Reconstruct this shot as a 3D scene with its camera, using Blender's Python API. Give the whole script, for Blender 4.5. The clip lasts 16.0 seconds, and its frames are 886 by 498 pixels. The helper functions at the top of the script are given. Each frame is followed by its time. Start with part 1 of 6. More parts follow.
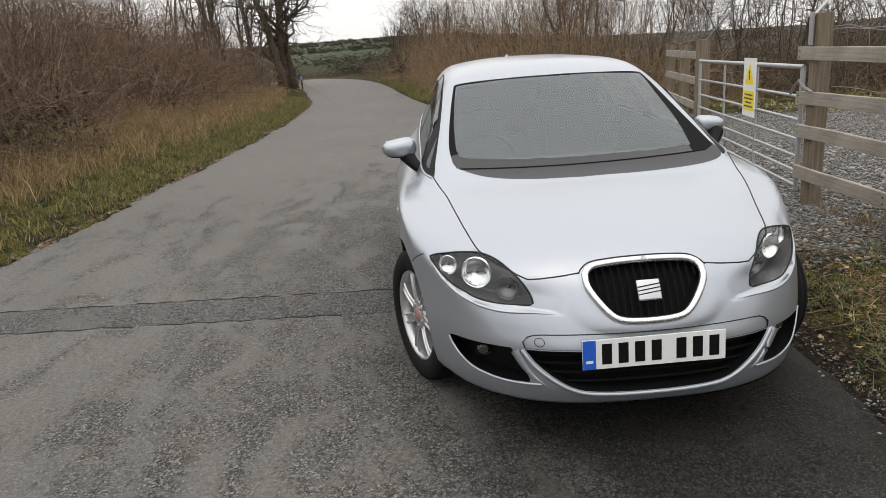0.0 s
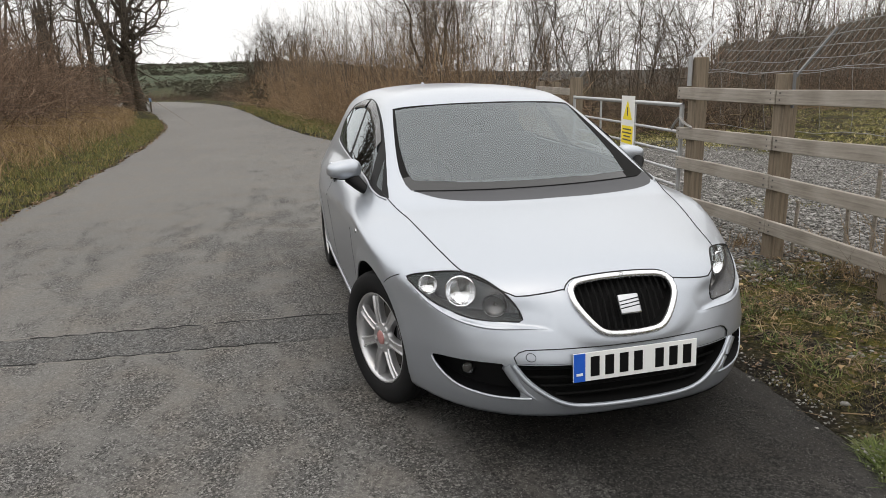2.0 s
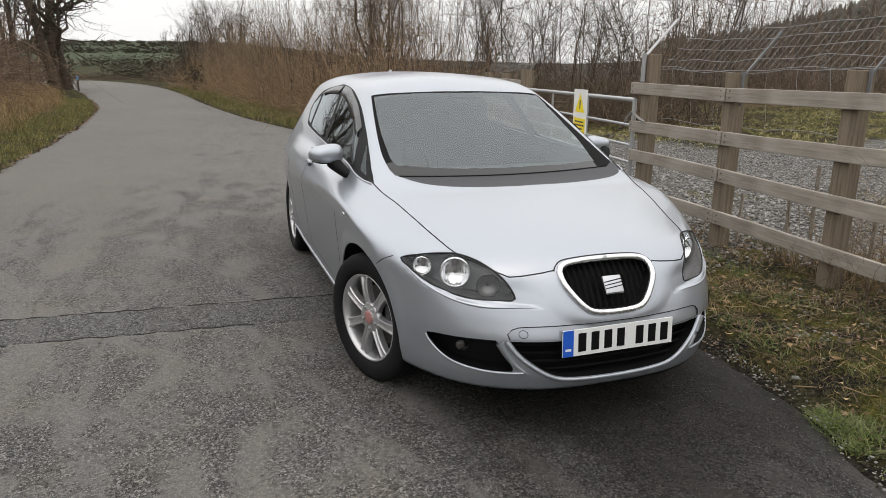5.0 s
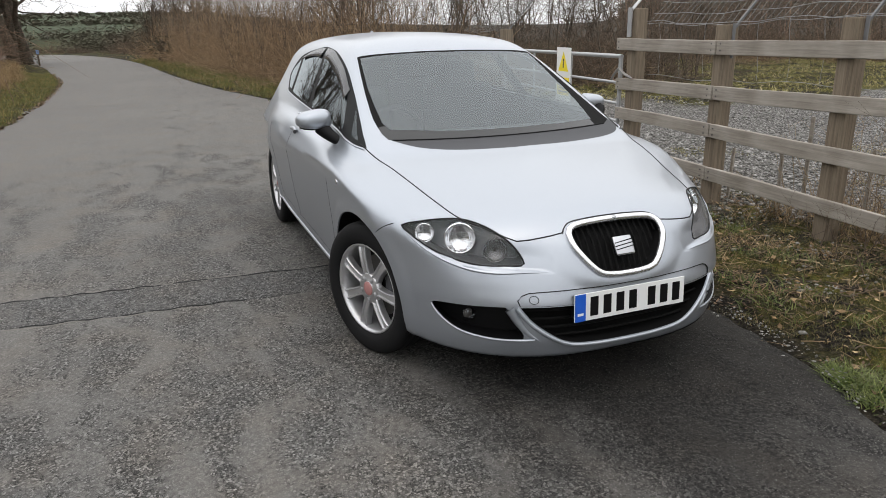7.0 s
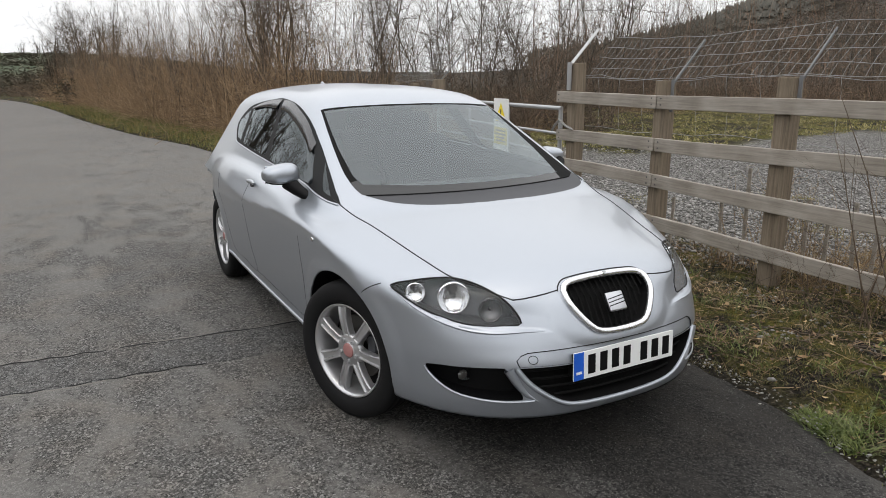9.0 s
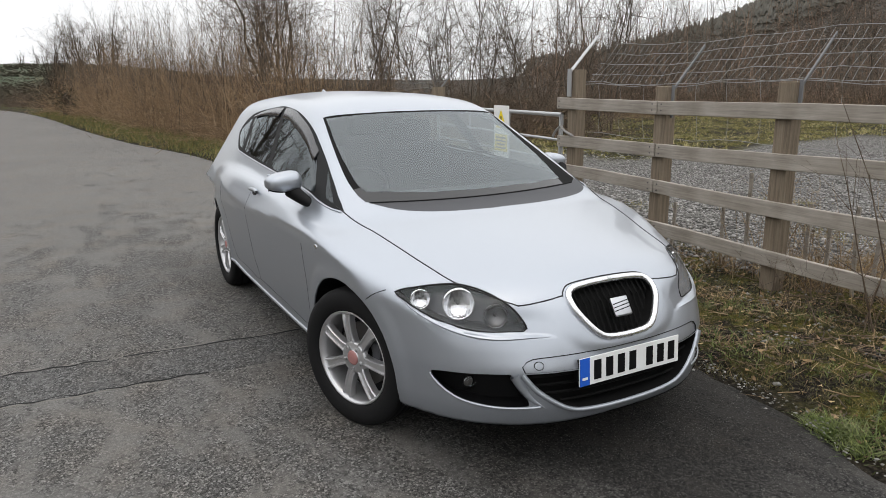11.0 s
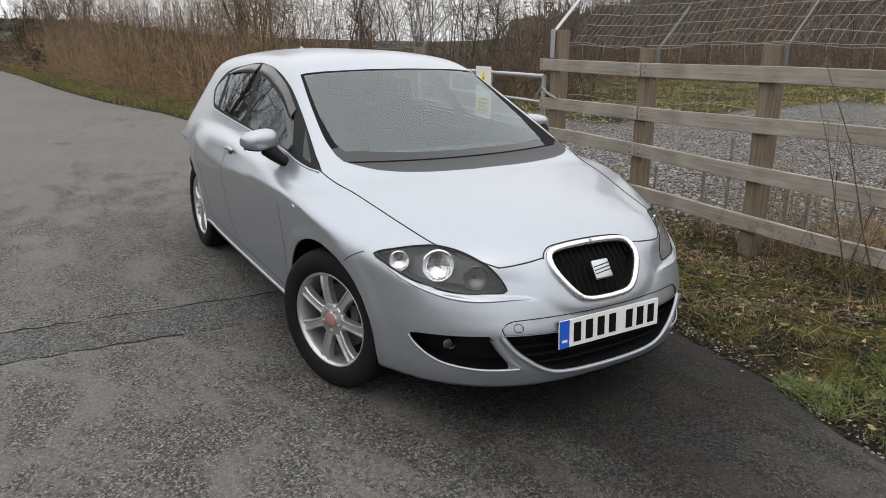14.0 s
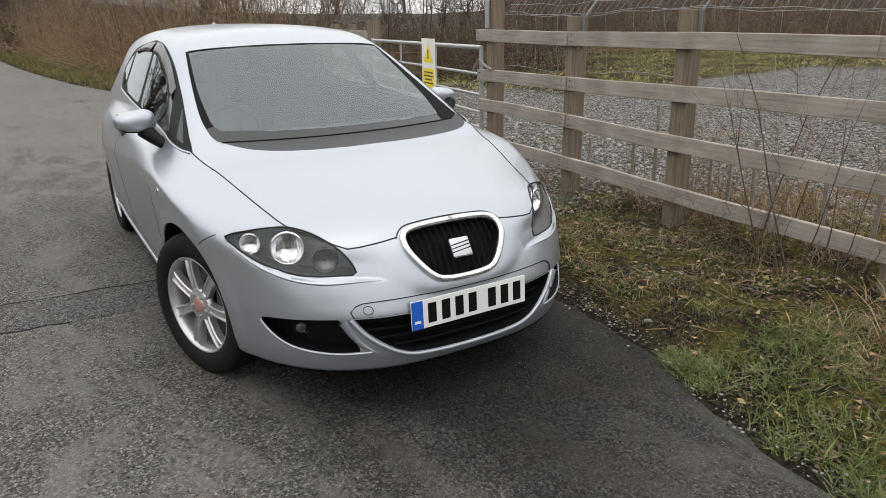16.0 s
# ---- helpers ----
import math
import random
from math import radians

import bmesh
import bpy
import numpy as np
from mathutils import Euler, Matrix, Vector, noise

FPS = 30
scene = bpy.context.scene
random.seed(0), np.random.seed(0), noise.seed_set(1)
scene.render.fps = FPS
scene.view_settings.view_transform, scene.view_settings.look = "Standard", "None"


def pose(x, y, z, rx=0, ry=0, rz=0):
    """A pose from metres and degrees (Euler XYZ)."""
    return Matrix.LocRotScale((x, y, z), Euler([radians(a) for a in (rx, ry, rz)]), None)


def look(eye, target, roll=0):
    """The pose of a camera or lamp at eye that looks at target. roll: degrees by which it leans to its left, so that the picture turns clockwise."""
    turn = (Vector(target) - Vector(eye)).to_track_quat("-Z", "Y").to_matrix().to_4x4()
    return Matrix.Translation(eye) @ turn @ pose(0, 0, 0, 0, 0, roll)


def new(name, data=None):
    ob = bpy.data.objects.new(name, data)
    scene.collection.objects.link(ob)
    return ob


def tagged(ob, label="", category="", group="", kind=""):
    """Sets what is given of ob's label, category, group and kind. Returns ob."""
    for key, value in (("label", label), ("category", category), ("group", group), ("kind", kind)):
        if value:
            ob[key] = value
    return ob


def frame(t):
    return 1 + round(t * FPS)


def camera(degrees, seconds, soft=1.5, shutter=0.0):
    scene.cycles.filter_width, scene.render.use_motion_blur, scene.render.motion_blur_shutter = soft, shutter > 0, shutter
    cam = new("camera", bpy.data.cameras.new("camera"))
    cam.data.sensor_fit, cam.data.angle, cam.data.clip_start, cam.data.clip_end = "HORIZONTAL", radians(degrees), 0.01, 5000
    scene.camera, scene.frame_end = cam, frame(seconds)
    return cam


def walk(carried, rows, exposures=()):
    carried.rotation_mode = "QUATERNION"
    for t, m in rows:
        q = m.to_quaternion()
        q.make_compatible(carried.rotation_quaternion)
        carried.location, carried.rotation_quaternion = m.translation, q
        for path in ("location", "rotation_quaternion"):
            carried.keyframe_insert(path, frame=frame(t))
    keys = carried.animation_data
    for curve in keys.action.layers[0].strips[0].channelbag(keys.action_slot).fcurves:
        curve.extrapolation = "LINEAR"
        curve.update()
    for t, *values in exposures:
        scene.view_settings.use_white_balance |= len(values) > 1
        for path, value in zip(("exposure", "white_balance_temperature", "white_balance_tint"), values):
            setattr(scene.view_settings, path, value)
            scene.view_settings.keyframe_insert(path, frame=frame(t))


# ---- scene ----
import collections

cam = camera(64.8, 16.0, soft=0.85)
PATH = [
    (0, (-0.813, -3.131, 1.492), (-0.742, -1.206, 0.954), -4.1),
    (0.5, (-0.87, -3.208, 1.478), (-0.781, -1.281, 0.952), -3.5),
    (1, (-0.995, -3.157, 1.436), (-0.826, -1.23, 0.931), -2.7),
    (1.5, (-1.158, -3.038, 1.468), (-0.864, -1.147, 0.89), -4.7),
    (2, (-1.321, -3.069, 1.481), (-0.831, -1.189, 1.004), -1.5),
    (2.5, (-1.51, -3.088, 1.504), (-0.861, -1.252, 1.047), 0.4),
    (3, (-1.569, -3.107, 1.493), (-0.947, -1.276, 0.983), 0.5),
    (3.5, (-1.589, -3.101, 1.494), (-0.944, -1.278, 0.982), -0.2),
    (3.7, (-1.589, -3.1, 1.485), (-0.933, -1.278, 0.985), 0.2),
    (6, (-1.591, -3.131, 1.489), (-0.916, -1.322, 0.966), 0.5),
    (6.5, (-1.614, -3.102, 1.488), (-0.893, -1.316, 0.95), 1.1),
    (7, (-1.648, -2.972, 1.453), (-0.935, -1.203, 0.852), -1.1),
    (7.5, (-1.668, -2.791, 1.473), (-0.968, -1.013, 0.881), -4.5),
    (8, (-1.766, -2.755, 1.519), (-0.916, -1.003, 1.062), -0.7),
    (8.5, (-1.864, -2.747, 1.505), (-0.915, -1.044, 1.059), 0.2),
    (8.7, (-1.873, -2.763, 1.498), (-0.93, -1.067, 1.014), -0.1),
    (11, (-1.895, -2.752, 1.491), (-0.948, -1.053, 1.028), -0.6),
    (11.5, (-1.895, -2.748, 1.49), (-0.945, -1.053, 1.018), -0.9),
    (12, (-1.887, -2.754, 1.491), (-0.926, -1.07, 1.001), -1.2),
    (12.5, (-1.876, -2.756, 1.499), (-0.908, -1.07, 1.026), -1.5),
    (13, (-1.866, -2.735, 1.49), (-0.865, -1.075, 0.997), -1.3),
    (13.5, (-1.869, -2.735, 1.478), (-0.889, -1.073, 0.951), -1.0),
    (14, (-1.872, -2.718, 1.469), (-0.89, -1.069, 0.906), 0.2),
    (14.5, (-1.871, -2.724, 1.46), (-0.905, -1.06, 0.914), 0.9),
    (15, (-1.851, -2.77, 1.432), (-0.825, -1.131, 0.921), 3.5),
    (15.5, (-1.635, -2.812, 1.458), (-0.676, -1.151, 0.891), -2.4),
    (16, (-1.366, -2.93, 1.463), (-0.386, -1.305, 0.83), -1.1),
]
walk(cam, [(t, look(eye, target, roll)) for t, eye, target, roll in PATH],
     exposures=[(0, -0.02, 6820, 10), (2, 0.05, 6820, 10), (4, 0.0, 6800, 10), (6, -0.04, 6720, 10), (7, 0.05, 6620, 10), (7.9, 0.18, 6620, 10), (8.5, 0.0, 6620, 10), (11, 0.02, 6600, 10), (13, 0.0, 6640, 10), (15, -0.02, 6660, 10), (16, 0.09, 6740, 10)])


def spline(xs, ys, q):
    """A smooth curve through the knots xs, ys that does not overshoot; beyond them it keeps its end values."""
    xs, ys = np.asarray(xs, float), np.asarray(ys, float)
    h, d = np.diff(xs), np.diff(ys) / np.diff(xs)
    m = np.zeros_like(ys)
    m[0], m[-1] = d[0], d[-1]
    same = d[:-1] * d[1:] > 0
    w1, w2 = 2 * h[1:] + h[:-1], h[1:] + 2 * h[:-1]
    with np.errstate(divide="ignore", invalid="ignore"):
        m[1:-1] = np.where(same, (w1 + w2) / (w1 / d[:-1] + w2 / d[1:]), 0)
    q = np.clip(q, xs[0], xs[-1])
    i = np.clip(np.searchsorted(xs, q) - 1, 0, len(h) - 1)
    t = (q - xs[i]) / h[i]
    return (2 * t**3 - 3 * t**2 + 1) * ys[i] + (t**3 - 2 * t**2 + t) * h[i] * m[i] + (3 * t**2 - 2 * t**3) * ys[i + 1] + (t**3 - t**2) * h[i] * m[i + 1]


def smooth_line(pts, n=48, closed=False):
    """A rounded line through the points, in n steps of even length."""
    p = np.asarray(pts, float)
    ext = np.concatenate([p[-2:], p, p[:3]]) if closed else np.concatenate([[2 * p[0] - p[1]], p, [2 * p[-1] - p[-2]]])
    out = []
    first, last = (2, 2 + len(p)) if closed else (1, len(p))
    for i in range(first, last):
        a, b, c, d = ext[i - 1 : i + 3]
        for t in np.linspace(0, 1, 14)[:-1]:
            out.append(0.5 * (2 * b + (c - a) * t + (2 * a - 5 * b + 4 * c - d) * t**2 + (3 * b - a - 3 * c + d) * t**3))
    out.append(out[0] if closed else p[-1])
    out = np.array(out)
    s = np.concatenate([[0], np.cumsum(np.linalg.norm(np.diff(out, axis=0), axis=1))])
    q = np.linspace(0, s[-1], n + (1 if closed else 0))
    res = np.stack([np.interp(q, s, out[:, k]) for k in range(out.shape[1])], -1)
    return res[:-1] if closed else res

# ---- world and light: an even overcast sky with a broad, weak sun ----
SUN_ELEVATION, SUN_AZIMUTH = 80.0, -150.0
world = bpy.data.worlds.new("overcast_sky")
scene.world = world
world.use_nodes = True
wn, wl = world.node_tree.nodes, world.node_tree.links
sky = wn.new("ShaderNodeTexSky")
sky.sky_type, sky.sun_disc = "NISHITA", False
sky.sun_elevation, sky.sun_rotation = radians(SUN_ELEVATION), radians(SUN_AZIMUTH)
sky.air_density, sky.dust_density, sky.ozone_density = 1.0, 6.0, 1.0
pale = wn.new("ShaderNodeMixRGB")
pale.inputs[0].default_value = 0.86
pale.inputs[2].default_value = (9.6, 9.75, 10.0, 1)
wl.new(sky.outputs[0], pale.inputs[1])
# an overcast sky is brightest overhead and about a third as bright low down
height, up, rise = wn.new("ShaderNodeTexCoord"), wn.new("ShaderNodeSeparateXYZ"), wn.new("ShaderNodeMapRange")
wl.new(height.outputs["Generated"], up.inputs[0])
wl.new(up.outputs[2], rise.inputs[0])
rise.inputs["To Min"].default_value, rise.inputs["To Max"].default_value = 1.15, 1.97
scaled = wn.new("ShaderNodeVectorMath")
scaled.operation = "SCALE"
wl.new(pale.outputs[0], scaled.inputs[0])
wl.new(rise.outputs[0], scaled.inputs["Scale"])
wl.new(scaled.outputs[0], wn["Background"].inputs[0])
wn["Background"].inputs[1].default_value = 0.1
sun = new("sun", bpy.data.lights.new("sun", "SUN"))
sun.data.energy, sun.data.angle, sun.data.color = 0.5, radians(170), (1.0, 0.985, 0.96)
sun.matrix_world = pose(0, 0, 30, 90 - SUN_ELEVATION, 0, 180 - SUN_AZIMUTH)


# ---- materials ----
def material(name, rough=0.6, metal=0.0, color=(0.5, 0.5, 0.5)):
    m = bpy.data.materials.new(name)
    m.use_nodes = True
    b = m.node_tree.nodes["Principled BSDF"]
    b.inputs["Roughness"].default_value, b.inputs["Metallic"].default_value = rough, metal
    b.inputs["Base Color"].default_value = (*color, 1)
    return m


def node(m, kind, **values):
    n = m.node_tree.nodes.new(kind)
    for key, value in values.items():
        if key in n.inputs:
            n.inputs[key].default_value = value
    return n


def wire(m, a, b):
    m.node_tree.links.new(a, b)


def ramp(m, factor, stops):
    n = m.node_tree.nodes.new("ShaderNodeValToRGB")
    e = n.color_ramp.elements
    while len(e) < len(stops):
        e.new(0.5)
    for el, (at, colour) in zip(e, stops):
        el.position, el.color = at, (*colour, 1)
    wire(m, factor, n.inputs[0])
    return n.outputs[0]


def coords(m, scale=(1, 1, 1)):
    t = m.node_tree.nodes.new("ShaderNodeTexCoord")
    mp = m.node_tree.nodes.new("ShaderNodeMapping")
    mp.inputs["Scale"].default_value = scale
    wire(m, t.outputs["Object"], mp.inputs[0])
    return mp.outputs[0]


def noise_tex(m, vec, scale, detail=4.0, rough=0.55, distort=0.0):
    n = node(m, "ShaderNodeTexNoise", Scale=scale, Detail=detail, Roughness=rough, Distortion=distort)
    wire(m, vec, n.inputs["Vector"])
    return n.outputs[0]


def mix(m, fac, a, b, mode="MIX"):
    n = m.node_tree.nodes.new("ShaderNodeMixRGB")
    n.blend_type = mode
    for socket, value in zip(n.inputs, (fac, a, b)):
        if isinstance(value, (int, float)):
            socket.default_value = value
        elif isinstance(value, tuple):
            socket.default_value = (*value, 1)
        else:
            wire(m, value, socket)
    return n.outputs[0]


def base(m, colour):
    wire(m, colour, m.node_tree.nodes["Principled BSDF"].inputs["Base Color"])


def bump(m, height, strength=0.4, distance=0.01):
    n = node(m, "ShaderNodeBump", Strength=strength, Distance=distance)
    wire(m, height, n.inputs["Height"])
    wire(m, n.outputs[0], m.node_tree.nodes["Principled BSDF"].inputs["Normal"])


def island(m):
    return m.node_tree.nodes.new("ShaderNodeNewGeometry").outputs["Random Per Island"]


def twig_material(name, stops, rough=0.85):
    m = material(name, rough)
    m.node_tree.nodes["Principled BSDF"].inputs["Specular IOR Level"].default_value = 0.12
    v = coords(m)
    base(m, mix(m, 0.35, ramp(m, island(m), stops), ramp(m, noise_tex(m, v, 9.0), [(0.3, (0.05, 0.04, 0.03)), (0.7, (0.3, 0.25, 0.19))])))
    return m


def sums(m, op, a, b):
    n = m.node_tree.nodes.new("ShaderNodeMath")
    n.operation = op
    for socket, value in zip(n.inputs, (a, b)):
        if isinstance(value, (int, float)):
            socket.default_value = value
        else:
            wire(m, value, socket)
    return n.outputs[0]


def tarmac_material(name, gain=1.0, coarse=0.0, newer_and_shade=False, tint=(1, 1, 1)):
    """Worn pale binder with dark pits between the chippings, and a few bright specks."""
    m = material(name, 0.88)
    m.node_tree.nodes["Principled BSDF"].inputs["Specular IOR Level"].default_value = 0.25
    v = coords(m)
    g = gain
    worn = noise_tex(m, coords(m, (1.0, 0.45, 1.0)), 3.4, 6.0, 0.62, 0.4)
    side = node(m, "ShaderNodeSeparateXYZ")
    wire(m, v, side.inputs[0])
    lane = node(m, "ShaderNodeMapRange")
    for key, value in (("From Min", -3.0), ("From Max", -1.3), ("To Min", 0.495 + coarse), ("To Max", 0.60 + coarse)):
        lane.inputs[key].default_value = value
    wire(m, side.outputs[0], lane.inputs[0])
    beyond = node(m, "ShaderNodeMapRange")
    for key, value in (("From Min", 4.0), ("From Max", 7.5), ("To Min", 0.0), ("To Max", 0.17)):
        beyond.inputs[key].default_value = value
    wire(m, side.outputs[1], beyond.inputs[0])
    coarser = sums(m, "SUBTRACT", lane.outputs[0], beyond.outputs[0])
    bare = sums(m, "ADD", sums(m, "SUBTRACT", coarser, worn), sums(m, "MULTIPLY", sums(m, "SUBTRACT", noise_tex(m, v, 26.0, 5.0, 0.7), 0.5), 0.55))
    bare = ramp(m, bare, [(0.0, (0.25, 0.25, 0.25)), (0.13, (1, 1, 1))])
    # single chippings with dark gaps between them
    stone = node(m, "ShaderNodeTexVoronoi", Scale=105.0, Randomness=1.0)
    wire(m, v, stone.inputs["Vector"])
    gap = node(m, "ShaderNodeTexVoronoi", Scale=105.0, Randomness=1.0)
    gap.feature = "DISTANCE_TO_EDGE"
    wire(m, v, gap.inputs["Vector"])
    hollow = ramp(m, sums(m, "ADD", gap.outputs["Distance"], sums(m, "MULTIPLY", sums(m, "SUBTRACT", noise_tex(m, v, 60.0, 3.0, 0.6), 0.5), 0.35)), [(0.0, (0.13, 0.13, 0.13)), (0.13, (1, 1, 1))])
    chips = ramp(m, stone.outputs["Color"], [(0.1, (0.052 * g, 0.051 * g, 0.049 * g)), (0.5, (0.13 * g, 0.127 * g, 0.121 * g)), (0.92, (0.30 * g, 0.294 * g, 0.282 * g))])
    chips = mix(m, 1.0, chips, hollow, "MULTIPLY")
    grain = ramp(m, noise_tex(m, v, 260.0, 3.0, 0.7), [(0.3, (0.62, 0.62, 0.62)), (0.7, (1.32, 1.32, 1.32))])
    binder = mix(m, 1.0, ramp(m, noise_tex(m, v, 40.0, 5.0, 0.7), [(0.3, (0.106 * g, 0.102 * g, 0.096 * g)), (0.7, (0.185 * g, 0.179 * g, 0.169 * g))]), grain, "MULTIPLY")
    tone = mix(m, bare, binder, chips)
    fac = mix(m, bare, noise_tex(m, v, 90.0, 4.0, 0.7), hollow)
    tone = mix(m, 1.0, tone, tint, "MULTIPLY")
    ochre = ramp(m, noise_tex(m, v, 2.6, 5.0, 0.6), [(0.45, (1, 1, 1)), (0.7, (1.05, 0.99, 0.93))])
    tone = mix(m, 1.0, tone, ochre, "MULTIPLY")
    wear = ramp(m, noise_tex(m, v, 0.33, 5.0, 0.6), [(0.32, (0.92, 0.92, 0.92)), (0.68, (1.07, 1.07, 1.06))])
    tone = mix(m, 1.0, tone, wear, "MULTIPLY")
    if newer_and_shade:  # the stretch beside the verge was laid later and is darker; shade under the bumper is painted in too
        xyz = m.node_tree.nodes.new("ShaderNodeSeparateXYZ")
        warp = node(m, "ShaderNodeVectorMath")
        warp.operation = "MULTIPLY_ADD"
        cloud = node(m, "ShaderNodeTexNoise", Scale=1.1, Detail=7.0, Roughness=0.7)
        wire(m, v, cloud.inputs["Vector"])
        wire(m, cloud.outputs["Color"], warp.inputs[0])
        warp.inputs[1].default_value = (1.6, 1.6, 0)
        wire(m, v, warp.inputs[2])
        wire(m, warp.outputs[0], xyz.inputs[0])
        shift = node(m, "ShaderNodeMapRange")
        for key, value in (("From Min", -0.28), ("From Max", 0.55)):
            shift.inputs[key].default_value = value
        wire(m, xyz.outputs[0], shift.inputs[0])
        near = node(m, "ShaderNodeMapRange")
        for key, value in (("From Min", 2.6), ("From Max", 0.9)):
            near.inputs[key].default_value = value
        wire(m, xyz.outputs[1], near.inputs[0])
        both = mix(m, 1.0, shift.outputs[0], near.outputs[0], "MULTIPLY")
        worn_end = node(m, "ShaderNodeMapRange")
        for key, value in (("From Min", -1.4), ("From Max", -0.35), ("To Min", 0.45), ("To Max", 1.0)):
            worn_end.inputs[key].default_value = value
        wire(m, xyz.outputs[1], worn_end.inputs[0])
        both = mix(m, 1.0, both, worn_end.outputs[0], "MULTIPLY")
        # multiplier set lower than the tarmac's own tone, for the bumper's shade
        tone = mix(m, both, tone, mix(m, 1.0, tone, (0.17, 0.163, 0.155), "MULTIPLY"))
    chip = node(m, "ShaderNodeTexVoronoi", Scale=170.0, Randomness=1.0)
    wire(m, v, chip.inputs["Vector"])
    lone = sums(m, "MULTIPLY", ramp(m, chip.outputs["Distance"], [(0.22, (1, 1, 1)), (0.36, (0, 0, 0))]), ramp(m, chip.outputs["Color"], [(0.66, (0, 0, 0)), (0.80, (1, 1, 1))]))
    tone = mix(m, sums(m, "MULTIPLY", lone, 0.75), tone, (0.26, 0.255, 0.245))
    base(m, tone)
    bump(m, fac, 0.8, 0.007)
    return m


M_TARMAC = tarmac_material("tarmac", 1.0, 0.0, True)
M_PATCH = tarmac_material("patched_tarmac", 0.86, 0.09, True, (0.96, 0.975, 1.0))

M_SOIL = material("ground_cover", 0.95)
M_SOIL.node_tree.nodes["Principled BSDF"].inputs["Specular IOR Level"].default_value = 0.08
v = coords(M_SOIL)
zone = M_SOIL.node_tree.nodes.new("ShaderNodeVertexColor")
zone.layer_name = "zone"
split = M_SOIL.node_tree.nodes.new("ShaderNodeSeparateColor")
wire(M_SOIL, zone.outputs[0], split.inputs[0])
soil = ramp(M_SOIL, noise_tex(M_SOIL, v, 38.0, 8.0, 0.72), [(0.38, (0.004, 0.0035, 0.003)), (0.52, (0.016, 0.0135, 0.010)), (0.68, (0.075, 0.062, 0.045))])
moss = ramp(M_SOIL, noise_tex(M_SOIL, v, 30.0, 8.0, 0.72), [(0.36, (0.013, 0.015, 0.004)), (0.52, (0.062, 0.06, 0.012)), (0.68, (0.19, 0.14, 0.042))])
cover = mix(M_SOIL, ramp(M_SOIL, noise_tex(M_SOIL, v, 3.2, 7.0, 0.68), [(0.45, (0, 0, 0)), (0.58, (1, 1, 1))]), soil, moss)
pebble = node(M_SOIL, "ShaderNodeTexVoronoi", Scale=42.0)
wire(M_SOIL, v, pebble.inputs["Vector"])
gravel = ramp(M_SOIL, pebble.outputs["Color"], [(0.1, (0.075, 0.071, 0.067)), (0.5, (0.195, 0.189, 0.179)), (0.95, (0.43, 0.42, 0.40))])
# shade between pebbles is put into the colour, darker away from each middle
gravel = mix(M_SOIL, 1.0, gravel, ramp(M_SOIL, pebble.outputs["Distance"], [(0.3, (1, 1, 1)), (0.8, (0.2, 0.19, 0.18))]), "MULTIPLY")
field = ramp(M_SOIL, noise_tex(M_SOIL, v, 0.02, 5.0), [(0.4, (0.045, 0.060, 0.036)), (0.6, (0.070, 0.082, 0.052))])
far_wood = ramp(M_SOIL, noise_tex(M_SOIL, v, 0.4, 8.0, 0.7), [(0.35, (0.02, 0.02, 0.018)), (0.65, (0.075, 0.064, 0.052))])
cover = mix(M_SOIL, zone.outputs["Alpha"], cover, soil)
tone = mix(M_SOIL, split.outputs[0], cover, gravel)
tone = mix(M_SOIL, split.outputs[1], tone, field)
base(M_SOIL, mix(M_SOIL, split.outputs[2], tone, far_wood))
bump(M_SOIL, mix(M_SOIL, split.outputs[0], noise_tex(M_SOIL, v, 25.0, 8.0), pebble.outputs["Distance"]), 0.8, 0.03)

M_TWIG = twig_material("bare_twigs", [(0.0, (0.022, 0.016, 0.012)), (0.5, (0.075, 0.052, 0.037)), (1.0, (0.17, 0.12, 0.085))])
M_BRUSH = twig_material("brown_brush", [(0.0, (0.045, 0.028, 0.019)), (0.6, (0.185, 0.112, 0.075)), (1.0, (0.36, 0.235, 0.16))])
M_TANGLE = twig_material("hedge_tangle", [(0.0, (0.10, 0.058, 0.029)), (0.5, (0.34, 0.215, 0.112)), (1.0, (0.58, 0.42, 0.26))])
M_ALDER = twig_material("dark_alder_bark", [(0.0, (0.018, 0.015, 0.013)), (1.0, (0.085, 0.070, 0.058))])
M_SAPLING = twig_material("grey_saplings", [(0.0, (0.05, 0.040, 0.033)), (1.0, (0.17, 0.135, 0.11))])
M_STRAW = twig_material("dead_stems", [(0.0, (0.11, 0.066, 0.030)), (0.5, (0.27, 0.18, 0.092)), (1.0, (0.46, 0.345, 0.20))])
M_BARK = twig_material("tree_bark", [(0.0, (0.022, 0.018, 0.015)), (1.0, (0.06, 0.048, 0.038))])
M_GRASS = twig_material("rough_grass", [(0.0, (0.04, 0.06, 0.010)), (0.5, (0.135, 0.165, 0.028)), (0.8, (0.25, 0.21, 0.055)), (1.0, (0.42, 0.30, 0.11))])
M_FIELD = twig_material("field_grass", [(0.0, (0.135, 0.14, 0.035)), (0.45, (0.27, 0.26, 0.075)), (0.75, (0.40, 0.345, 0.14)), (1.0, (0.50, 0.42, 0.23))])
M_LUSH = twig_material("lush_grass_blades", [(0.0, (0.025, 0.058, 0.008)), (0.6, (0.082, 0.145, 0.018)), (1.0, (0.18, 0.23, 0.045))])
M_RUST = twig_material("rusty_bracken", [(0.0, (0.12, 0.066, 0.026)), (0.5, (0.31, 0.195, 0.085)), (1.0, (0.52, 0.38, 0.19))])
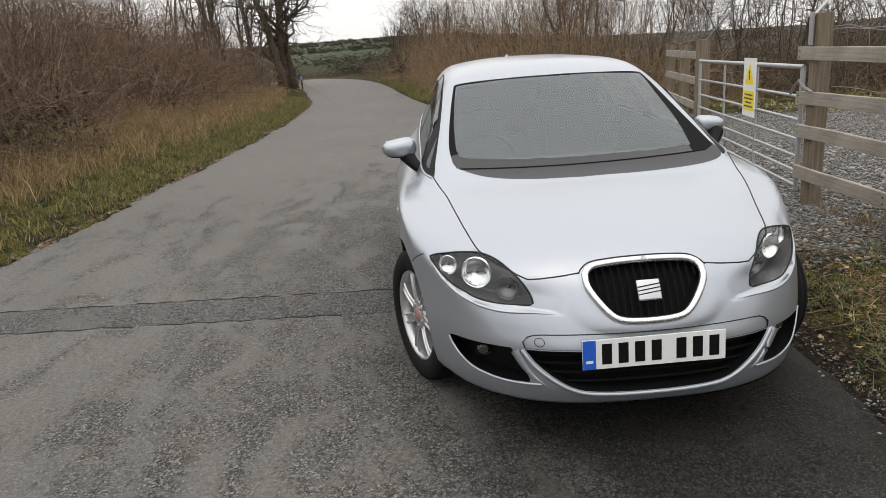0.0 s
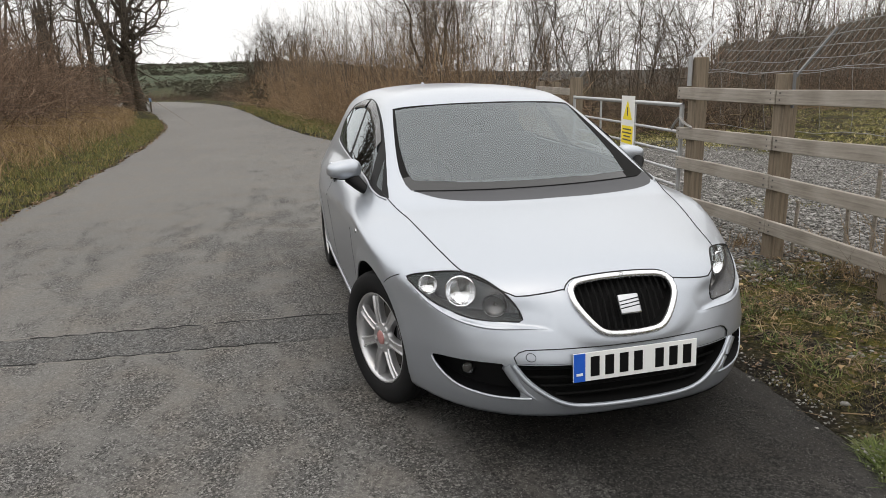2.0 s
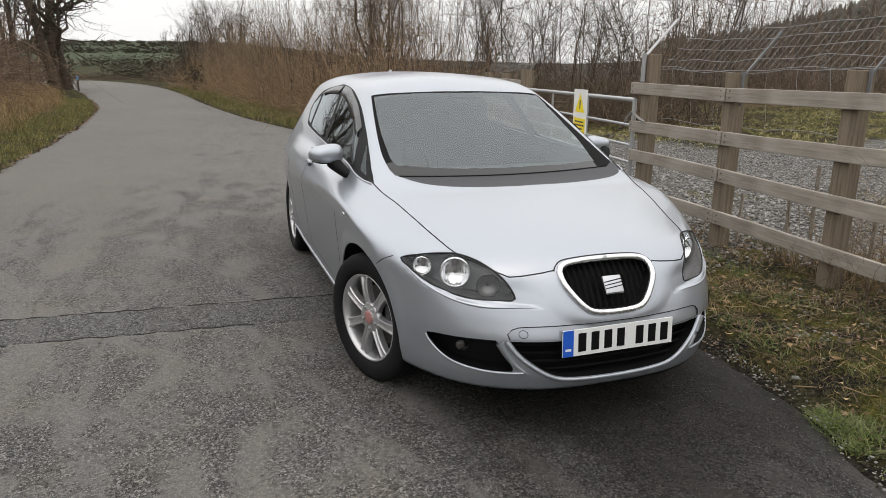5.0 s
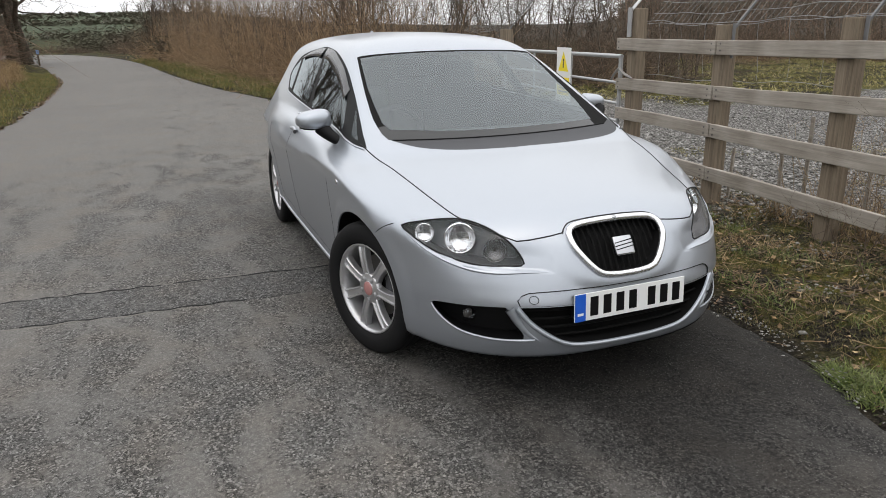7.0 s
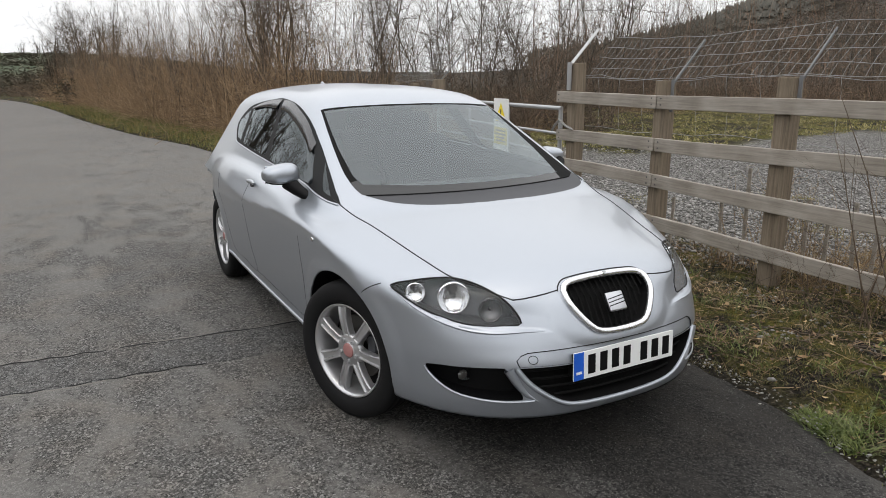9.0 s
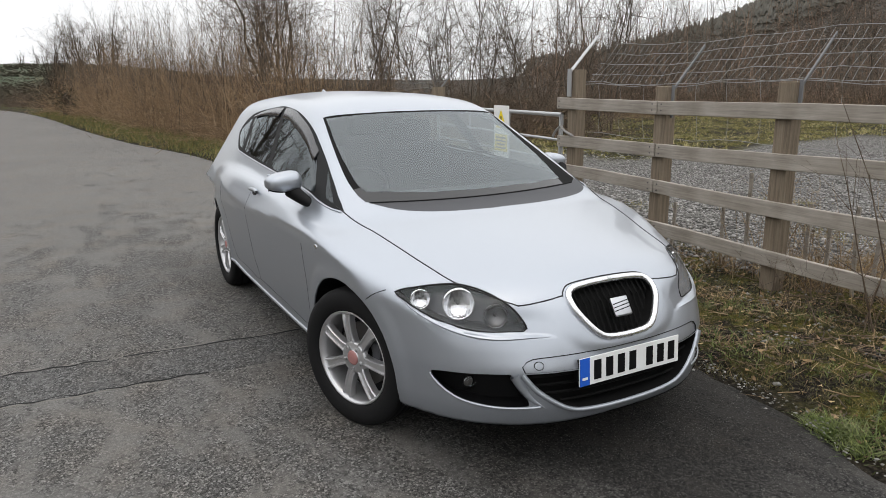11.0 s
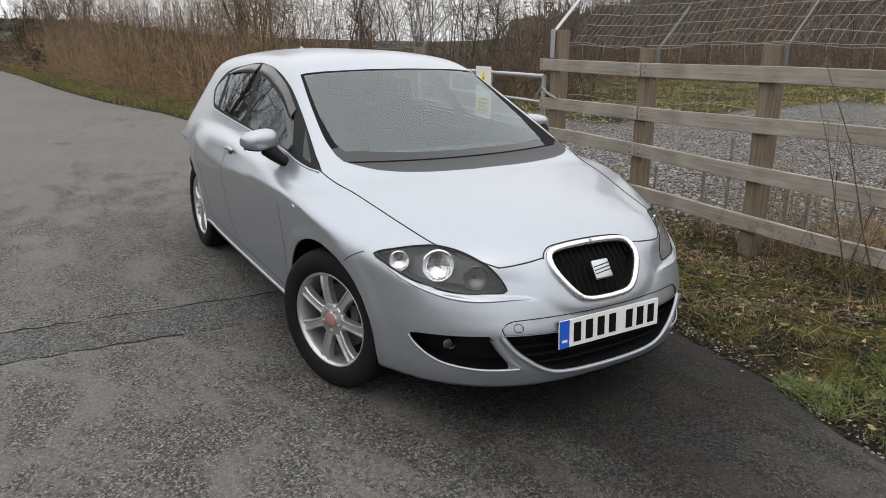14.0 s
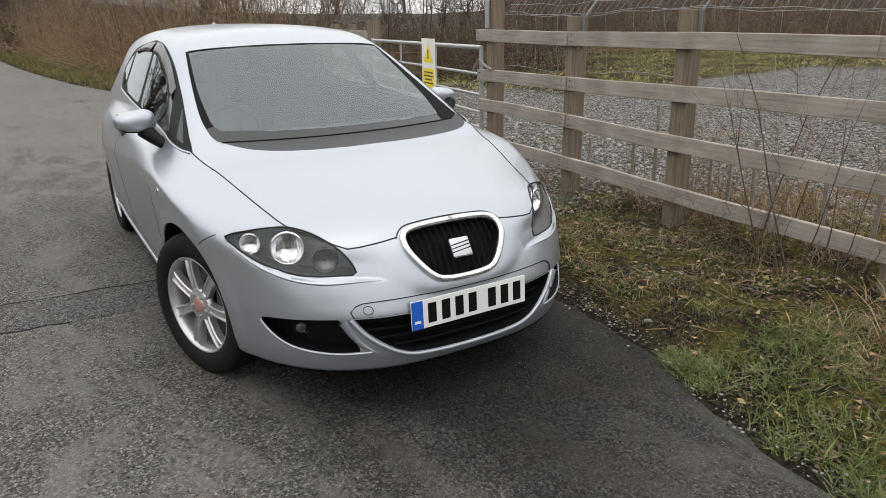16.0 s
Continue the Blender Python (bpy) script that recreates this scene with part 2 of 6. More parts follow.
M_LITTER = twig_material("dead_leaves", [(0.0, (0.03, 0.017, 0.010)), (0.7, (0.12, 0.062, 0.03)), (1.0, (0.26, 0.165, 0.10))])
M_MOSS = twig_material("mossy_turf", [(0.0, (0.020, 0.030, 0.006)), (0.5, (0.078, 0.098, 0.016)), (0.8, (0.15, 0.125, 0.03)), (1.0, (0.32, 0.21, 0.08))])
M_COPSE = twig_material("far_evergreen_bushes", [(0.0, (0.06, 0.064, 0.048)), (0.6, (0.085, 0.088, 0.068)), (1.0, (0.12, 0.115, 0.09))])
M_STONE = material("loose_stones", 0.85)
M_STONE.node_tree.nodes["Principled BSDF"].inputs["Specular IOR Level"].default_value = 0.2
base(M_STONE, mix(M_STONE, 0.4, ramp(M_STONE, island(M_STONE), [(0.0, (0.06, 0.057, 0.052)), (0.6, (0.175, 0.17, 0.158)), (1.0, (0.44, 0.43, 0.41))]), ramp(M_STONE, noise_tex(M_STONE, coords(M_STONE), 40.0), [(0.3, (0.09, 0.086, 0.078)), (0.7, (0.32, 0.31, 0.29))])))
M_IVY = twig_material("ivy", [(0.0, (0.010, 0.017, 0.006)), (1.0, (0.035, 0.05, 0.018))], 0.5)
M_PAINT = material("silver_paint", 0.32, 0.70, (0.55, 0.565, 0.585))
M_PAINT.node_tree.nodes["Principled BSDF"].inputs["Coat Weight"].default_value = 0.45
M_PAINT.node_tree.nodes["Principled BSDF"].inputs["Coat Roughness"].default_value = 0.04
M_WOOD = material("weathered_timber", 0.85)
M_WOOD.node_tree.nodes["Principled BSDF"].inputs["Specular IOR Level"].default_value = 0.2
v = coords(M_WOOD, (1, 1, 1))
grain = noise_tex(M_WOOD, coords(M_WOOD, (30, 1.2, 30)), 2.0, 6.0, 0.7, 0.4)
base(M_WOOD, mix(M_WOOD, 0.5, ramp(M_WOOD, grain, [(0.3, (0.125, 0.110, 0.093)), (0.7, (0.41, 0.373, 0.325))]), ramp(M_WOOD, noise_tex(M_WOOD, v, 2.5), [(0.35, (0.19, 0.164, 0.132)), (0.65, (0.41, 0.373, 0.325))])))
bump(M_WOOD, grain, 0.35, 0.004)
M_POST = material("brown_post_timber", 0.88)
M_POST.node_tree.nodes["Principled BSDF"].inputs["Specular IOR Level"].default_value = 0.15
v = coords(M_POST, (30, 30, 1.2))
grain = noise_tex(M_POST, v, 2.0, 6.0, 0.7, 0.4)
base(M_POST, ramp(M_POST, grain, [(0.3, (0.112, 0.088, 0.063)), (0.7, (0.245, 0.200, 0.150))]))
bump(M_POST, grain, 0.4, 0.004)
M_STEEL = material("galvanised_steel", 0.5, 0.7, (0.44, 0.445, 0.45))
M_ARM = material("dull_galvanised_arm", 0.7, 0.1, (0.15, 0.152, 0.155))


# ---- mesh helpers ----
def mesh_of(name, verts, faces, mat, smooth=False):
    me = bpy.data.meshes.new(name)
    me.from_pydata([tuple(p) for p in verts], [], [tuple(f) for f in faces])
    me.materials.append(mat)
    if smooth:
        me.polygons.foreach_set("use_smooth", [True] * len(me.polygons))
    me.update()
    return me


def part(name, bm, mat, parent=None, label="", smooth=False):
    me = bpy.data.meshes.new(name)
    bm.to_mesh(me)
    bm.free()
    me.materials.append(mat)
    if smooth:
        me.polygons.foreach_set("use_smooth", [True] * len(me.polygons))
    ob = new(name, me)
    ob.parent = parent
    return tagged(ob, label)


def box(bm, centre, size, bevel=0.0, turn=None):
    m = Matrix.Translation(centre) @ (turn.to_4x4() if turn else Matrix()) @ Matrix.Diagonal((*size, 1))
    made = bmesh.ops.create_cube(bm, size=1, matrix=m)["verts"]
    if bevel:
        edges = list({e for p in made for e in p.link_edges})
        bmesh.ops.bevel(bm, geom=edges, offset=bevel, segments=2, affect="EDGES", profile=0.6)


def tubes(points, radii, sides=3, caps=False):
    """Tapered tubes: points (S, N, 3), radii (S, N). Returns verts and faces."""
    points, radii = np.asarray(points, float), np.asarray(radii, float)
    s, n = radii.shape
    along = np.gradient(points, axis=1)
    along /= np.linalg.norm(along, axis=2, keepdims=True) + 1e-9
    ref = np.where(np.abs(along[..., 2:3]) > 0.8, np.array([1.0, 0, 0]), np.array([0, 0, 1.0]))
    u = np.cross(along, ref)
    u /= np.linalg.norm(u, axis=2, keepdims=True) + 1e-9
    w = np.cross(along, u)
    a = np.arange(sides) * 2 * np.pi / sides
    ring = points[:, :, None] + radii[..., None, None] * (np.cos(a)[:, None] * u[:, :, None] + np.sin(a)[:, None] * w[:, :, None])
    verts = ring.reshape(-1, 3)
    k, j, i = np.meshgrid(np.arange(s), np.arange(n - 1), np.arange(sides), indexing="ij")
    q = (k * n + j) * sides
    i2 = (i + 1) % sides
    faces = np.stack([q + i, q + i2, q + sides + i2, q + sides + i], -1).reshape(-1, 4)
    return verts, faces


def quick_mesh(name, verts, faces, mat, smooth=False):
    """A mesh from arrays of verts (N, 3) and faces (F, 3 or 4)."""
    verts, faces = np.asarray(verts, np.float32), np.asarray(faces, np.int32)
    me = bpy.data.meshes.new(name)
    k = faces.shape[1]
    me.vertices.add(len(verts))
    me.vertices.foreach_set("co", verts.ravel())
    me.loops.add(faces.size)
    me.loops.foreach_set("vertex_index", faces.ravel())
    me.polygons.add(len(faces))
    me.polygons.foreach_set("loop_start", np.arange(len(faces), dtype=np.int32) * k)
    if smooth:
        me.polygons.foreach_set("use_smooth", np.ones(len(faces), bool))
    me.materials.append(mat)
    me.update(calc_edges=True)
    return me

# ---- ground, road ----
M_GAP_ROAD = material("bitumen_joint", 0.85, 0.0, (0.014, 0.014, 0.014))
M_EDGE_ROAD = material("worn_tarmac_rim", 0.9, 0.0, (0.17, 0.16, 0.145))
ROAD_R = ([-40, -8, -2, -1.4, -0.9, 0, 5, 12, 18, 26, 34, 44, 52, 61, 68, 74], [-2.0, -0.5, 0.68, 0.79, 0.98, 1.03, 1.05, 1.0, 0.05, -0.85, -1.5, -2.6, -4.0, -6.6, -10, -16])
ROAD_L = ([-40, 0, 7, 14, 22, 29, 40, 48, 56, 62, 66], [-6, -4.6, -4.25, -4.05, -4.3, -5.2, -7.0, -9.5, -14, -20, -30])


def road_right(y):
    return spline(*ROAD_R, y)


def road_left(y):
    return spline(*ROAD_L, y)


def ground_height(x, y):
    """Height of the land: verges a little over the road, hills far off."""
    x, y = np.asarray(x, float), np.asarray(y, float)
    r, l = x - road_right(y), road_left(y) - x
    near = np.where(y < 74, 1.0, 0.0)
    verge = 0.055 * np.clip(r / 0.5, 0, 1) + np.clip((r - 4) * 0.02, 0, 0.25) + 0.03 * np.clip(l / 0.3, 0, 1) + np.clip((l - 0.6) * 0.16, 0, 0.7)
    rough = 0.02 * (np.sin(x * 3.1 + 1.7 * np.sin(y * 2.3)) * np.sin(y * 2.7 + x)) * np.clip(np.maximum(r, l) / 0.5, 0, 1)
    z = near * (verge + rough) - 0.03
    d = np.hypot(x, y)
    a = np.degrees(np.arctan2(x, y))
    z = z + spline([0, 80, 160, 420, 900, 2500], [0, 0, 2.6, 10.5, 21, 25], d) * spline([-180, -60, -15, 1, 14, 34, 180], [0.5, 0.6, 1.0, 1.15, 0.45, 0.2, 0.5], a)
    z = z + spline([0, 60, 150, 400, 800, 1500], [0, 0, 9, 66, 140, 150], d) * spline([-180, 30, 40, 46, 51, 57, 66, 110, 180], [0, 0, 0.07, 0.2, 0.36, 0.62, 1.0, 0.6, 0], a)
    return z


def axis_steps(lo, hi, fine_lo, fine_hi, fine, grow=1.14):
    mid = list(np.arange(fine_lo, fine_hi + fine / 2, fine))
    step, out = fine, [fine_hi]
    while out[-1] < hi:
        step *= grow
        out.append(out[-1] + step)
    step, back = fine, [fine_lo]
    while back[-1] > lo:
        step *= grow
        back.append(back[-1] - step)
    return np.array(back[:0:-1] + mid + out[1:])


gx, gy = axis_steps(-2500, 2500, -9, 6, 0.16), axis_steps(-2500, 2500, -4, 14, 0.16)
X, Y = np.meshgrid(gx, gy)
Z = ground_height(X, Y)
nx, ny = len(gx), len(gy)
idx = np.arange(nx * ny).reshape(ny, nx)
ground = new("ground", quick_mesh("ground", np.stack([X, Y, Z], -1).reshape(-1, 3), np.stack([idx[:-1, :-1], idx[:-1, 1:], idx[1:, 1:], idx[1:, :-1]], -1).reshape(-1, 4), M_SOIL, True))
def gravel_reach(x, y):
    """How far inside the yard's gravel a place lies."""
    way = np.degrees(np.arctan2(y - 2, x - 1))
    return spline([-180, -90, 10, 18, 25, 33, 40, 180], [9, 15, 15, 14, 11.5, 8.4, 8.0, 8.0], way) - np.hypot(x - 1, (y - 2) * 0.75)


fine = np.sin(X * 1.9 + np.sin(Y * 1.3) * 1.4) * np.sin(Y * 1.6 + X * 0.7)
off = X - road_right(Y)
yard = np.clip((X - 2.75 + 0.35 * fine) / 0.3, 0, 1) * np.clip((Y - 0.15 + np.clip(X - 3.0, 0, 9) * 0.9 + 0.5 * fine) / 0.7, 0, 1) * np.clip((gravel_reach(X, Y) + 0.8 * fine) / 0.8, 0, 1)
drive = np.clip((off - 0.05) / 0.15, 0, 1) * np.clip((X < 4) * (Y - 1.2 + 0.5 * fine) / 0.6, 0, 1) * np.clip((8.6 - Y) / 1.0, 0, 1)
dist = np.hypot(X, Y)
zones = np.stack([np.clip(yard + drive, 0, 1), np.clip((dist - 90) / 60, 0, 1) * (np.degrees(np.arctan2(X, Y)) < 7), np.clip((dist - 45) / 30, 0, 1) * (np.degrees(np.arctan2(X, Y)) >= 7), np.clip(1.15 - off / 0.32 + 0.3 * fine, 0, 1) * (off > -0.6) * (off < 1)], -1)
layer = ground.data.color_attributes.new("zone", "FLOAT_COLOR", "POINT")
layer.data.foreach_set("color", zones.astype(np.float32).ravel())
tagged(ground, "mossy verge soil and fields rising to far hills", "ground", kind="structure")

ry = np.concatenate([np.arange(-40, -6, 2.0), np.arange(-6, 16, 0.12), np.arange(16, 66, 0.5)])
across = np.linspace(0, 1, 41)
L_, R_ = road_left(ry), road_right(ry)
wob = 0.010 * np.sin(ry * 2.3 + 1) + np.random.default_rng(8).normal(0, 0.014, len(ry))
L_ = L_ + np.where((ry > -5) & (ry < 16), np.random.default_rng(9).normal(0, 0.045, len(ry)) + 0.05 * np.sin(ry * 1.7), 0)
R_ = R_ + np.where(ry < 14, wob, 0)
RX = L_[:, None] + (R_ - L_)[:, None] * across
RY = np.repeat(ry[:, None], 41, 1)
RZ = 0.0 - 0.035 * (np.clip(np.abs(across - 0.5) * 2 - 0.985, 0, 1) / 0.015) + 0 * RY
idx = np.arange(RX.size).reshape(RX.shape)
road = new("road", quick_mesh("road", np.stack([RX, RY, RZ], -1).reshape(-1, 3), np.stack([idx[:-1, :-1], idx[:-1, 1:], idx[1:, 1:], idx[1:, :-1]], -1).reshape(-1, 4), M_TARMAC, True))
tagged(road, "worn grey tarmac country lane with coarse chippings", "road", kind="structure")


def road_sheet(name, x0, x1, y0, y1, z, mat, label, slope=-0.06):
    """A thin layer of other tarmac on the road, with a worn outline."""
    n = 60
    t = np.linspace(0, 1, n)
    low, top = y0 + 0.01 * np.sin(t * 37), y1 + 0.01 * np.sin(t * 37)
    xs = x0 + (x1 - x0) * t
    r = np.random.default_rng(5)
    ragged = np.interp(xs, np.linspace(-4.5, 0.95, 80), np.cumsum(r.normal(0, 0.0022, 80)))
    low, top = low + slope * (xs + 0.85) + ragged, top + slope * (xs + 0.85) + ragged
    edge = min(0.015, (y1 - y0) * 0.2)
    v = np.concatenate([np.stack([xs, low, np.full(n, z - 0.004)], -1), np.stack([xs, low + edge, np.full(n, z)], -1), np.stack([xs, top - edge, np.full(n, z)], -1), np.stack([xs, top, np.full(n, z - 0.004)], -1)])
    k = np.arange(n - 1)
    f = np.concatenate([np.stack([k + a * n, k + 1 + a * n, k + 1 + (a + 1) * n, k + (a + 1) * n], -1) for a in range(3)])
    return tagged(new(name, quick_mesh(name, v, f, mat)), label, "road repair", kind="structure")


road_sheet("road_trench_repair", -4.5, 0.92, 0.90, 1.335, 0.005, M_PATCH, "darker trench repair across the lane")
for x0, x1, y0, y1, z, mat, label in (
    (-4.5, -0.2, 1.342, 1.356, 0.0022, M_EDGE_ROAD, "pale worn rim of the trench repair"),
    (-4.5, -2.9, 1.326, 1.342, 0.0062, M_GAP_ROAD, "dark open joint of the trench repair"),
    (-2.75, -1.75, 1.330, 1.342, 0.0062, M_GAP_ROAD, "dark open joint of the trench repair"),
    (-1.68, 0.9, 1.328, 1.342, 0.0062, M_GAP_ROAD, "dark open joint of the trench repair"),
    (-4.5, -2.6, 0.900, 0.909, 0.0062, M_GAP_ROAD, "dark edge of the trench repair"),
    (-2.45, -1.3, 0.900, 0.907, 0.0062, M_GAP_ROAD, "dark edge of the trench repair"),
    (-3.9, -1.5, 0.886, 0.897, 0.0022, M_EDGE_ROAD, "pale worn rim of the trench repair"),
):
    road_sheet("road_crack", x0, x1, y0, y1, z, mat, label)

# ---- timber fence, wire, gate ----
M_WIRE = material("dull_wire", 0.6, 0.3, (0.29, 0.29, 0.285))
M_CHAIN = material("dark_rope_chain", 0.8, 0.2, (0.10, 0.09, 0.085))
M_ROPE = material("pale_rope_chain", 0.75, 0.2, (0.26, 0.25, 0.235))
M_SIGN = material("sign_white", 0.45, 0.0, (0.78, 0.78, 0.76))
M_YELLOW = material("sign_yellow", 0.45, 0.0, (0.85, 0.68, 0.02))
RAILS = (1.28, 0.945, 0.615, 0.265)


def fence_post(x, y, top, label, w=0.12, cap=False, turn=0.0):
    bm = bmesh.new()
    box(bm, (0, 0, (top - 0.3) / 2), (w, w, top + 0.3), 0.007)
    for v in bm.verts:
        v.co.x += 0.004 * math.sin(9 * v.co.z + y)
        v.co.y += 0.004 * math.cos(7 * v.co.z + y)
    if cap:
        for v in bm.verts:
            if v.co.z > top - 0.02:
                v.co.x, v.co.y = v.co.x * 0.8, v.co.y * 0.8
    ob = part("fence_post", bm, M_POST)
    ob.matrix_world = pose(x, y, 0, 0, 0, turn)
    return tagged(ob, label, "fence post", "fence posts")


def fence_x(y):
    return 2.44 + 0.045 * (y - 0.445)


POSTS = tuple((fence_x(y) + 0.077, y, top) for y, top in ((2.64, 1.60), (1.465, 1.445), (0.312, 1.475), (-1.22, 1.475), (-2.6, 1.475)))
post_things = []
for x, y, top in POSTS:
    post_things.append(fence_post(x, y, top, "square brown weathered timber fence post", 0.118, turn=3 * math.sin(y * 5)))
for i, z in enumerate(RAILS):
    joint = 1.465
    for y0, y1 in ((joint, 2.855 - 0.02 * i), (-2.7, joint)):
        bm = bmesh.new()
        n = 10
        for k in range(n):
            box(bm, (0, -0.5 + (k + 0.5) / n, 0), (0.036, 1.0 / n, 0.108))
        bmesh.ops.remove_doubles(bm, verts=bm.verts, dist=1e-4)
        bmesh.ops.delete(bm, geom=[f for f in bm.faces if abs(f.normal.y) > 0.9 and abs(abs(f.calc_center_median().y) - 0.5) > 0.01], context="FACES")
        bmesh.ops.bevel(bm, geom=[e for e in bm.edges if e.is_manifold and e.calc_face_angle(0) > 1.0], offset=0.004, segments=1, affect="EDGES")
        for v in bm.verts:
            v.co.y *= y1 - y0 - 0.004
            v.co.z += 0.004 * math.sin(v.co.y * 2.3 + i) - 0.0015 * math.sin(v.co.y * 7 + i * 2)
            v.co.x += 0.004 * math.sin(v.co.y * 3.1 + i)
        rail = part("fence_rail", bm, M_WOOD)
        rail.matrix_world = pose(fence_x((y0 + y1) / 2), (y0 + y1) / 2, z - (0.012 * (0.3 - (y0 + y1) / 2) if i else 0.0) * (-1 if i == 1 else 1), (0, -0.69, 0.69, 0.69)[i], 0, -2.58)
        tagged(rail, "grey weathered timber rail nailed across fence posts", "fence rail", "fence rails")
        for y in (y0 + 0.05, y1 - 0.05):
            for dz in (-0.025, 0.025):
                bm = bmesh.new()
                bmesh.ops.create_cone(bm, segments=8, radius1=0.007, radius2=0.006, depth=0.006, cap_ends=True, matrix=Matrix.Translation((-0.020, y - (y0 + y1) / 2, dz)) @ Matrix.Rotation(radians(90), 4, "Y"))
                part("nail", bm, M_CHAIN, rail, "rusty nail head")

# angled steel arms on the posts
for i, (x, y, top) in enumerate(POSTS):
    bm = bmesh.new()
    wide = 0.045 if i == 0 else 0.014
    box(bm, (0, 0, 0.24), (0.008, wide, 0.50), 0.001)
    box(bm, (0.010, wide / 2 - 0.004, 0.24), (0.018, 0.005, 0.50), 0.001)
    arm = part("arm", bm, M_STEEL if i == 0 else M_ARM, post_things[i], "galvanised steel arm leaning inwards")
    arm.matrix_local = pose(0, -0.075, top - 0.02, 0, 45, 0) if i else pose(-0.072, 0.03, top - 0.02, 0, 45, 0)
    bm = bmesh.new()
    box(bm, (-0.01, -0.005, -0.10), (0.012, wide + 0.01, 0.26), 0.001)
    plate_ob = part("bracket", bm, M_STEEL if i == 0 else M_ARM, arm)
    plate_ob.matrix_local = pose(0, 0, 0, 0, -45, 0)


def netting(name, label, foot, tip, y0, y1, rows, pitch, seed):
    """Stock wire between two lines along y; foot and tip are (x, z)."""
    r = np.random.default_rng(seed)
    foot, tip = np.array(foot), np.array(tip)
    pts, rad = [], []
    n = 24
    ys = np.linspace(y0, y1, n)
    for k in np.linspace(0, 1, rows):
        a = foot + (tip - foot) * k
        wave = 0.010 * np.sin(ys * 9 + k * 5) + 0.02 * np.sin(ys * 2.4 + k) + r.normal(0, 0.004, n)
        pts.append(np.stack([np.full(n, a[0]) + wave * 0.5, ys, np.full(n, a[1]) + wave], -1))
        rad.append(np.full(n, 0.0021))
    lines = [tubes(p[None], r_[None], 4) for p, r_ in zip(pts, rad)]
    pts = []
    for y in np.arange(y0, y1, pitch):
        q = np.linspace(0, 1, 6)
        yy = y + r.normal(0, 0.006) + 0.012 * np.sin(q * 6 + y * 3)
        pts.append(np.stack([foot[0] + (tip[0] - foot[0]) * q, yy, foot[1] + (tip[1] - foot[1]) * q + 0.02 * np.sin(y * 2.4)], -1))
    ob = tagged(new(name), label, "wire netting")
    for v1, f1 in lines:
        o = new("line_wire", quick_mesh("line_wire", v1, f1, M_WIRE))
        o.parent = ob
    for q in pts:
        o = new("stay_wire", quick_mesh("stay_wire", *tubes(q[None], np.full((1, 6), 0.0015), 3), M_WIRE))
        o.parent = ob
    return ob


for ob in (netting("wire_netting", "slanting stock netting on the steel arms", (0.09, 1.47), (0.42, 1.82), -2.7, 2.6, 5, 0.075, 1), netting("wire_netting", "upright stock netting behind the top rail", (0.12, 1.02), (0.09, 1.47), -2.7, 2.6, 3, 0.3, 2)):
    ob.matrix_world = pose(fence_x(0) + 0.04, 0, 0, 0, 0, -2.58)
# rope chain over the first post's rail
links = smooth_line([(2.51, 2.87, 0.955), (2.51, 2.84, 1.0), (2.51, 2.77, 1.055), (2.51, 2.75, 1.06), (2.51, 2.67, 1.015), (2.51, 2.57, 0.985)], 26)
bm = bmesh.new()
for i, (a, b) in enumerate(zip(links, links[1:])):
    d = Vector(b - a)
    m = Matrix.Translation((a + b) / 2) @ d.to_track_quat("Z", "Y").to_matrix().to_4x4() @ Matrix.Rotation(radians(90 * (i % 2)), 4, "Z") @ Matrix.Diagonal((1, 0.5, 1.35, 1))
    bmesh.ops.create_uvsphere(bm, u_segments=8, v_segments=6, radius=0.016, matrix=m)
tagged(part("gate_chain", bm, M_ROPE, None, "", True), "dark chain hung over the rail end beside the gate", "chain")


# the gate
GATE_A, GATE_B = Vector((2.588, 2.83, 0)), Vector((3.27, 6.62, 0))
gate = tagged(new("field_gate"), "closed galvanised tubular steel field gate", "gate")
along = (GATE_B - GATE_A)
for i, z in enumerate((0.14, 0.27, 0.40, 0.55, 0.72, 0.92, 1.17)):
    v, f = tubes(np.array([[tuple(GATE_A + along * t + Vector((0, 0, z - 0.02 * t))) for t in np.linspace(0, 1, 6)]]), np.full((1, 6), 0.021 if i == 6 else 0.014), 10)
    o = new("bar", quick_mesh("bar", v, f, M_STEEL, True))
    o.parent = gate
for t in (0.004, 0.33, 0.66, 0.996):
    p = GATE_A + along * t
    v, f = tubes(np.array([[(p.x, p.y, z) for z in np.linspace(0.10, 1.18, 4)]]), np.full((1, 4), 0.022 if t < 0.01 or t > 0.9 else 0.014), 8)
    o = new("upright", quick_mesh("upright", v, f, M_STEEL, True))
    o.parent = gate
at = GATE_A + along * 0.372
yaw = math.degrees(math.atan2(-along.x, along.y))
sign = tagged(new("warning_sign"), "white warning sign with yellow triangle fixed to the gate", "sign")
sign.matrix_world = pose(at.x - 0.03, at.y, 0.625, 0, 0, yaw)
bm = bmesh.new()
box(bm, (0, 0, 0.30), (0.006, 0.43, 0.60), 0.001)
part("board", bm, M_SIGN, sign)
bm = bmesh.new()
tri_pts = [(-0.0045, 0.155, 0.335), (-0.0045, -0.155, 0.335), (-0.0045, 0, 0.555)]
bm.faces.new([bm.verts.new(p) for p in tri_pts])
part("warning_triangle", bm, M_YELLOW, sign, "yellow warning triangle")
bm = bmesh.new()
box(bm, (-0.004, 0, 0.425), (0.002, 0.034, 0.10))
part("triangle_mark", bm, M_CHAIN, sign)
bm = bmesh.new()
box(bm, (-0.004, 0, 0.165), (0.002, 0.37, 0.20))
